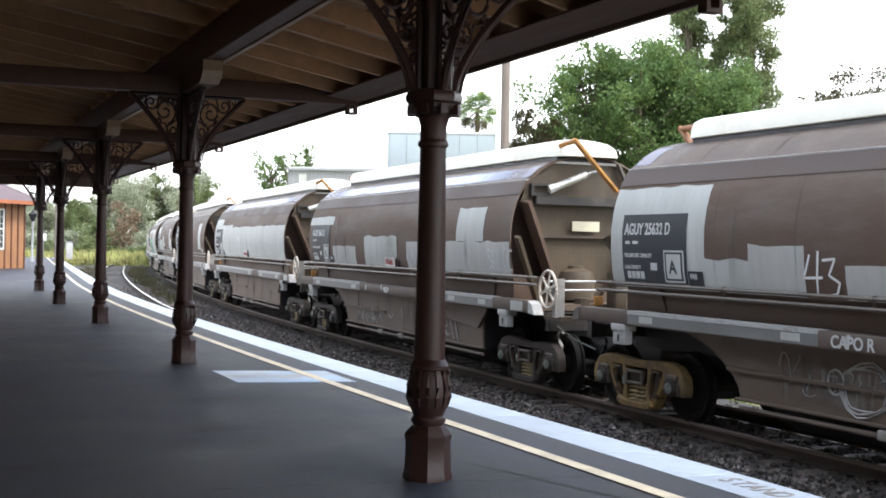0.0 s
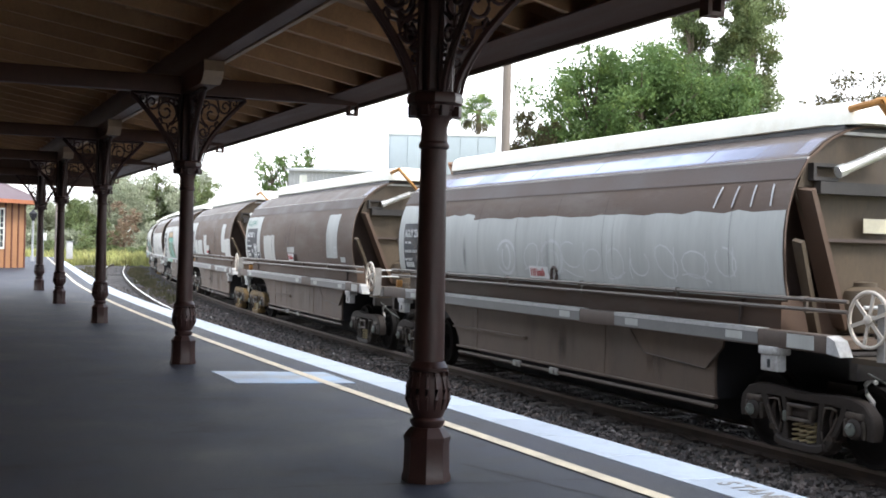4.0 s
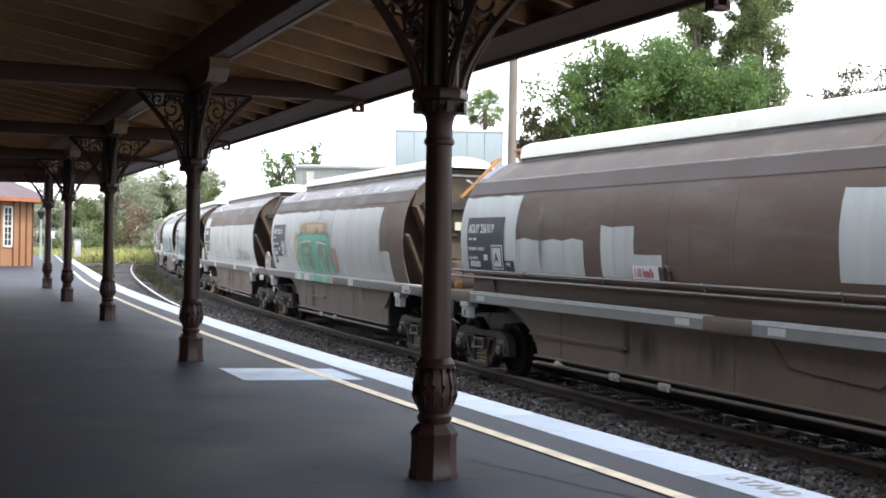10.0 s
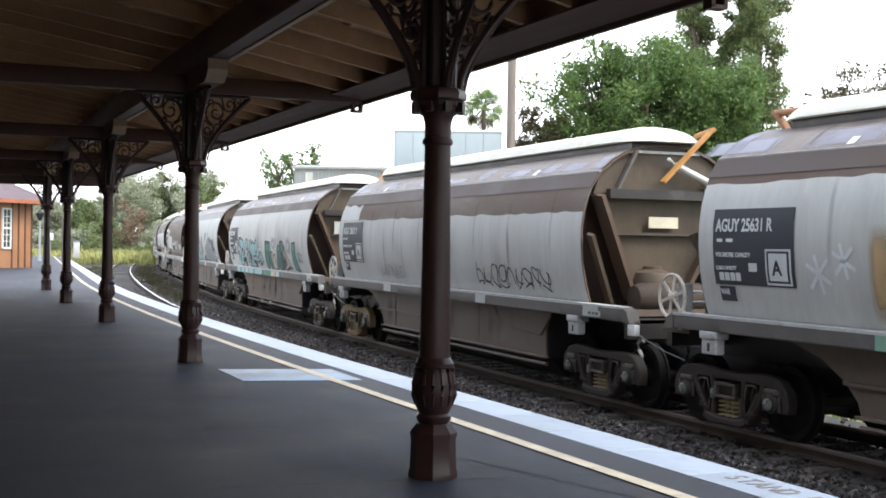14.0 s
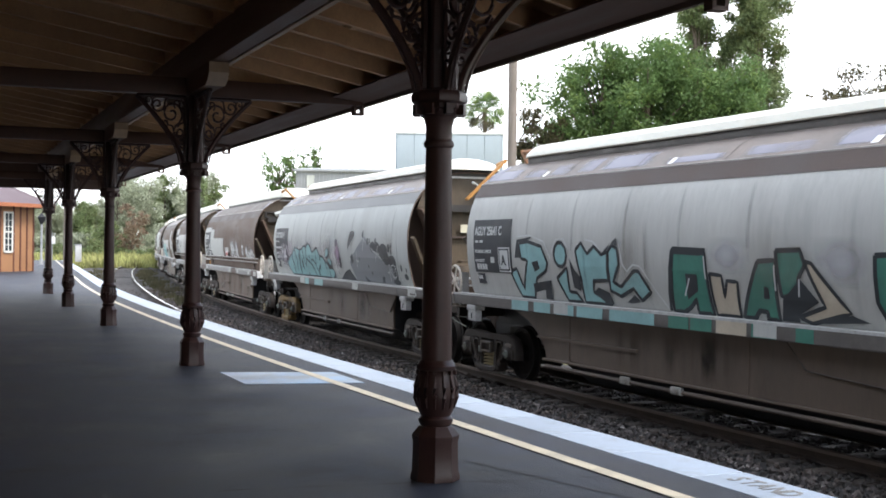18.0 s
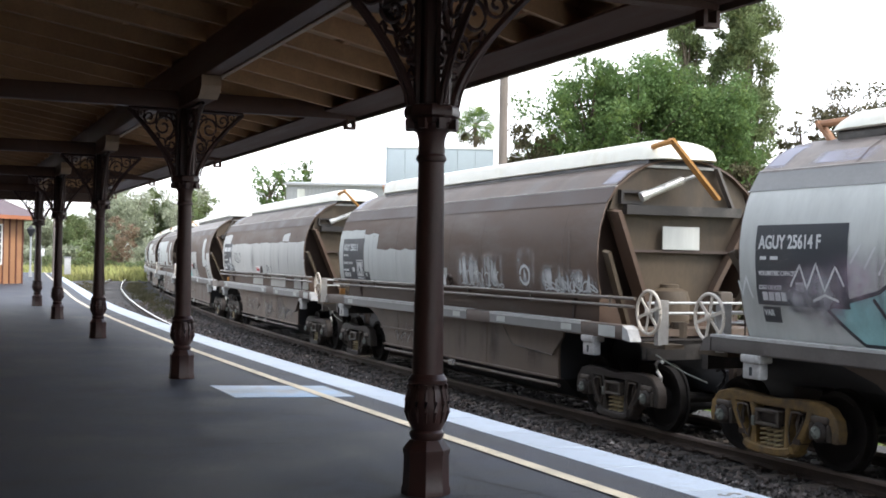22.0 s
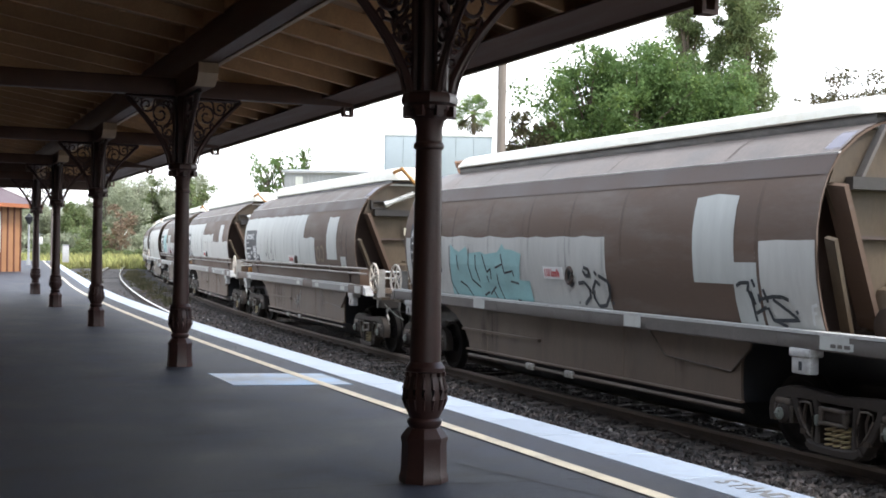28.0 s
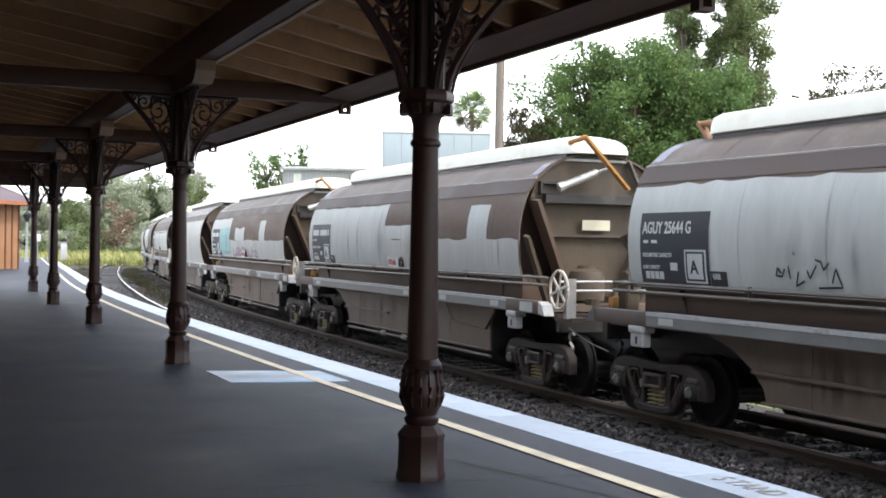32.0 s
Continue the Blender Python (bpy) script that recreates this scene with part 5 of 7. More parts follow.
BAND_GREY = mat("roof_band_grey", (0.2, 0.2, 0.195), 0.5, var=0.15, scale=1.2, fine=25, bump=0.06)
PLATE = mat("cream_plate", (0.6, 0.56, 0.42), 0.6, var=0.1, scale=3, fine=30, bump=0.05)


def end_sheet(sg):
    pts = [(1.22, 3.12), (1.1, 3.46), (0.72, 3.72), (0.4, 3.82), (0.0, 3.85), (-0.4, 3.82), (-0.72, 3.72), (-1.1, 3.46), (-1.22, 3.12)]
    e = Shape().rings([[(sg * (5.95 - d), y, z) for y, z in pts] for d in (0.0, 0.05)])
    e.rings([[(sg * (x - d), y, z) for x, y, z in ((5.9, -1.24, 3.12), (5.9, 1.24, 3.12), (5.78, 0.4, 1.5), (5.78, -0.4, 1.5))] for d in (0.0, 0.05)])
    return e.lathe([(0.32, 1.45), (0.33, 1.8), (0.29, 1.93), (0.16, 1.98), (0.16, 2.03), (0.05, 2.04)], 16, pose(sg * 5.8, 0.1, 0))


# number, kind, bogies in yellow (l, r), patches (x0, x1, z0, z1, paint)
G_, P_ = GREY, PALE
WAGONS = [
    ("25632 D", "rail", "l", [(4.06, 6.11, 1.82, 3.17, P_), (3.2, 4.06, 1.82, 2.22, P_), (2.22, 3.2, 1.82, 2.4, G_), (-0.4, 1.58, 1.82, 2.18, G_), (-2.6, -0.9, 1.82, 2.3, G_)]),
    ("25612 K", "rail", "", [(2.3, 4.1, 1.82, 2.3, G_), (-0.5, 1.64, 1.84, 2.52, P_), (-6.25, -1.1, 1.82, 2.42, G_), (-4.95, -3.73, 2.42, 3.02, P_), (4.1, 6.11, 2.8, 3.0, P_)]),
    ("25652 T", "rail", "", [(4.72, 6.11, 1.82, 3.17, P_), (2.6, 4.72, 1.82, 2.93, P_), (-6.34, 2.6, 1.82, 2.85, P_)]),
    ("25611 R", "rail", "l", [(3.8, 6.11, 1.82, 3.17, P_), (1.8, 3.25, 1.86, 2.58, G_), (-0.6, 0.22, 2.1, 2.26, G_), (-4.95, -3.95, 2.02, 3.08, P_), (-5.6, -5.2, 1.93, 2.05, P_)]),
    ("25610 P", "rail", "r", [(3.8, 6.11, 1.82, 3.17, P_), (1.56, 3.8, 1.82, 2.42, P_), (0.15, 1.05, 1.86, 2.62, P_), (-0.53, 0.15, 2.06, 2.22, P_), (-4.82, -3.97, 1.98, 2.99, P_), (-6.22, -4.82, 1.84, 2.47, G_)]),
    ("25631 R", "skirt", "", [(-4.45, 6.11, 1.48, 3.12, G_), (-5.12, -4.45, 1.48, 2.13, G_)]),
    ("25615 Y", "skirt", "l", [(-6.34, 6.11, 1.48, 2.85, G_), (4.6, 6.11, 2.85, 3.25, G_)]),
    ("25641 C", "skirt", "", [(-6.34, 6.11, 1.48, 3.33, G_)]),
    ("25614 F", "skirt", "l", [(-6.34, 6.11, 1.48, 3.33, P_)]),
    ("25623 E", "rail", "", [(4.45, 6.11, 1.82, 3.0, P_), (3.47, 4.45, 1.82, 2.89, P_), (0.84, 3.47, 1.82, 2.55, P_), (-0.45, 0.42, 1.88, 2.2, G_)]),
    ("", "rail", "", [(-6.34, 6.11, 1.82, 2.77, G_), (4.6, 6.11, 2.77, 3.1, G_), (-4.3, -3.5, 2.8, 3.0, G_)]),
    ("25637 C", "skirt", "", [(-1.78, 5.9, 1.48, 2.54, G_), (-4.78, -3.93, 1.95, 3.03, P_), (-5.2, -4.74, 1.48, 2.22, P_), (-6.25, -5.25, 1.48, 2.48, G_)]),
    ("25644 G", "rail", "", [(-1.57, 6.11, 1.82, 3.17, P_), (-2.68, -1.57, 1.84, 2.55, P_), (-4.7, -3.83, 2.02, 3.05, P_), (-5.42, -4.98, 1.87, 2.1, G_)]),
    ("", "rail", "", [(0.3, 6.11, 1.82, 3.17, P_), (-6.34, 0.3, 1.82, 2.45, G_), (-2.6, 0.3, 2.45, 2.72, P_), (-4.95, -4.1, 2.45, 3.05, P_)]),
    ("", "rail", "", [(-6.34, 6.11, 1.82, 2.4, G_), (2.2, 6.11, 2.4, 3.15, P_), (-0.4, 1.2, 2.4, 2.8, P_), (-3.6, -2.8, 2.4, 3.0, P_)]),
    ("", "skirt", "", [(-6.34, 6.11, 1.48, 3.2, G_)]),
    ("", "rail", "", [(-6.34, 6.11, 1.82, 2.9, P_)]),
    ("", "rail", "", [(-1.0, 6.11, 1.82, 3.17, P_)]),
    ("", "skirt", "", [(-6.34, 6.11, 1.48, 3.1, G_)]),
]
TRAIN = []
# how far each wagon's paintwork sits from the common drawing, along the wagon
PAINT_X = (-0.25, -0.17, -0.25, 0.0, -0.07, -0.21, 0.0, 0.0, 0.12, -0.15, -0.03, 0.02, 0.0, 0.0)


def on_side(x, z, extra=0.004, sx=1.0):
    """The pose of lettering at (x, z) on the near side."""
    tilt = math.degrees(math.atan2(side_y(z + 0.15) - side_y(z - 0.05), 0.2))
    return Matrix.Translation((x, side_y(z) + 0.014 + extra, z)) @ Matrix.Rotation(math.pi, 4, "Z") @ pose(0, 0, 0, 90 + tilt, 0, 0) @ Matrix.Diagonal((sx, 1, 1, 1))


def grain_wagon(number, kind, yellow, patches, dx=0.0):
    pale = sum((b - a) * (d - c) for a, b, c, d, _ in patches)
    look_of = "mostly grey" if pale > 10 else ("grey-patched brown" if pale > 6 else "brown")
    w = thing("grain_wagon", "%s grain hopper wagon with %s and cream hatch cover" % (look_of, "handrails" if kind == "rail" else "full sides"), "rail wagon", "wagons of the grain train")
    wagon_parts(kind, w, yellow, number == "25614 F", number not in ("25632 D", "25612 K"))
    if number in ("25641 C", "25623 E"):
        part("end_card", Shape().box(-6.165, -6.15, -0.8 if number[:5] == "25641" else -0.32, 0.7 if number[:5] == "25641" else 0.32, 2.55, 2.89), PALE, w, "white painted rectangle on the end wall")
    for i, (x0, x1, z0, z1, m) in enumerate(patches):
        x0, x1 = max(x0 + dx, BACK + 0.02) if x0 > -6.2 else BACK + 0.02, min(x1 + dx, FRONT - 0.02) if x1 < 6.0 else FRONT - 0.02
        part("paint_patch", skin(x0, x1, z0, z1, 0.005 + 0.0015 * (i % 3), nx=max(1, int((x1 - x0) * 3.5)), wob=0.024, seed=i + len(number)), m, w, "overpainted grey patch")
    if number:
        lettering("AGUY " + number, 0.215, CHALK, w, on_side(5.615, 2.53, 0.004, 0.77), "wagon_number")
    else:
        for x0, x1 in ((5.07, 5.57), (4.42, 4.97), (4.25, 4.35)):
            part("number_bar", skin(x0, x1, 2.53, 2.67, 0.018), CHALK, w)
    lettering("VOLUMETRIC CAPACITY", 0.075, CHALK, w, on_side(5.615, 2.22, 0.006, 0.8), "data_lettering")
    for x0, x1, z0, z1 in ((5.47, 5.6, 2.4, 2.44), (5.27, 5.42, 2.4, 2.44), (4.83, 5.0, 2.05, 2.15), (5.15, 5.58, 1.93, 2.03)):
        n = 1 if x1 - x0 < 0.3 else 4
        for j in range(n):
            part("data_bar", skin(x0 + (x1 - x0) * j / n + 0.008, x0 + (x1 - x0) * (j + 1) / n - 0.008, z0, z1, 0.018), CHALK, w)
    lettering("LOAD CAPACITY", 0.07, CHALK, w, on_side(5.615, 2.06, 0.006, 0.72), "data_lettering")
    if number != "25614 F":            # sprayed over on that one
        part("class_box", skin(4.23, 4.68, 1.9, 2.32, 0.018), CHALK, w, "white framed class box")
        part("class_box_line", skin(4.26, 4.65, 1.925, 2.295, 0.021), BOARD, w)
        part("class_box_field", skin(4.295, 4.615, 1.95, 2.27, 0.024), CHALK, w)
        lettering("A", 0.24, INK, w, on_side(4.55, 2.02, 0.014), "class_letter")
    part("data_tag", skin(3.84, 4.165, 1.86, 2.06, 0.014) if kind == "rail" else skin(5.3, 5.6, 1.68, 1.86, 0.014), BOARD, w, "small black data tag")
    lettering("VAR", 0.1, CHALK, w, on_side(4.12, 1.96, 0.006, 0.85) if kind == "rail" else on_side(5.575, 1.76, 0.006, 0.9), "tag_lettering")
    if kind == "rail" or number == "25637 C":
        sg = part("speed_sign", skin(-0.52, 0.12, 1.88, 2.07, 0.0175), WHITE, w, "pale speed sign with red lettering")
        lettering("110 km/h", 0.17, RED, sg, on_side(0.09, 1.92, 0.008, 0.75), "speed_lettering")
        part("cable_ring", Shape().tube([(-0.72 + 0.09 * math.cos(a), side_y(1.95) + 0.03, 1.95 + 0.12 * math.sin(a)) for a in [0.449 * q for q in range(15)]], 0.028, 6), BROWN_DK, w, "brown ring fitting beside the sign")
    return w


for k, spec in enumerate(WAGONS):
    TRAIN.append(grain_wagon(*spec, PAINT_X[k] if k < len(PAINT_X) else 0.0))
for k, w in enumerate(TRAIN):          # sky sheen painted on the roofs: the ends of every roof, odd panels of some
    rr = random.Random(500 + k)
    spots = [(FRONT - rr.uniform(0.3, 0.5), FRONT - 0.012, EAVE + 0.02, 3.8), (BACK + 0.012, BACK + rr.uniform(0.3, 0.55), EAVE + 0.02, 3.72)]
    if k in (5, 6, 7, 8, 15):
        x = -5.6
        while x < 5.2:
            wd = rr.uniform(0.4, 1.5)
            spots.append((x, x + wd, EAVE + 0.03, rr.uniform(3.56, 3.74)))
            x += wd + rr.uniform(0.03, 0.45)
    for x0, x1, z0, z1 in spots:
        part("swept_roof_panel", skin(x0, x1, z0, z1, 0.0165), SKYM, w, "sky sheen painted on the roof sheet")
# blue reflection along the eave, as a strip of colour
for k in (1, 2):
    part("roof_stripe", skin(BACK + 0.02, FRONT - 0.02, EAVE + 0.015, EAVE + 0.25, 0.0175, nx=2), SKYB, TRAIN[k], "blue sky reflection painted along the eave")
# glints on the roof edge, painted as white patches
for k in (5, 6, 7, 8):
    for x in (3.7, 0.0, -3.9):
        part("roof_tag", skin(x - 0.08, x + 0.04, EAVE + 0.03, EAVE + 0.12, 0.021), WHITE, TRAIN[k], "small white patch for a glint on the roof edge")
rs = random.Random(77)
for w in TRAIN:
    zlo = 1.82 if any(c.name.startswith("handrail_post") for c in w.children) else 1.5
    for i in range(7):
        x, wd = rs.uniform(-5.8, 5.2), (rs.uniform(0.06, 0.22) if i % 3 else rs.uniform(0.5, 1.5))
        z1 = rs.uniform(2.6, 3.15)
        part("grime_run", skin(x, x + wd, zlo + 0.02, z1, 0.0165, nx=2), RUN if i % 3 else DUST, w, "soft grime run")
    for i in range(6):
        x, wd = rs.uniform(-4.5, 2.7), rs.uniform(0.3, 1.0)
        part("hopper_stain", Shape().add([(x, 1.2045, 0.54), (x + wd, 1.2045, 0.54), (x + wd, 1.2045, 1.27), (x, 1.2045, 1.27)], [(0, 3, 2, 1)]), STAIN if i % 3 else DUST, w, "dark run of dirt")


# ---- sprayed lettering and scrawls ----
SLIDE.update({w.name: dx for w, dx in zip(TRAIN, PAINT_X)})


def scrawl(k, seed, x0, x1, z0, z1, n, width, material, name="scrawl", label=""):
    """Sprayed handwriting: bowls, stems and humps side by side."""
    r = random.Random(seed)
    step, hgt = (x0 - x1) / n, z1 - z0
    for i in range(n):
        sh = Shape()
        cx, rx = x0 - step * (i + 0.5), step * r.uniform(0.3, 0.5)
        cz, rz = z0 + hgt * r.uniform(0.35, 0.6), hgt * r.uniform(0.25, 0.42)
        a0, turn = r.uniform(0, 6.28), r.uniform(3.5, 6.8) * r.choice((-1, 1))
        lean = r.uniform(-0.15, 0.05)
        stroke(sh, [(cx - lean * math.sin(a) + rx * math.cos(a), cz + rz * math.sin(a)) for a in [a0 + turn * q / 11 for q in range(12)]], width, 0.013)
        xs = cx + rx * r.choice((-0.9, 0.9))
        lo, hi = z0 + hgt * r.uniform(-0.1, 0.2), z0 + hgt * r.uniform(0.7, 1.1)
        stroke(sh, [(xs + (0.1 * step) * f + 0.03 * math.sin(5 * f), lo + (hi - lo) * f) for f in (0, 0.25, 0.5, 0.75, 1)], width, 0.0135)
        if r.random() < 0.6:
            stroke(sh, [(cx + rx * (1 - 2.2 * f), z0 + hgt * (0.1 + 0.12 * math.sin(3 * f + i))) for f in (0, 0.25, 0.5, 0.75, 1)], width, 0.014)
        part(name, sh, material, TRAIN[k], label)


def fill(k, polys, material, name, label="", outline=0.0, off=0.012):
    """Painted shapes, each an object of its own, with a black outline where a width is given."""
    for p in polys:
        ob = part(name, paint_poly(Shape(), p, off), material, TRAIN[k], label)
        if outline:
            s = Shape()
            loop = p + [p[0]]
            fine = []
            for a, b in zip(loop, loop[1:]):
                fine += [(a[0] + (b[0] - a[0]) * f, a[1] + (b[1] - a[1]) * f) for f in (0, 0.2, 0.4, 0.6, 0.8)]
            stroke(s, fine + [loop[0]], outline, off + 0.004)
            part("outline", s, INK, ob)


def lines(k, groups, width, material, name, label="", off=0.014):
    for pts in groups:
        s = Shape()
        fine = []
        for a, b in zip(pts, pts[1:]):
            fine += [(a[0] + (b[0] - a[0]) * f, a[1] + (b[1] - a[1]) * f) for f in (0, 0.167, 0.333, 0.5, 0.667, 0.833)]
        stroke(s, fine + [pts[-1]], width, off)
        part(name, s, material, TRAIN[k], label)


def star(x, z, r):
    return [[(x - r * math.cos(a), z - r * math.sin(a)), (x + r * math.cos(a), z + r * math.sin(a))] for a in (0.5, 1.3, 2.3)]


def ring_of(x, z, rx, rz, a0=0, a1=360, n=14):
    return [(x + rx * math.cos(radians(a0 + (a1 - a0) * i / n)), z + rz * math.sin(radians(a0 + (a1 - a0) * i / n))) for i in range(n + 1)]


lines(0, [[(2.12, 2.3), (2.22, 2.04), (1.92, 2.05)], [(1.98, 2.34), (2.03, 1.84)], [(1.92, 2.24), (1.72, 2.26), (1.82, 2.08), (1.66, 2.0), (1.72, 1.88), (1.9, 1.84)]], 0.032, WHITE, "chalk_mark", "white sprayed figure", 0.018)
lines(1, [[(-1.16, 2.28), (-1.11, 2.03), (-1.18, 2.15), (-1.2, 1.99), (-1.34, 1.88), (-1.43, 2.12), (-1.41, 2.26), (-1.53, 2.04), (-1.57, 1.9), (-1.62, 2.11)], [(-1.7, 2.26), (-1.67, 2.07), (-1.74, 1.99)], [(-1.91, 2.22), (-1.83, 2.13), (-1.95, 2.09), (-2.07, 2.08), (-1.96, 2.02), (-1.81, 2.04)], [(-2.16, 2.14), (-2.19, 2.31), (-2.22, 1.97), (-2.3, 1.88), (-2.39, 2.07), (-2.45, 2.08), (-2.38, 1.94), (-2.23, 1.89)]], 0.04, CHALK, "scrawl", "white sprayed scrawl", off=0.018)
scrawl(1, 2, -5.2, -6.15, 1.9, 2.36, 5, 0.03, CHALK, "scrawl", "faint white scrawl")
lines(2, [ring_of(1.2, 2.2, 0.35, 0.28, 20, 330), ring_of(-0.4, 2.2, 0.35, 0.28, 20, 330), ring_of(1.2, 2.2, 0.15, 0.2, 90, 400)], 0.05, CHALK, "faded_mark", "faded pale painted mark")
for k in (3, 4, 10):
    x = {3: -4.68, 4: -5.95, 10: -6.1}[k]
    lines(k, [[(x, 2.0), (x, 2.28), (x - 0.2, 2.28)], [(x, 2.15), (x - 0.15, 2.15)]], 0.035, CHALK, "end_letter", "white letter F")
for x0, x1 in ((-3.05, -1.1), (-5.8, -4.15), (0.1, 1.6)):
    part("paint_patch", Shape().box(x0, x1, 1.222, 1.226, 1.5, 1.8), GREY, TRAIN[10], "grey paint on the lower body")
lines(2, [[(-4.55 - 0.37 * i, 2.9), (-4.63 - 0.33 * i, 3.16)] for i in range(4)], 0.03, CHALK, "chalk_slash", "white chalk slash")
DUSTG = soft("grey_overspray", (0.5, 0.49, 0.51), 0.8, (1.5, 1, 1.5), 0.2, 0.5)
scrawl(3, 33, 5.75, 4.5, 2.88, 3.08, 6, 0.025, DKTEAL, "scrawl", "thin green tag")
scrawl(2, 34, 0.6, -5.2, 1.95, 2.5, 9, 0.022, CHALK, "scrawl", "worn pale scrawl")
# green and amber piece
for x0, x1, z0, z1 in ((3.0, -0.4, 2.3, 2.9), (3.25, 2.75, 1.5, 2.6), (-0.3, -1.0, 1.5, 2.2)):
    part("spray_halo", skin(x1, x0, z0, z1, 0.018, nx=6), AMBERM, TRAIN[5], "soft amber spray border")
fill(5, [[(2.8, 2.44), (2.0, 2.5), (1.21, 2.53), (1.12, 2.3), (0.9, 1.5), (3.05, 1.5), (2.92, 2.0)], [(1.11, 2.53), (0.4, 2.47), (-0.34, 2.4), (-0.45, 2.1), (-0.7, 1.5), (0.8, 1.5), (1.0, 2.2)]], GREEN, "spray_panel", "dark teal-green sprayed block", off=0.02)
part("spray_panel", skin(-0.45, 2.95, 1.5, 2.6, 0.019, nx=6), GREENM, TRAIN[5], "soft green spray edge")
fill(5, [[(2.62, 2.3), (1.36, 2.34), (1.12, 1.5), (2.82, 1.5)], [(0.95, 2.33), (-0.1, 2.27), (-0.42, 1.5), (0.66, 1.5)]], SAGE, "inner_spray", "grey-green inner field", off=0.0225)
for x0, x1 in ((2.75, 1.2), (0.95, -0.35)):
    part("inner_spray", skin(x1, x0, 1.5, 2.4, 0.0245, nx=4), SAGEM, TRAIN[5], "soft grey-green inner field")
for x0, x1, z0, z1 in ((3.0, 2.45, 1.85, 2.25), (1.75, 1.2, 1.5, 1.8), (0.75, 0.2, 1.9, 2.25), (-0.5, -1.1, 1.6, 2.2), (-0.2, -0.7, 1.7, 2.1)):
    part("pink_overspray", skin(x1, x0, z0, z1, 0.026, nx=3), PINKM, TRAIN[5], "thin pink overspray")
lines(5, [[(2.3, 1.95), (2.02, 1.5)], [(1.98, 1.92), (1.7, 1.5)], [(0.62, 1.9), (0.36, 1.5)], [(0.36, 1.92), (0.08, 1.5)]], 0.09, GREEN, "spray_slash", "dark green sprayed slash", off=0.0265)
lines(5, [[(1.1, 2.42), (1.02, 2.1), (0.84, 1.5)], [(2.36, 1.97), (2.08, 1.5)], [(2.04, 1.94), (1.76, 1.5)], [(0.68, 1.92), (0.42, 1.5)], [(0.42, 1.94), (0.14, 1.5)], [(-0.12, 2.25), (-0.44, 1.5)]], 0.03, HIGHL, "spray_highlight", "pale sprayed highlight", off=0.028)
lines(5, [[(2.6, 2.28), (1.95, 2.33), (1.4, 2.33)], [(0.9, 2.31), (0.4, 2.29), (-0.08, 2.25)]], 0.045, HIGHL, "spray_highlight", "pale sprayed highlight", off=0.028)
lines(5, star(4.0, 2.05, 0.22) + star(3.6, 2.2, 0.2) + star(-1.06, 2.02, 0.22) + star(-1.5, 1.72, 0.2), 0.05, CHALK, "sprayed_star", "white sprayed star")
scrawl(6, 4, -2.2, -5.1, 1.6, 2.02, 9, 0.024, INK, "scrawl", "thin black scrawl")
scrawl(6, 5, 0.3, -0.9, 1.75, 2.1, 4, 0.035, CHALK, "scrawl", "white scrawl")
scrawl(6, 6, 3.0, 1.6, 1.6, 1.9, 6, 0.02, SLATE, "scrawl", "faint grey scrawl")
# teal letters, then green and cream letters
LET_T = [
    [(3.88, 2.39), (3.56, 2.42), (3.09, 2.34), (2.91, 2.08), (2.98, 1.96), (3.33, 1.83), (3.56, 1.5), (4.01, 1.5), (4.26, 1.92), (4.02, 1.97), (3.86, 1.64), (3.6, 2.11), (3.82, 2.14)],
    ring_of(2.48, 2.22, 0.2, 0.19, 0, 330, 9),
    [(2.65, 1.85), (2.29, 2.02), (2.32, 1.65), (2.12, 1.64), (1.96, 1.5), (2.42, 1.5)],
    [(1.99, 2.29), (1.81, 2.4), (1.64, 2.24), (1.43, 2.35), (1.22, 2.23), (1.06, 2.28), (1.11, 1.86), (1.53, 1.84), (1.58, 1.67), (1.12, 1.52), (1.21, 1.5), (1.91, 1.5), (1.88, 1.84)],
    [(1.04, 2.28), (0.92, 2.37), (0.79, 2.32), (0.76, 2.09), (0.97, 1.84), (0.77, 1.78), (0.38, 2.01), (0.26, 2.01), (0.01, 1.73), (0.29, 1.6), (0.45, 1.76), (0.82, 1.64), (1.08, 1.71)],
]
fill(7, LET_T, TEAL, "sprayed_letter", "pale teal sprayed letter with black outline", 0.055)
fill(7, [[(3.44, 2.09), (3.23, 2.11), (3.18, 1.99), (3.37, 1.93)], [(3.49, 1.74), (2.85, 1.81), (2.94, 1.5), (3.17, 1.5), (3.11, 1.65), (3.52, 1.59)], [(1.58, 1.67), (1.41, 1.75), (1.12, 1.68), (1.07, 1.52), (1.25, 1.5)], [(0.69, 1.56), (0.45, 1.68), (0.32, 1.58), (0.55, 1.55)], [(2.18, 2.17), (2.05, 1.99), (1.9, 1.88), (1.96, 1.67), (2.15, 1.72)], [(4.05, 2.15), (3.95, 2.45), (3.4, 2.5), (3.55, 2.44), (3.9, 2.4), (3.84, 2.15)], [(1.3, 2.2), (1.05, 2.35), (0.8, 2.48), (0.78, 2.36), (0.95, 2.4), (1.06, 2.3)]], INK, "letter_shadow", "black sprayed shading", off=0.018)
lines(7, [[(3.95, 2.5), (3.5, 2.52), (3.0, 2.42), (2.8, 2.15)], [(2.75, 2.25), (2.6, 2.45), (2.35, 2.46), (2.2, 2.3)], [(1.7, 2.45), (1.45, 2.42), (1.25, 2.3)], [(0.75, 2.45), (0.66, 2.1), (0.55, 2.0), (0.38, 2.1), (0.2, 2.08), (-0.35, 1.52)]], 0.022, CHALK, "white_edge", "thin white spray edge", off=0.02)
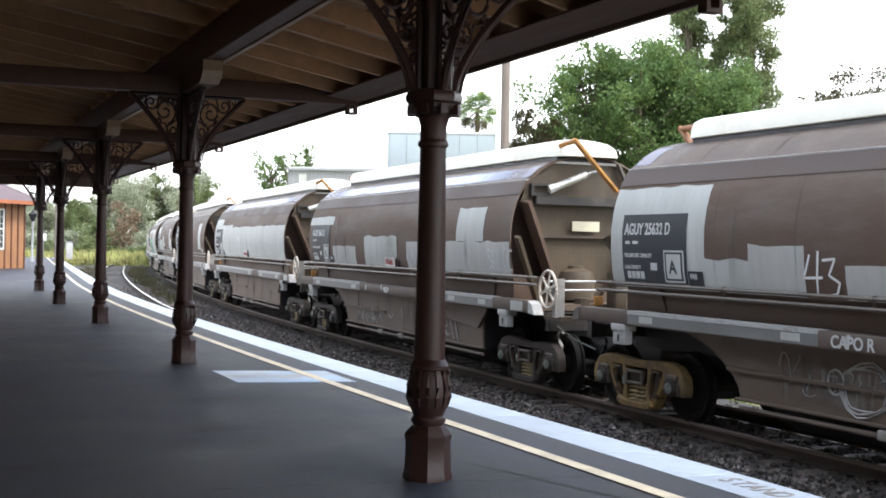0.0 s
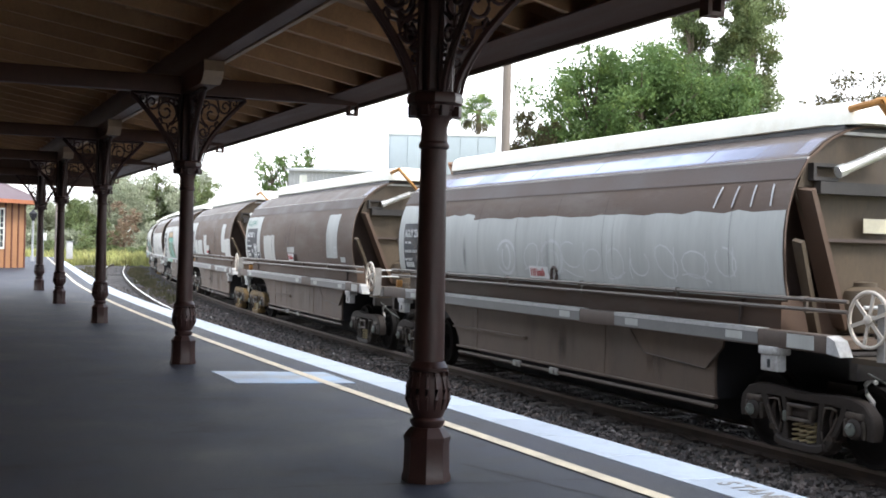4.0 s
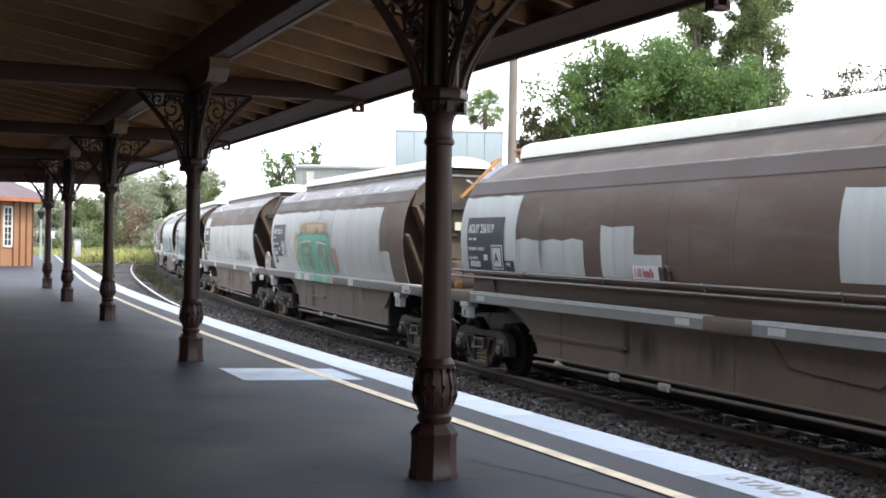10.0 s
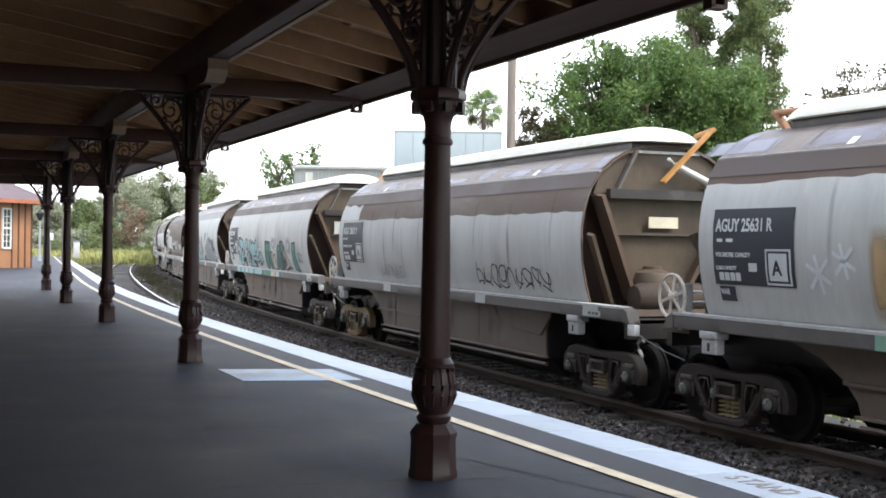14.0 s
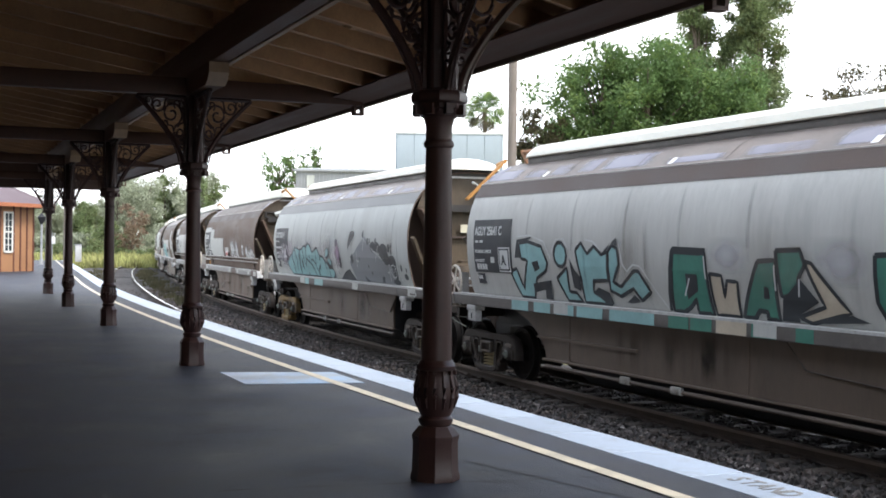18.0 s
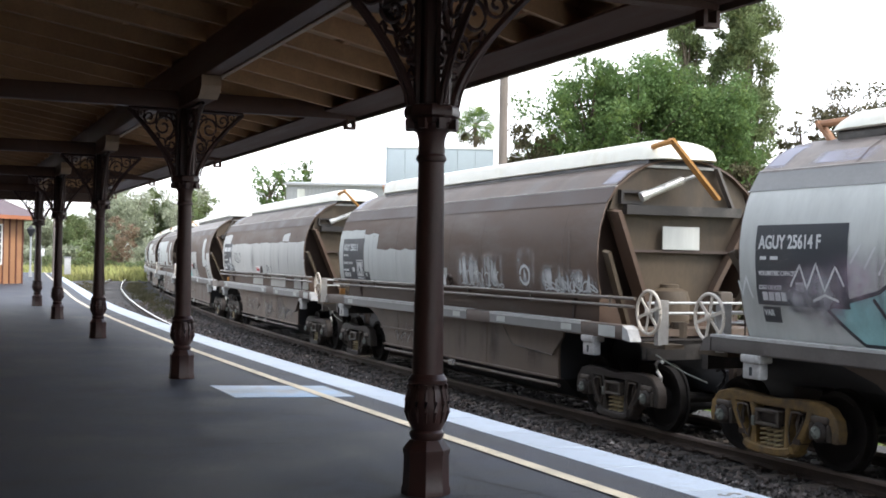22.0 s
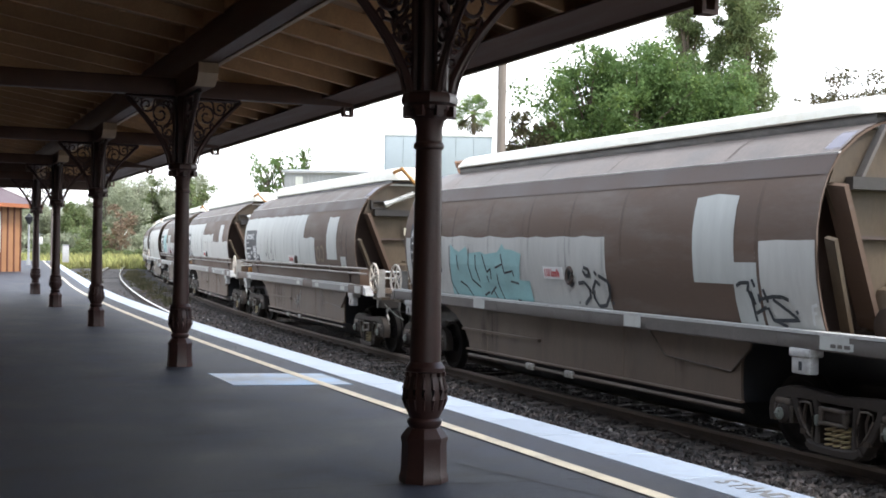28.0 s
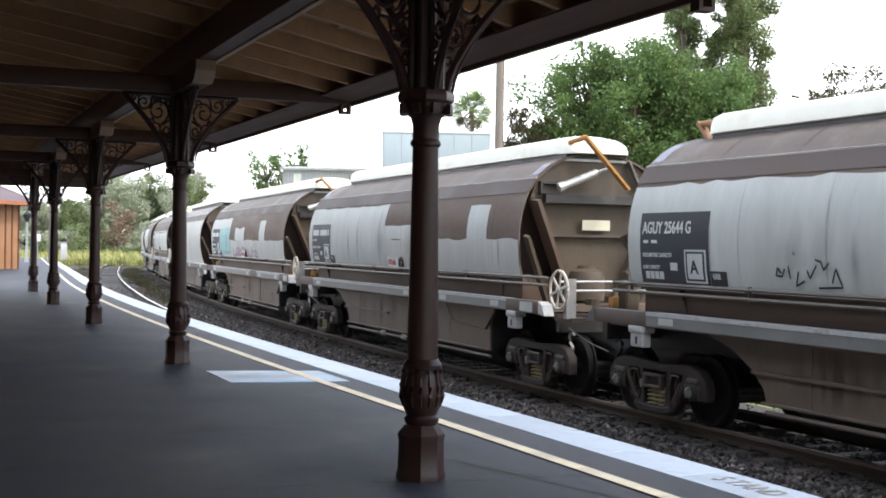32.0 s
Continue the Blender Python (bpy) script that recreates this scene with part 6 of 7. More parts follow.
LET_G = [[(-0.61, 2.29), (-1.32, 2.27), (-1.34, 1.5), (-1.01, 1.5), (-1.03, 1.68), (-0.87, 1.57), (-0.7, 1.5), (-0.45, 1.5)], [(-2.37, 2.19), (-2.7, 2.21), (-2.63, 1.5), (-2.4, 1.5), (-2.44, 1.59), (-2.29, 1.6), (-2.17, 1.5), (-1.95, 1.5)], [(-2.71, 2.32), (-3.14, 2.33), (-3.21, 2.16), (-3.08, 2.0), (-3.03, 1.79), (-2.75, 1.79)], [(-4.31, 2.28), (-4.75, 2.3), (-4.7, 1.9), (-5.0, 1.5), (-4.41, 1.56), (-4.29, 1.79)]]
fill(7, LET_G, DKTEAL, "sprayed_letter", "dark green sprayed letter with black outline", 0.06)
fill(7, [[(-1.39, 2.02), (-1.64, 2.0), (-1.65, 1.73), (-1.74, 1.94), (-1.95, 1.93), (-1.89, 1.5), (-1.41, 1.5)], [(-3.21, 2.2), (-3.32, 2.18), (-3.86, 1.65), (-3.2, 1.5), (-2.98, 1.56), (-3.47, 1.7), (-3.32, 1.97)]], CREAM, "sprayed_letter", "cream sprayed letter with black outline", 0.05)
fill(7, [[(-0.87, 2.01), (-1.12, 2.0), (-1.1, 1.79), (-0.84, 1.67)], [(-2.77, 1.76), (-3.11, 2.0), (-3.38, 1.75), (-2.99, 1.58), (-2.98, 1.5), (-2.67, 1.5)], [(-3.86, 1.63), (-4.13, 1.56), (-3.22, 1.5)], [(-2.45, 1.9), (-2.53, 1.88), (-2.53, 1.75), (-2.42, 1.75)], [(-0.55, 2.3), (-0.62, 2.36), (-1.35, 2.34), (-1.32, 2.28), (-0.61, 2.3), (-0.42, 1.5), (-0.35, 1.5)]], INK, "letter_shadow", "black sprayed shading", off=0.018)
lines(7, [[(-1.3, 2.24), (-1.31, 1.95)], [(-0.95, 1.95), (-0.8, 1.72)], [(-2.68, 2.15), (-2.66, 1.85)], [(-3.1, 2.0), (-3.06, 1.8)]], 0.025, CHALK, "white_edge", "thin white spray edge", off=0.021)
for x0, x1, z0, z1 in ((-1.35, -2.2, 2.0, 2.5), (-3.3, -4.3, 1.9, 2.5)):
    part("spray_cloud", skin(x1, x0, z0, z1, 0.011, nx=4), DUSTG, TRAIN[7], "soft pale spray cloud")
scrawl(7, 8, -4.9, -5.5, 1.75, 2.05, 3, 0.03, INK, "scrawl", "small black tag")
# teal piece and dark painted-over shapes
part("spray_haze", skin(-1.4, 5.0, 1.5, 2.6, 0.009, nx=8), DUSTM, TRAIN[8], "thin mauve-grey overspray")
fill(8, [[(2.73, 2.2), (2.46, 2.21), (2.36, 2.28), (2.06, 2.3), (2.01, 2.25), (1.85, 2.36), (1.61, 2.32), (1.39, 2.13), (1.16, 2.2), (0.9, 2.24), (0.66, 2.05), (0.33, 2.02), (0.12, 1.89), (-0.04, 1.87), (-0.14, 1.66), (-0.04, 1.5), (2.95, 1.5)], [(4.42, 1.88), (3.62, 2.07), (3.28, 2.26), (2.9, 2.22), (2.7, 2.15), (2.9, 1.5), (3.92, 1.5), (4.11, 1.63)]], TEAL, "sprayed_letter", "teal bubble letters with black outline", 0.045, 0.012)
fill(8, [[(2.55, 2.0), (2.46, 1.85), (2.47, 1.64), (2.57, 1.72), (2.6, 1.89)], [(0.09, 2.02), (-0.02, 2.22), (-0.15, 2.28), (-0.27, 2.21), (-0.29, 2.04), (-0.13, 2.01), (0.07, 1.96)], [(-0.05, 1.94), (-0.25, 2.0), (-0.45, 1.93), (-0.47, 1.74), (-0.59, 1.64), (-0.55, 1.51), (-0.1, 1.5), (-0.15, 1.71), (0.03, 1.85)], [(2.05, 1.61), (1.93, 1.5), (2.11, 1.5)], [(1.0, 1.62), (0.89, 1.63), (0.98, 1.5), (1.05, 1.5)]], INK, "letter_shadow", "black sprayed shading", off=0.018)
fill(8, [[(0.06, 2.02), (0.0, 2.19), (-0.15, 2.25), (-0.2, 2.16), (-0.17, 2.07), (-0.01, 2.04)], [(-0.08, 1.94), (-0.25, 1.99), (-0.41, 1.92), (-0.37, 1.83), (-0.25, 1.84)], [(-0.14, 1.72), (-0.41, 1.72), (-0.54, 1.66), (-0.46, 1.57), (-0.25, 1.5), (-0.12, 1.53)]], TEAL, "letter_fill", "pale teal field", off=0.022)
lines(8, [[(2.01, 2.25), (1.94, 2.34), (1.77, 2.38), (1.54, 2.27), (1.39, 2.13)], [(2.05, 1.94), (1.95, 1.94), (1.78, 1.87), (1.69, 1.9), (1.72, 2.06)], [(1.56, 1.87), (1.51, 1.94), (1.35, 1.94), (1.12, 1.8), (1.04, 2.06), (1.1, 2.2), (1.01, 2.26), (0.86, 2.25), (0.71, 2.1)], [(1.78, 1.87), (1.54, 1.81), (1.38, 1.68), (1.26, 1.5)]], 0.045, INK, "letter_line", "black sprayed line", off=0.02)
lines(8, [[(1.12, 1.8), (1.02, 1.65), (0.95, 1.65), (0.69, 1.84), (0.76, 1.68)], [(0.71, 1.94), (0.6, 2.03), (0.39, 2.04), (0.21, 1.93), (0.12, 1.71)], [(0.12, 1.89), (-0.04, 1.87), (-0.15, 1.71), (-0.07, 1.5)], [(2.42, 2.18), (2.29, 1.9), (2.2, 1.76), (2.05, 1.94), (2.06, 2.29)], [(3.3, 2.2), (3.1, 1.9), (3.2, 1.6)], [(3.7, 2.0), (3.5, 1.75), (3.6, 1.55)], [(2.9, 2.15), (2.8, 1.8), (2.85, 1.55)]], 0.045, INK, "letter_line", "black sprayed line", off=0.02)
lines(8, [[(3.6 + 0.1 * k, 2.25 + 0.03 * k), (3.45 + 0.1 * k, 2.5 + 0.02 * k)] for k in range(-4, 5, 2)], 0.025, CHALK, "white_slash", off=0.02)
fill(8, [[(-2.65, 2.24), (-3.32, 2.53), (-4.67, 2.0), (-5.52, 1.91), (-5.14, 1.5), (-2.34, 1.5), (-2.04, 1.93)]], SLATE, "painted_over", "flat grey paint over old lettering", off=0.01)
fill(8, [[(-2.17, 2.07), (-2.37, 2.14), (-2.39, 1.94), (-2.21, 1.89)], [(-2.2, 2.65), (-2.46, 2.67), (-2.55, 2.51), (-2.25, 2.35), (-1.95, 2.21), (-2.01, 2.39)], [(-1.57, 1.7), (-1.94, 1.76), (-2.32, 1.5), (-1.01, 1.5)]], INK, "dark_shape", "black sprayed shape", off=0.016)
for x, z, rx, rz in ((-3.98, 2.3, 0.2, 0.12), (-4.28, 2.28, 0.22, 0.13), (-4.72, 2.18, 0.32, 0.2), (-4.9, 2.04, 0.22, 0.14), (-5.28, 1.98, 0.26, 0.14), (-5.4, 1.76, 0.14, 0.2), (-5.36, 1.55, 0.24, 0.06), (-6.06, 1.68, 0.12, 0.07), (-0.98, 2.38, 0.1, 0.09), (-1.2, 1.95, 0.12, 0.2)):
    fill(8, [ring_of(x, z, rx, rz, 7, 337, 10)], INK, "dark_shape", "black sprayed blob", off=0.016)
for x, z, r in ((-2.52, 2.6, 0.04), (-3.24, 2.57, 0.07), (-3.6, 2.42, 0.06), (-3.75, 2.43, 0.045), (-4.19, 2.43, 0.05), (-5.1, 2.27, 0.07), (-5.25, 2.31, 0.045), (-5.26, 2.19, 0.045), (-5.82, 1.86, 0.055), (-6.13, 1.82, 0.035), (-2.9, 2.02, 0.03), (-3.72, 1.7, 0.035), (-3.53, 1.85, 0.03)):
    fill(8, [ring_of(x, z, r, r * 1.5, 7, 337, 7)], INK, "paint_drop", "black paint drop", off=0.016)
fill(8, [[(-3.06, 1.63), (-3.46, 1.5), (-3.14, 1.5)], [(-4.41, 1.65), (-4.59, 1.64), (-4.48, 1.5), (-4.32, 1.5)]], INK, "dark_shape", "black sprayed shape", off=0.016)
lines(8, [[(-2.0, 2.21), (-2.59, 2.55)], [(-1.8, 2.56), (-2.05, 2.44)], [(-1.97, 2.35), (-2.03, 2.6)], [(-3.16, 2.51), (-3.42, 2.42)], [(-3.2, 2.2), (-3.33, 2.55)], [(-3.85, 2.27), (-4.26, 2.13), (-4.61, 2.02)], [(-4.14, 1.97), (-4.37, 2.32)], [(-2.64, 1.81), (-2.71, 2.17)], [(-2.6, 1.97), (-2.81, 1.95)]], 0.022, CHALK, "white_slash", off=0.02)
lines(8, [[(-4.97, 1.55), (-5.08, 1.93)], [(-4.88, 1.75), (-5.08, 1.74)], [(-5.35, 1.75), (-5.45, 1.89)], [(-1.21, 2.2), (-1.11, 1.95), (-1.2, 1.76), (-0.92, 1.5)], ring_of(-5.3, 1.78, 0.18, 0.14), ring_of(-5.75, 1.7, 0.08, 0.1)], 0.02, CHALK, "white_slash", off=0.02)
for x0, x1, z0, z1 in ((-0.6, -1.5, 1.75, 2.5), (5.0, 4.1, 1.6, 2.4), (4.4, 3.4, 1.7, 2.5)):
    part("pink_overspray", skin(x1, x0, z0, z1, 0.022, nx=4), PINKM, TRAIN[8], "thin pink overspray")
for x0, x1, z0, z1, m in ((5.5, 4.7, 1.86, 2.3, PINKM), (5.0, 4.0, 1.7, 2.35, DUSTG), (4.7, 3.9, 1.5, 2.1, PINKM), (5.3, 4.5, 1.8, 2.15, DUSTG)):
    part("board_overspray", skin(x1, x0, z0, z1, 0.0265, nx=3), m, TRAIN[8], "pale spray drifting over the number board")
lines(8, [[(4.95, 2.1), (4.78, 2.34), (4.68, 2.08), (4.52, 2.36), (4.4, 2.06), (4.22, 2.33), (4.1, 2.12)], [(5.62, 1.95), (5.72, 2.2), (5.8, 1.98), (5.86, 2.15)], [(4.6, 1.95), (4.4, 2.02), (4.2, 1.96)]], 0.028, CHALK, "white_slash", off=0.028)
# white blotches
for x0, x1, z0, z1 in ((-0.8, -1.9, 1.82, 2.5), (-1.3, -2.3, 1.82, 2.42), (-1.9, -3.0, 1.82, 2.5), (-3.4, -4.1, 1.9, 2.6), (-4.2, -5.1, 1.84, 2.3), (-4.7, -5.6, 1.82, 2.25), (-5.2, -6.1, 1.82, 2.25)):
    part("white_smear", skin(x1, x0, z0, z1, 0.011, nx=4), SMEAR, TRAIN[9], "blurred white spray smear")
scrawl(9, 8, -1.05, -2.9, 1.88, 2.2, 7, 0.02, CHALK, "scrawl", "half rubbed white scrawl")
lines(9, [ring_of(-3.72, 2.12, 0.17, 0.15, 0, 350)], 0.05, CHALK, "scrawl", "half rubbed white scrawl")
scrawl(9, 18, -4.4, -6.0, 1.88, 2.08, 8, 0.025, CHALK, "scrawl", "half rubbed white scrawl")
lines(10, [[(-1.45, 1.85), (-1.45, 2.1), (-1.6, 2.1), (-1.65, 1.98), (-1.48, 1.96)], [(-1.75, 1.83), (-1.72, 2.08)], ring_of(-2.0, 1.95, 0.12, 0.12, 60, 300)], 0.035, INK, "black_tag", "black sprayed tag")
scrawl(10, 14, 3.9, 2.6, 2.15, 2.55, 4, 0.025, INK, "scrawl", "faint black scrawl")
fill(11, [[(3.67, 2.41), (3.52, 2.33), (3.3, 2.27), (2.99, 2.37), (2.91, 2.25), (2.38, 2.28), (2.2, 2.24), (1.7, 2.28), (1.52, 2.42), (1.41, 2.33), (1.16, 2.32), (0.84, 2.26), (0.97, 1.83), (0.61, 1.82), (0.62, 1.49), (2.04, 1.49), (3.82, 1.49), (3.73, 2.02)]], TEAL, "spray_panel", "flat turquoise sprayed letter block", off=0.0175)
lines(11, [[(3.72, 2.38), (3.75, 2.02), (3.77, 1.7), (3.61, 1.49)], [(3.41, 2.21), (3.38, 1.94)], [(3.36, 1.74), (3.11, 1.66), (2.95, 1.49)], [(2.87, 2.33), (2.92, 2.03), (2.84, 1.79), (2.53, 1.66)], [(2.6, 2.22), (2.62, 1.99), (2.52, 1.76)], [(2.32, 2.24), (2.23, 2.05), (2.18, 1.93), (2.02, 1.99), (2.05, 1.81)], [(2.2, 1.87), (2.16, 1.76)], [(1.84, 2.01), (1.53, 2.08), (1.58, 2.25)], [(1.58, 2.25), (1.5, 1.93), (1.19, 1.97), (1.16, 1.88)], [(1.79, 1.9), (1.78, 1.72), (1.68, 1.49)], [(1.29, 1.8), (1.01, 1.77)], [(2.44, 1.52), (2.21, 1.59)], [(2.19, 1.55), (1.91, 1.69)], [(2.02, 1.61), (1.95, 1.49)], [(1.18, 1.49), (1.06, 1.49)]], 0.035, INK, "black_line", "thin black letter outline", off=0.022)
lines(11, [[(-0.61, 1.95), (-0.79, 2.03), (-0.63, 1.88), (-0.74, 1.79), (-0.83, 1.85)], [(-1.17, 2.08), (-1.31, 2.05), (-1.32, 1.96), (-1.21, 1.96), (-1.14, 2.03)], [(-1.47, 2.03), (-1.53, 1.97)], [(-0.97, 1.84), (-1.14, 1.86), (-1.29, 1.76), (-1.25, 1.65), (-1.07, 1.54), (-1.04, 1.55)], [(-1.59, 1.83), (-1.48, 1.89), (-1.37, 1.77), (-1.36, 1.64), (-1.45, 1.52), (-1.65, 1.54), (-1.81, 1.68), (-1.86, 1.82), (-1.79, 1.9), (-1.57, 1.97)], [(-1.85, 1.6), (-1.88, 1.57)], [(-0.88, 1.56), (-0.9, 1.54)]], 0.055, INK, "black_tag", "black sprayed tag", off=0.018)
lines(11, [[(-4.8, 1.93), (-4.88, 1.97), (-5.04, 1.98), (-5.0, 1.87)], [(-5.0, 1.91), (-5.07, 1.78), (-5.08, 1.52)], [(-5.06, 1.88), (-5.12, 1.72)], [(-5.11, 2.02), (-5.15, 1.93)], [(-5.2, 1.85), (-5.21, 1.75)], [(-5.21, 1.79), (-5.46, 1.83), (-5.63, 1.83), (-5.73, 1.8)], [(-5.29, 1.91), (-5.36, 1.76)], [(-5.45, 1.8), (-5.68, 1.68), (-5.85, 1.58), (-5.39, 1.55)], [(-5.34, 1.7), (-5.39, 1.56), (-5.62, 1.49)], [(-5.1, 1.62), (-5.32, 1.7)], [(-5.83, 1.69), (-5.85, 1.65)]], 0.045, INK, "black_tag", "black sprayed tag", off=0.018)
lines(11, [[(-6.08, 1.53), (-6.11, 1.75), (-6.2, 1.77)], [(-6.09, 1.66), (-6.17, 1.68)]], 0.035, CHALK, "end_letter", "white letter F")
lines(12, [[(2.84, 2.07), (2.9, 2.13), (2.93, 2.04), (2.83, 2.03), (2.78, 2.12)], [(2.72, 2.15), (2.69, 2.01)], [(2.63, 2.31), (2.61, 2.28)], [(2.55, 2.09), (2.61, 1.93), (2.46, 1.99)], [(2.41, 2.11), (2.37, 2.02), (2.26, 2.17)], [(2.28, 2.23), (2.19, 2.21), (2.15, 2.12), (2.06, 2.2)], [(2.25, 1.92), (1.88, 1.94), (1.96, 2.14), (2.03, 1.98)]], 0.024, INK, "scrawl", "thin black scrawl", off=0.018)
lines(12, [ring_of(-3.05, 2.15, 0.14, 0.16), ring_of(-3.4, 2.15, 0.16, 0.18, 60, 320)], 0.055, MARKB, "faded_mark", "faded brown mark")
fill(14, [[(4.2, 1.9), (4.2, 2.8), (2.3, 2.85), (2.0, 1.95)]], TEAL, "spray_panel", "faded teal sprayed block")
scrawl(14, 22, 1.5, -2.6, 1.85, 2.2, 8, 0.06, PINK, "scrawl", "mauve scrawl")
HOP_Y = 1.218
for k, x0, x1, z0, z1, seed in ((0, 3.0, 0.9, 0.6, 1.15, 40), (1, 2.9, 0.8, 0.52, 0.95, 41), (10, -0.1, -1.3, 0.55, 1.05, 43), (10, -2.2, -4.1, 0.55, 1.05, 46), (10, 2.6, 0.6, 0.6, 1.1, 47), (12, 0.3, -0.5, 0.56, 1.12, 44), (9, 3.0, 2.0, 0.6, 1.0, 45)):
    r = random.Random(seed)
    for q in range(2):
        xa, xb = x0 - q * (x0 - x1) * 0.4, x0 - (0.6 + 0.4 * q) * (x0 - x1)
        part("hopper_smear", Shape().add([(xb, 1.2055 + 0.002 * q, z0), (xa, 1.2055 + 0.002 * q, z0), (xa, 1.2055 + 0.002 * q, z1), (xb, 1.2055 + 0.002 * q, z1)], [(0, 3, 2, 1)]), SMEARH, TRAIN[k], "faded white spray on the hopper")
    x = x0 - 0.1
    while x > x1 + 0.1:
        wd, cz = r.uniform(0.1, 0.34), (z0 + z1) / 2 + r.uniform(-0.08, 0.08)
        a0, turn, hh, tw = r.uniform(0, 6.28), r.uniform(2.0, 5.5), r.uniform(0.15, 0.42), r.uniform(-0.5, 0.5)
        pts = [(x - wd / 2 + wd * 0.5 * math.cos(a), HOP_Y - 0.008, cz + (z1 - z0) * hh * math.sin(a + tw * a)) for a in [a0 + turn * q / 9 for q in range(10)]]
        part("hopper_scrawl", Shape().tube(pts, 0.0065, 4), HOP_CHALK, TRAIN[k], "white scrawl on the hopper")
        x -= wd * r.uniform(0.7, 1.7)
for pts in ([(-1.6, 0.99), (-1.91, 0.58)], [(-1.75, 0.67), (-1.87, 0.62), (-2.0, 0.7), (-1.96, 0.98), (-2.22, 0.56)], [(-2.07, 0.81), (-2.24, 0.81)], [(-2.21, 0.96), (-2.44, 0.54)], [(-2.3, 1.0), (-2.66, 0.54)], [(-2.38, 0.93), (-2.54, 0.97), (-2.6, 0.92), (-2.56, 0.83), (-2.42, 0.82)], [(-2.6, 0.9), (-2.78, 0.82), (-2.83, 0.7), (-2.79, 0.56)], [(-2.95, 1.02), (-2.81, 1.01), (-2.75, 0.88), (-2.81, 0.78), (-2.93, 0.79), (-3.01, 0.89), (-2.98, 0.99)], [(-2.81, 0.74), (-2.96, 0.63), (-3.16, 0.68)], [(-3.01, 1.05), (-3.29, 0.58)], [(-3.32, 0.94), (-3.5, 0.55)], [(0.47, 0.83), (0.31, 0.78), (0.2, 0.75), (0.12, 0.85)], [(-0.39, 1.04), (-0.53, 0.58)]):
    part("hopper_scrawl", Shape().tube([(x + 0.17, HOP_Y - 0.006, z) for x, z in pts], 0.014, 5), HOP_CHALK, TRAIN[1], "white scrawl on the hopper")
r = random.Random(3)
for q in range(3):
    s = Shape().tube([(1.5 + (0.3 + 0.05 * q) * math.cos(a), HOP_Y - 0.004, 0.86 + (0.25 + 0.02 * q) * math.sin(a) + 0.03 * math.sin(3 * a + q)) for a in [0.5 + 0.45 * j for j in range(14)]], 0.012, 4)
    part("hopper_scrawl", s, HOP_CHALK, TRAIN[0], "white scrawl on the hopper")
s = Shape().tube([(1.95 + 0.13 * math.cos(a), HOP_Y - 0.004, 0.9 + 0.14 * math.sin(a)) for a in [0.5 * j for j in range(14)]], 0.012, 4)
part("hopper_scrawl", s, HOP_CHALK, TRAIN[0], "white scrawl on the hopper")
lettering("CAPO R", 0.19, CHALK, TRAIN[0], Matrix.Translation((1.5, 1.476, 1.31)) @ pose(0, 0, 0, 90, 0, 180) @ Matrix.Diagonal((0.95, 1, 1, 1)), "sill_scrawl")
# the paint runs on over the sills
for k, x0, x1, m in ((7, 4.1, 3.5, TEAL), (7, 3.3, 2.75, TEAL), (7, 2.55, 2.0, TEAL), (7, 1.9, 1.15, TEAL), (7, 0.95, -0.2, TEAL), (7, -0.55, -1.0, DKTEAL), (7, -1.05, -1.5, DKTEAL), (7, -1.6, -2.2, CREAM), (7, -2.3, -2.75, DKTEAL), (7, -3.1, -3.4, DKTEAL), (5, 3.1, 2.5, SAGE), (5, 2.45, 2.1, GREEN), (5, 2.05, 1.5, PALE), (5, 1.45, 1.0, SAGE), (5, 0.95, 0.3, GREEN), (5, 0.25, -0.1, SAGE), (5, -0.15, -0.45, GREEN), (5, -0.5, -0.8, AMBER), (8, 2.0, 1.6, TEAL), (8, 1.0, 0.2, TEAL)):
    part("sill_paint", Shape().box(x1, x0, 1.46, 1.4765, 1.29, 1.479), m, TRAIN[k], "sprayed paint on the sill")

# ---- trees, buildings and distance ----
LEAF_A = mat("leaf_mid_green", (0.125, 0.2, 0.075), 0.55, spec=0.2, leafy=0.45, island=0.3, var=0.4, scale=0.5, fine=3, bump=0.0, col2=(0.19, 0.265, 0.08), mixw=(0.5, 0.65))
# woodland leaves, paled so the colour stands in for distant haze
LEAF_B = mat("leaf_olive_hazed", (0.43, 0.46, 0.34), 0.65, spec=0.2, leafy=0.4, island=0.2, var=0.25, scale=0.3, fine=2, bump=0.0, col2=(0.33, 0.36, 0.25), mixw=(0.45, 0.6))
LEAF_C = mat("leaf_poplar", (0.2, 0.255, 0.12), 0.6, spec=0.2, leafy=0.35, island=0.3, var=0.4, scale=0.5, fine=3, bump=0.0, col2=(0.16, 0.17, 0.07), mixw=(0.5, 0.65))
LEAF_R = mat("leaf_russet", (0.27, 0.2, 0.14), 0.65, spec=0.2, leafy=0.35, island=0.2, var=0.4, scale=0.5, fine=3, bump=0.0)
BARK = mat("bark", (0.13, 0.105, 0.08), 0.9, var=0.35, scale=3, fine=15, bump=0.6)
GRASSM = mat("tall_grass", (0.34, 0.35, 0.13), 0.85, leafy=0.3, island=0.35, var=0.35, scale=0.1, fine=2, bump=0.0, col2=(0.36, 0.32, 0.14), mixw=(0.5, 0.7))
LEAF_O = mat("leaf_brown_olive", (0.09, 0.085, 0.045), 0.65, spec=0.2, leafy=0.3, island=0.3, var=0.4, scale=0.4, fine=3, bump=0.0, col2=(0.12, 0.1, 0.06), mixw=(0.5, 0.65))
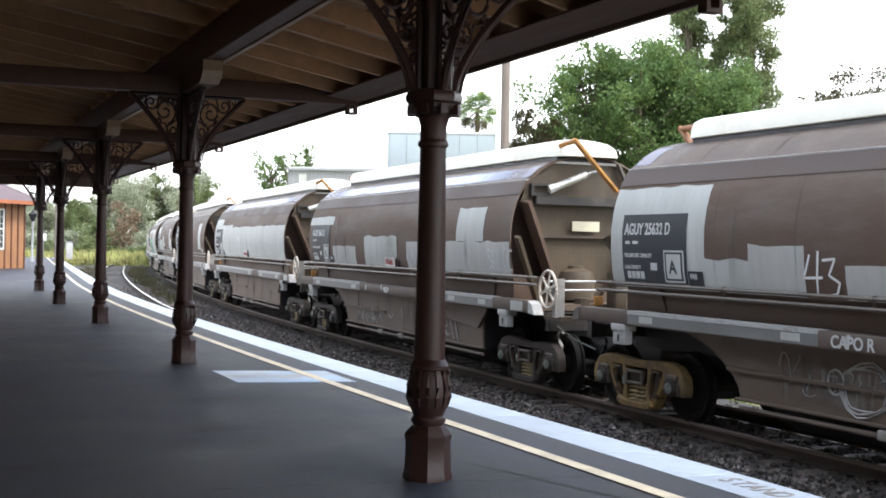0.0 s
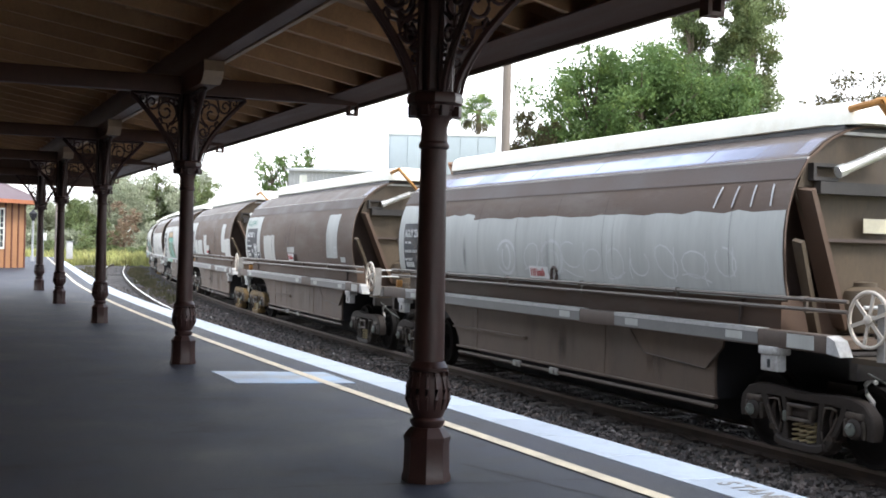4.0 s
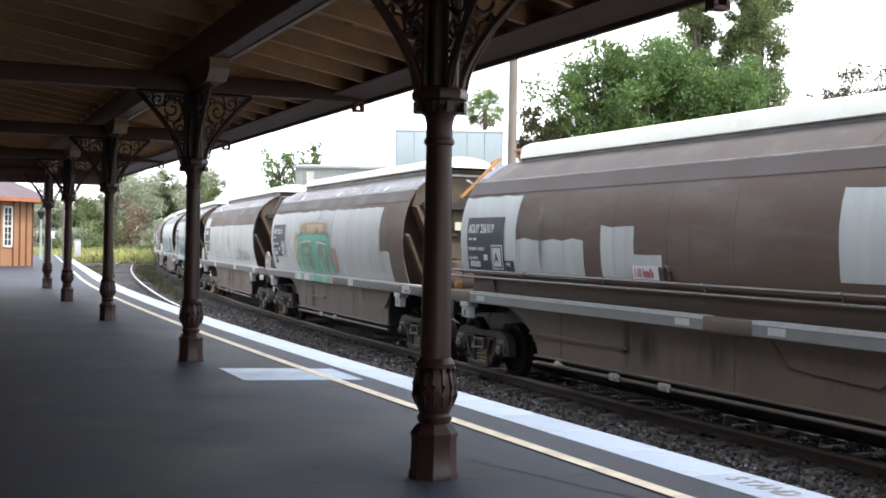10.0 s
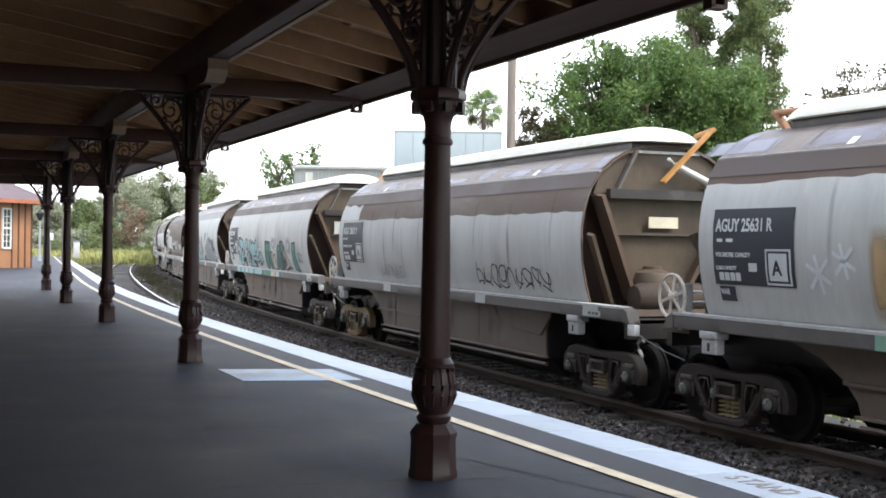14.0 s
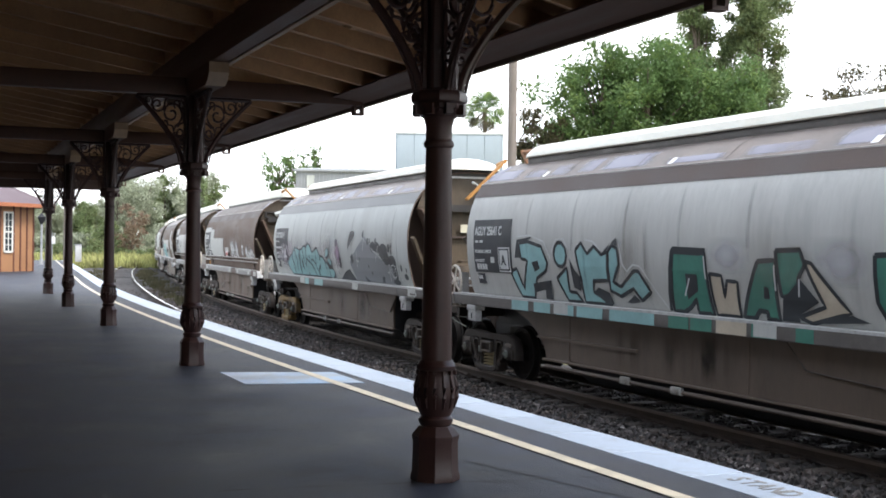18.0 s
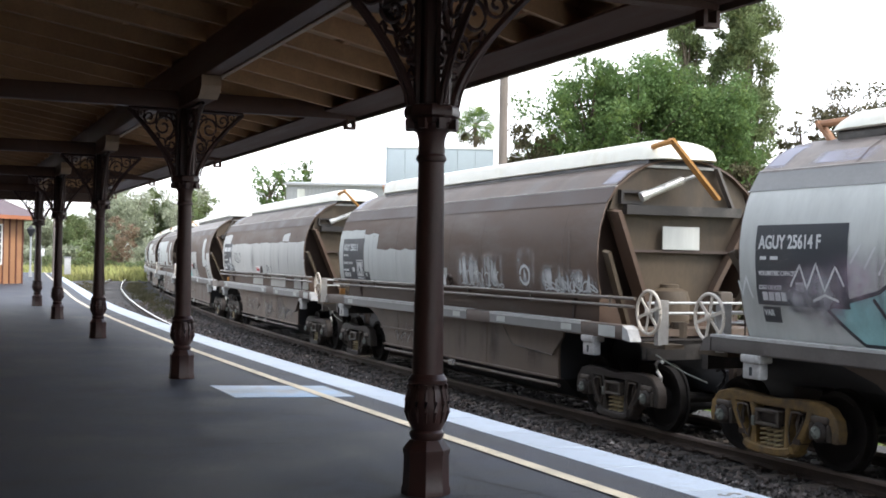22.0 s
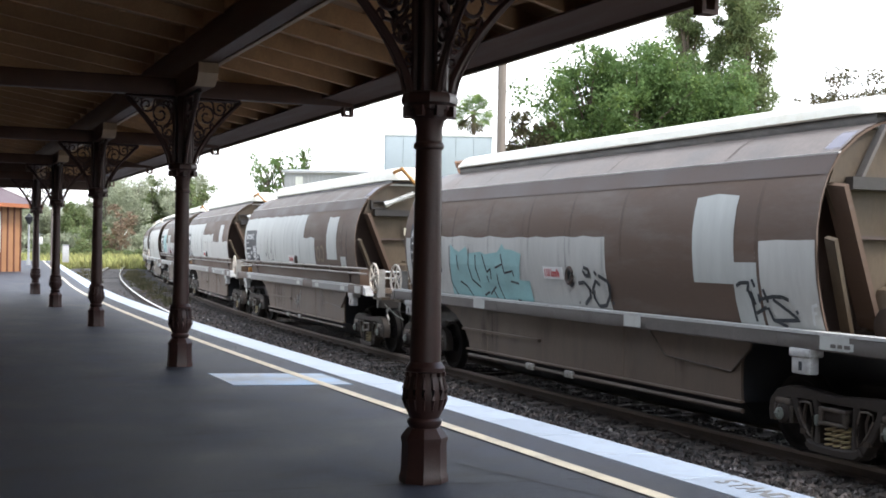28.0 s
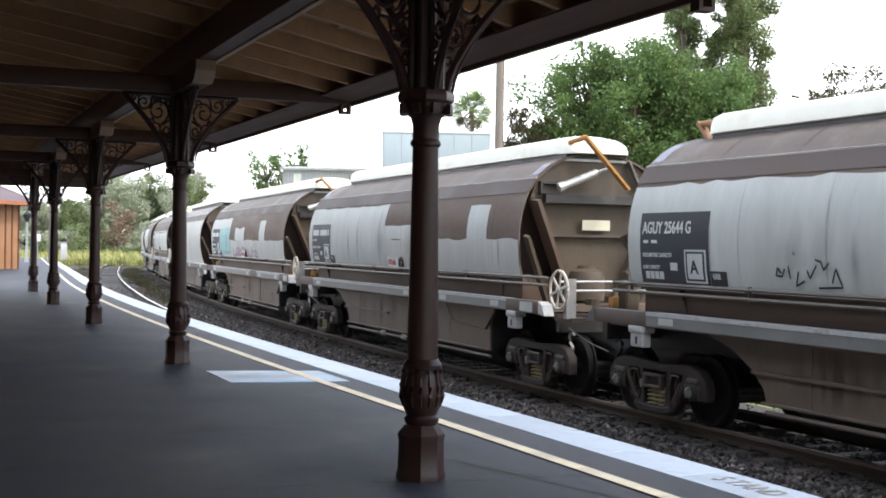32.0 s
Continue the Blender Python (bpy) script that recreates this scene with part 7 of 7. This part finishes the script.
VERGE = mat("verge_grass", (0.17, 0.26, 0.06), 0.8, leafy=0.4, island=0.35, var=0.3, scale=0.3, fine=2, bump=0.0)
POLE = mat("weathered_pole", (0.2, 0.17, 0.15), 0.85, var=0.25, scale=2, fine=20, bump=0.4, stretch=(3, 3, 0.3))


def leaf_cloud(rng, centres, count, size, flat=0.75):
    """Leaves as small bent pairs of triangles round the clump centres (x, y, z, r)."""
    sh = Shape()
    wts = [c[3] ** 2 for c in centres]
    for c in rng.choices(centres, wts, k=count):
        d = Vector((rng.gauss(0, 1), rng.gauss(0, 1), rng.gauss(0, 1))).normalized()
        rad = c[3] * (rng.random() ** 0.45)
        p = Vector(c[:3]) + Vector((d.x * rad, d.y * rad, d.z * rad * flat))
        s = size * rng.uniform(0.6, 1.4)
        q = Euler((rng.uniform(-1.2, 1.2), rng.uniform(-1.2, 1.2), rng.uniform(0, 6.3))).to_matrix()
        vs = [p + q @ Vector(v) for v in ((-s, 0, 0), (0, -s * 0.55, s * 0.12), (s, 0, 0), (0, s * 0.55, s * 0.12))]
        sh.add(vs, [(0, 1, 2), (0, 2, 3)])
    return sh


def tree(name, label, x, y, height, width, leaf, seed, leaves=5000, size=0.16, crown_from=0.25, shape="round", trunks=1, group="", clump=0.13, lean=0.0):
    """height to the top of the crown, width across it. Limbs end in clumps of leaves."""
    rng = random.Random(seed)
    t = thing(name, label, "tree", group, m=pose(x, y, GROUND_Z))
    tr = Shape()
    cl = []
    r0 = (0.009 if shape == "column" else 0.018) * height + 0.05
    for k in range(trunks):
        bx = (k - (trunks - 1) / 2) * width * 0.3
        top = Vector((bx + lean, rng.uniform(-0.3, 0.3), height * 0.88))
        pts = [Vector((bx * 0.7, 0, 0)).lerp(top, f) + Vector((rng.uniform(-1, 1), rng.uniform(-1, 1), 0)) * 0.02 * height * f for f in (0, 0.25, 0.5, 0.75, 1)]
        tr.tube(pts, [r0 * 1.25, r0, r0 * 0.7, r0 * 0.4, r0 * 0.1], 8)
        limbs = 26 if shape != "column" else 40
        for i in range(limbs):
            f = crown_from + (0.98 - crown_from) * (i + rng.random()) / limbs
            o = pts[0].lerp(top, max(0.12, f - 0.12))
            a = rng.uniform(0, 6.28)
            g = (f - crown_from) / (1 - crown_from)
            if shape == "round":
                reach = width / 2 * math.sqrt(max(0.02, 1 - (2 * g - 1) ** 2 * 0.95)) * rng.uniform(0.55, 0.9)
            elif shape == "column":
                reach = width / 2 * rng.uniform(0.35, 0.85) * (1.05 - 0.75 * g * g)
            else:
                reach = width / 2 * rng.uniform(0.45, 0.9) * (0.45 + 0.75 * g) * (1 if g < 0.85 else 0.7)
            tip = Vector((o.x + math.cos(a) * reach, o.y + math.sin(a) * reach, height * (f if shape != "column" else min(0.97, f + 0.04))))
            tr.tube([o, o.lerp(tip, 0.5) + Vector((0, 0, 0.06 * reach)), tip], [r0 * 0.35, r0 * 0.2, r0 * 0.06], 5)
            base = clump * width
            for g2 in (0.5, 0.8, 1.02):
                c = o.lerp(tip, g2)
                for q in range(2):
                    cl.append((c.x + rng.uniform(-0.09, 0.09) * width, c.y + rng.uniform(-0.09, 0.09) * width, min(c.z + rng.uniform(-0.04, 0.04) * height, height - base * 0.4), base * rng.uniform(0.35, 0.9)))
    part("trunk", tr, BARK, t, "grey-brown trunk with limbs")
    part("crown", leaf_cloud(rng, cl, leaves, size), leaf, t, "leafy crown with gaps", smooth=0)
    return t


def at(px, depth):
    """x of a line of sight at that depth, its slant given in parts of 2154."""
    return px / 2154.0 * depth


tree("broadleaf_tree", "large dense green broadleaf tree behind the train", 8.7, 62, 13.0, 8.2, LEAF_A, 3, 50000, 0.1, 0.25, trunks=2, clump=0.16)
tree("broadleaf_tree", "low olive tree beside the telegraph pole", 4.5, 61, 9.6, 4.4, LEAF_O, 4, 16000, 0.1, 0.1, clump=0.17)
tree("broadleaf_tree", "dense green tree beside the poplars", 14.4, 63, 11.8, 7.0, LEAF_A, 5, 46000, 0.1, 0.2, clump=0.17)
tree("broadleaf_tree", "green tree filling the gap in the row", 11.5, 64, 13.8, 8.6, LEAF_A, 17, 46000, 0.1, 0.2, trunks=2, clump=0.17)
tree("poplar_tree", "tall narrow poplar with thin foliage", 20.0, 80, 27.0, 6.2, LEAF_C, 6, 80000, 0.1, 0.12, "column", clump=0.21)
tree("poplar_tree", "tall leaning poplar with gaps in its foliage", 19.3, 82, 24.0, 5.0, LEAF_C, 7, 42000, 0.1, 0.3, "column", clump=0.22, lean=-4.0)
tree("thin_tree", "sparse olive tree behind the railway", 24.0, 70, 13.6, 7.0, LEAF_O, 8, 17000, 0.1, 0.3, "round", clump=0.16)
tree("thin_tree", "sparse olive tree behind the railway", 21.4, 73, 12.0, 3.6, LEAF_O, 9, 2500, 0.12, 0.5, "vase", clump=0.1)
tree("thin_tree", "sparse olive tree behind the railway", 28.0, 71, 13.8, 7.0, LEAF_O, 19, 17000, 0.1, 0.3, "round", clump=0.16)
for i, (px, dd, hh, ww) in enumerate(((560, 58, 7.6, 6.0), (655, 57, 8.6, 6.5), (745, 56, 8.8, 6.0), (840, 55, 8.2, 6.5), (470, 58, 6.6, 5.0), (930, 52, 8.0, 6.5), (380, 58, 5.5, 5.0), (280, 58, 5.0, 5.0))):
    tree("olive_shrub", "dense brown-olive shrub behind the railway", px / 2154 * dd, dd, hh, ww, LEAF_O, 60 + i, 5200, 0.12, 0.02, group="shrubs behind the railway")
tree("small_tree", "small green twin-stemmed tree behind the shed", -20.2, 150, 14.6, 6.5, LEAF_A, 10, 3200, 0.2, 0.45, "vase", trunks=2, clump=0.12)

tree("small_tree", "slim green tree behind the shed roof", -17.0, 152, 15.2, 2.8, LEAF_A, 11, 1100, 0.2, 0.5, "column", clump=0.2)

# palm
palm = thing("palm_tree", "fan palm with a thin trunk", "tree", m=pose(4.2, 160, GROUND_Z))
part("trunk", Shape().tube([(0, 0, 0), (0.1, 0, 10), (0, 0, 21.0)], [0.4, 0.32, 0.3], 8), BARK, palm)
rng = random.Random(21)
for i in range(44):
    f = Shape()
    a, el = rng.uniform(0, 6.28), rng.uniform(-1.35, 1.35)
    m = Matrix.Translation((0, 0, 20.6)) @ Euler((rng.uniform(-0.6, 0.6), -el, a)).to_matrix().to_4x4() @ Matrix.Diagonal((2.0, 1.9, 2.0, 1))
    f.tube([(0.1, 0, 0), (0.75, 0, 0.02)], 0.025, 4)
    for k in range(-5, 6):
        b, r = k * 0.23, 1.05 - 0.035 * abs(k) + rng.uniform(-0.1, 0.1)
        f.add([(0.7, 0, 0), (0.7 + 0.6 * r * math.cos(b - 0.085), 0.6 * r * math.sin(b - 0.085), 0.03), (0.7 + r * math.cos(b), r * math.sin(b), -0.22), (0.7 + 0.6 * r * math.cos(b + 0.085), 0.6 * r * math.sin(b + 0.085), 0.03)], [(0, 1, 2, 3)])
    link("frond", f.mesh("frond", 0), LEAF_O if el < -0.6 else LEAF_A, palm, "", m)

pole = thing("telegraph_pole", "weathered grey timber telegraph pole", "pole", m=pose(2.85, 58, GROUND_Z))
part("shaft", Shape().lathe([(0.25, 0), (0.22, 6), (0.2, 13)], 12), POLE, pole)

SILO_W = mat("silo_cladding", (0.3, 0.35, 0.38), 0.5, var=0.06, scale=0.3, fine=5, bump=0.03, rand=0.05)
SHEDM = mat("shed_iron", (0.3, 0.31, 0.32), 0.6, 0.1, var=0.15, scale=0.4, fine=5, bump=0.05, rand=0.06)
silo = thing("storage_building", "tall pale blue-grey clad storage building", "building", m=pose(-0.36, 140, GROUND_Z + 0.55))
part("wall", Shape().box(-6.2, 6.2, 0, 9, 0, 15.2), SILO_W, silo)
cp_me = Shape().box(-0.98, 0.98, -0.05, 0.0, 0.2, 7.4, bev=0.02).mesh("cladding_panel")
for i in range(6):
    for j in range(2):
        link("cladding_panel", cp_me, SILO_W, silo, "", pose(-5.05 + 2.02 * i, 0, 7.55 * j))
part("parapet", Shape().box(-6.3, 6.3, -0.08, 9.05, 15.15, 15.35), WHITE, silo)
shed = thing("iron_shed", "low grey corrugated-iron shed with a box on its roof end", "building", m=pose(-12.0, 130, GROUND_Z + 0.7))
part("wall", Shape().box(-4.7, 7.0, 0, 8, 0, 10.0), SHEDM, shed)
part("roof", Shape().rings([[(-5.0, -0.3, 9.9), (7.2, -0.3, 9.9), (7.2, 8.3, 10.6), (-5.0, 8.3, 10.6)], [(-5.0, -0.3, 10.1), (7.2, -0.3, 10.1), (7.2, 8.3, 10.8), (-5.0, 8.3, 10.8)]]), SHEDM, shed)
part("door", Shape().box(-3.5, -2.7, -0.12, 0.0, 0, 9.5), PALE, shed, "pale vertical panel")
rb = Shape().box(-0.05, 0.05, -0.08, 0.0, 0, 9.9).mesh("wall_rib")
for i in range(30):
    link("wall_rib", rb, SHEDM, shed, "", pose(-4.5 + 0.39 * i, 0, 0))

# far woods and the grass field beyond the curve
fw = random.Random(31)
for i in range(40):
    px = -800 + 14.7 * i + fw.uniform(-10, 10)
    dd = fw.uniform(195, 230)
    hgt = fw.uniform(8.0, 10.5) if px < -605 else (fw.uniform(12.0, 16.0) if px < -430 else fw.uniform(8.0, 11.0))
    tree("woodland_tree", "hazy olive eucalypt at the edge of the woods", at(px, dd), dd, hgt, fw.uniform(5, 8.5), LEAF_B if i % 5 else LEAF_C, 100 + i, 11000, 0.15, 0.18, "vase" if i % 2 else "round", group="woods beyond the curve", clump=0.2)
for i in range(16):
    px = -800 + 37 * i + fw.uniform(-10, 10)
    dd = fw.uniform(182, 194)
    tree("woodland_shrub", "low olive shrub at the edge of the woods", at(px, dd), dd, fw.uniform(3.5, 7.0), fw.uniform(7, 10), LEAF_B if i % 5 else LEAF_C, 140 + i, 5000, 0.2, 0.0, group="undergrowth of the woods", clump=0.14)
tree("russet_shrub", "rust-red shrub before the woods", at(-565, 178), 178, 8.5, 6.0, LEAF_R, 77, 1800, 0.22, 0.05)
sc = Shape()
for i in range(1500):
    px, dd = fw.uniform(-800, -455), fw.uniform(122, 181)
    cx, cy, big = at(px, dd), dd, fw.uniform(0.5, 1.0) * (1.25 if fw.random() < 0.25 else 0.85)
    for q in range(26):
        a, rr = fw.uniform(0, 6.28), fw.uniform(0, 0.45)
        x, y, hh = cx + rr * math.cos(a), cy + rr * math.sin(a), big * fw.uniform(0.7, 1.45)
        wd, b = fw.uniform(0.04, 0.1), fw.uniform(0, 3.14)
        dx, dy = math.cos(b) * wd, math.sin(b) * wd
        ln = fw.uniform(0.1, 0.55) * hh
        sc.add([(x - dx, y - dy, GROUND_Z), (x + dx, y + dy, GROUND_Z), (x + dx + 0.5 * ln * math.cos(a), y + dy + 0.5 * ln * math.sin(a), GROUND_Z + hh * 0.7), (x + ln * math.cos(a), y + ln * math.sin(a), GROUND_Z + hh)], [(0, 1, 2), (0, 2, 3)])
tv = Shape()
for i in range(900):                   # grass on the far side of the ballast
    c = on_curve(fw.uniform(-8, 40), fw.uniform(8.9, 13.0), GROUND_Z)
    for q in range(12):
        a, hh = fw.uniform(0, 6.28), fw.uniform(0.2, 0.75)
        x, y = c.x + fw.uniform(-0.3, 0.3), c.y + fw.uniform(-0.3, 0.3)
        tv.add([(x - 0.03, y, c.z - 0.02), (x + 0.03, y, c.z - 0.02), (x + 0.2 * math.cos(a), y + 0.2 * math.sin(a), c.z + hh)], [(0, 1, 2)])
solid("trackside_grass", tv, VERGE, "bright green grass beyond the train", "grass", kind="stuff", smooth=0)
tw = Shape()
for i in range(420):                   # weeds on the ballast between and beside the tracks
    s_, o_ = fw.uniform(38, 105), fw.choice((fw.gauss(3.7, 0.35), fw.gauss(-0.2, 0.5) if fw.random() < 0.5 else 7.8))
    if o_ < 1 and s_ < 52:
        continue
    c = on_curve(s_, o_, RAIL - 0.2)
    for q in range(10):
        a, hh = fw.uniform(0, 6.28), fw.uniform(0.08, 0.32)
        x, y = c.x + fw.uniform(-0.2, 0.2), c.y + fw.uniform(-0.2, 0.2)
        tw.add([(x - 0.03, y, c.z - 0.02), (x + 0.03, y, c.z - 0.02), (x + 0.12 * math.cos(a), y + 0.12 * math.sin(a), c.z + hh)], [(0, 1, 2)])
solid("track_weeds", tw, LEAF_O, "sparse dull weeds on the ballast", "weeds", kind="stuff", smooth=0)
solid("tall_grass", sc, GRASSM, "tall yellow-green grass beyond the curve", "grass", kind="stuff", smooth=0)

bank_soil = mat("bank_soil", (0.5, 0.45, 0.36), 0.95, var=0.2, scale=0.2, fine=1.5, bump=0.4)
bk = Shape().rings([[(at(px, dd), dd, GROUND_Z + z) for dd, z in ((181.5, -0.05), (182.5, 0.75 + 0.2 * math.sin(px * 0.05)), (184.5, 0.9), (186, -0.05))] for px in range(-700, -440, 10)])
solid("earth_bank", bk, bank_soil, "low bank of pale bare earth before the woods", "bank", kind="structure")
for px, dd, hh, ww in ((-640, 172, 2.4, 4.5), (-598, 176, 3.0, 4.0), (-555, 170, 1.8, 4.0), (-520, 168, 2.0, 5.0), (-500, 174, 3.2, 5.5), (-475, 166, 2.2, 5.0), (-700, 170, 2.6, 5.0)):
    tree("low_bush", "soft yellow-green bush in the grass", at(px, dd), dd, hh, ww, LEAF_C, 170 + int(dd), 2600, 0.14, 0.0, group="bushes in the grass field")

# small platform building past the awning
BOARDP = mat("building_salmon", (0.36, 0.185, 0.09), 0.65, var=0.12, scale=1, fine=30, bump=0.15, rand=0.08)
BATTEN = mat("building_batten", (0.13, 0.045, 0.03), 0.6, var=0.15, scale=1, fine=30, bump=0.15)
TILE = mat("roof_red_grey", (0.12, 0.082, 0.092), 0.5, var=0.15, scale=0.5, fine=20, bump=0.1)
SASH = mat("sash_white", (0.7, 0.7, 0.64), 0.5, var=0.06, scale=2, fine=30, bump=0.05)
FASC_O = mat("fascia_orange", (0.36, 0.13, 0.06), 0.6, var=0.15, scale=2, fine=30, bump=0.1)
GLASS = mat("window_glass", (0.04, 0.05, 0.055), 0.08, var=0.1, scale=1, fine=10, bump=0.0)
hut = thing("platform_building", "timber platform building in salmon boards with brown battens", "building", m=pose(-20.0, 58.2, 0, 0, 0, 70))
# local x runs along the front wall towards the far corner; y is inward
hut.matrix_world = Matrix.Translation((-20.0, 58.2, 0)) @ Matrix.Rotation(radians(68), 4, "Z")
part("wall", Shape().box(-9.0, 0.0, 0.0, 5.0, 0.0, 3.2), BOARDP, hut, "salmon-painted boarding")
bt = Shape().box(-0.04, 0.04, -0.035, 0.0, 0.0, 3.2).mesh("batten")
for i in range(20):
    if i not in (4, 10):
        link("batten", bt, BATTEN, hut, "", pose(-0.05 - 0.44 * i, 0, 0))
for wx in (-1.75, -4.6):
    wv = part("window", Shape().box(wx - 0.24, wx + 0.24, -0.03, 0.02, 0.95, 2.75), GLASS, hut, "tall sash window")
    part("window_frame", Shape().box(wx - 0.3, wx - 0.22, -0.06, 0, 0.9, 2.8).box(wx + 0.22, wx + 0.3, -0.06, 0, 0.9, 2.8).box(wx - 0.22, wx + 0.22, -0.06, 0, 2.72, 2.8).box(wx - 0.22, wx + 0.22, -0.07, 0, 0.88, 0.98).box(wx - 0.22, wx + 0.22, -0.055, 0, 1.82, 1.9).box(wx - 0.02, wx + 0.02, -0.05, 0, 0.98, 2.72), SASH, wv, "white sash frame")
for wx in (-1.75, -4.6):
    for zz in (1.25, 1.55, 2.1, 2.4):
        part("glazing_bar", Shape().box(wx - 0.22, wx + 0.22, -0.05, -0.025, zz - 0.015, zz + 0.015), SASH, hut)
    part("glazing_bar", Shape().box(wx - 0.015, wx + 0.015, -0.052, -0.026, 0.98, 2.72), SASH, hut)
rf = Shape().rings([[(-9.6, -0.7, 3.1), (0.6, -0.7, 3.1), (0.6, 5.7, 3.1), (-9.6, 5.7, 3.1)], [(-9.6, -0.7, 3.2), (0.6, -0.7, 3.2), (0.6, 5.7, 3.2), (-9.6, 5.7, 3.2)], [(-7.0, 2.4, 4.9), (-2.0, 2.4, 4.9), (-2.0, 2.6, 4.9), (-7.0, 2.6, 4.9)]])
part("roof", rf, TILE, hut, "dull mauve-grey hipped roof")
part("fascia", Shape().box(-9.62, 0.62, -0.74, -0.7, 3.02, 3.2).box(0.6, 0.64, -0.7, 5.7, 3.02, 3.2), FASC_O, hut, "orange-brown fascia board")
for ya, yb in ((-0.7, 2.4), (5.7, 2.6)):
    part("hip_cap", Shape().tube([(0.6, ya, 3.22), (-2.0, yb, 4.92)], 0.07, 6), WHITE, hut, "white hip capping")
part("ridge_cap", Shape().tube([(-2.0, 2.5, 4.93), (-7.0, 2.5, 4.93)], 0.07, 6), WHITE, hut)

# posts and signs at the far end of the platform
lamp = thing("platform_lamp", "old pale grey platform lamp post with a dark lantern", "lamp post", m=pose(-25.3, 75, 0))
part("post", Shape().lathe([(0.14, 0), (0.12, 0.3), (0.07, 0.4), (0.06, 2.5)], 10), SHEDM, lamp)
part("lantern", Shape().lathe([(0.08, 2.5), (0.2, 2.75), (0.26, 2.95), (0.1, 3.1), (0.03, 3.2)], 10), BLACK, lamp, "dark lantern")
sgn = thing("white_sign", "small square white sign on a thin post", "sign", m=pose(-23.0, 70, 0))
part("post", Shape().lathe([(0.035, 0), (0.035, 1.9)], 8), ROOF, sgn)
part("board", Shape().box(-0.2, 0.2, -0.06, -0.035, 1.3, 1.72, bev=0.01), WHITE, sgn)
tall = thing("signal_post", "tall thin pale signal post beyond the platform", "post", m=pose(-22.6, 71, 0))
part("mast", Shape().lathe([(0.08, 0), (0.06, 4.2)], 8), POLE, tall)
cab = thing("track_cabinet", "white trackside cabinet at the platform end", "cabinet", m=pose(-27.0, 88, 0, 0, 0, 15))
part("body", Shape().box(-0.22, 0.22, -0.2, 0.2, 0, 1.2, bev=0.03), BRKT, cab)
part("cap", Shape().box(-0.26, 0.26, -0.24, 0.24, 1.2, 1.28, bev=0.02), ROOF, cab)

# ---- motion ----
PITCH, C_S = 15.5184, (3.5224, 5.51938, 0.06355, 0.39974, -1.15351, 0.80423)
SHIFT = (0.28, 0.32, -0.01, 0.05, -0.07, -0.07, -0.29, -0.33, -0.36, -0.28, -0.14, 0.12, 0.28, 0.38)


def lead(t):
    c = C_S
    return c[0] - c[1] * t - c[2] * t * t / 10 - c[3] * t ** 3 / 1e3 - c[4] * t ** 4 / 1e5 - c[5] * t ** 5 / 1e7


def wagon_pose(k, t):
    s = lead(t) + PITCH * k + (SHIFT[k] if k < len(SHIFT) else 0.0) - 6.03
    a, b = on_curve(s - 6.05, LINE_O, RAIL), on_curve(s + 6.05, LINE_O, RAIL)
    d = (b - a).normalized()
    c = (a + b) / 2
    return Matrix.Translation(c) @ Matrix.Rotation(math.atan2(d.y, d.x), 4, "Z")


def motions():
    steps = [0.5 * i for i in range(65)]
    for k, w in enumerate(TRAIN):
        walk(w, [(t, wagon_pose(k, t)) for t in steps])
    fine = [0.1 * i for i in range(321)]
    spin_rows = [(t, Matrix.Rotation(-(lead(0) - lead(t)) * 0.985 / 0.46, 4, "Y")) for t in fine]
    for ws, sx in WHEELSETS:
        off = Matrix.Translation((sx, 0, 0.46))
        walk(ws, [(t, off @ m) for t, m in spin_rows])


motions()
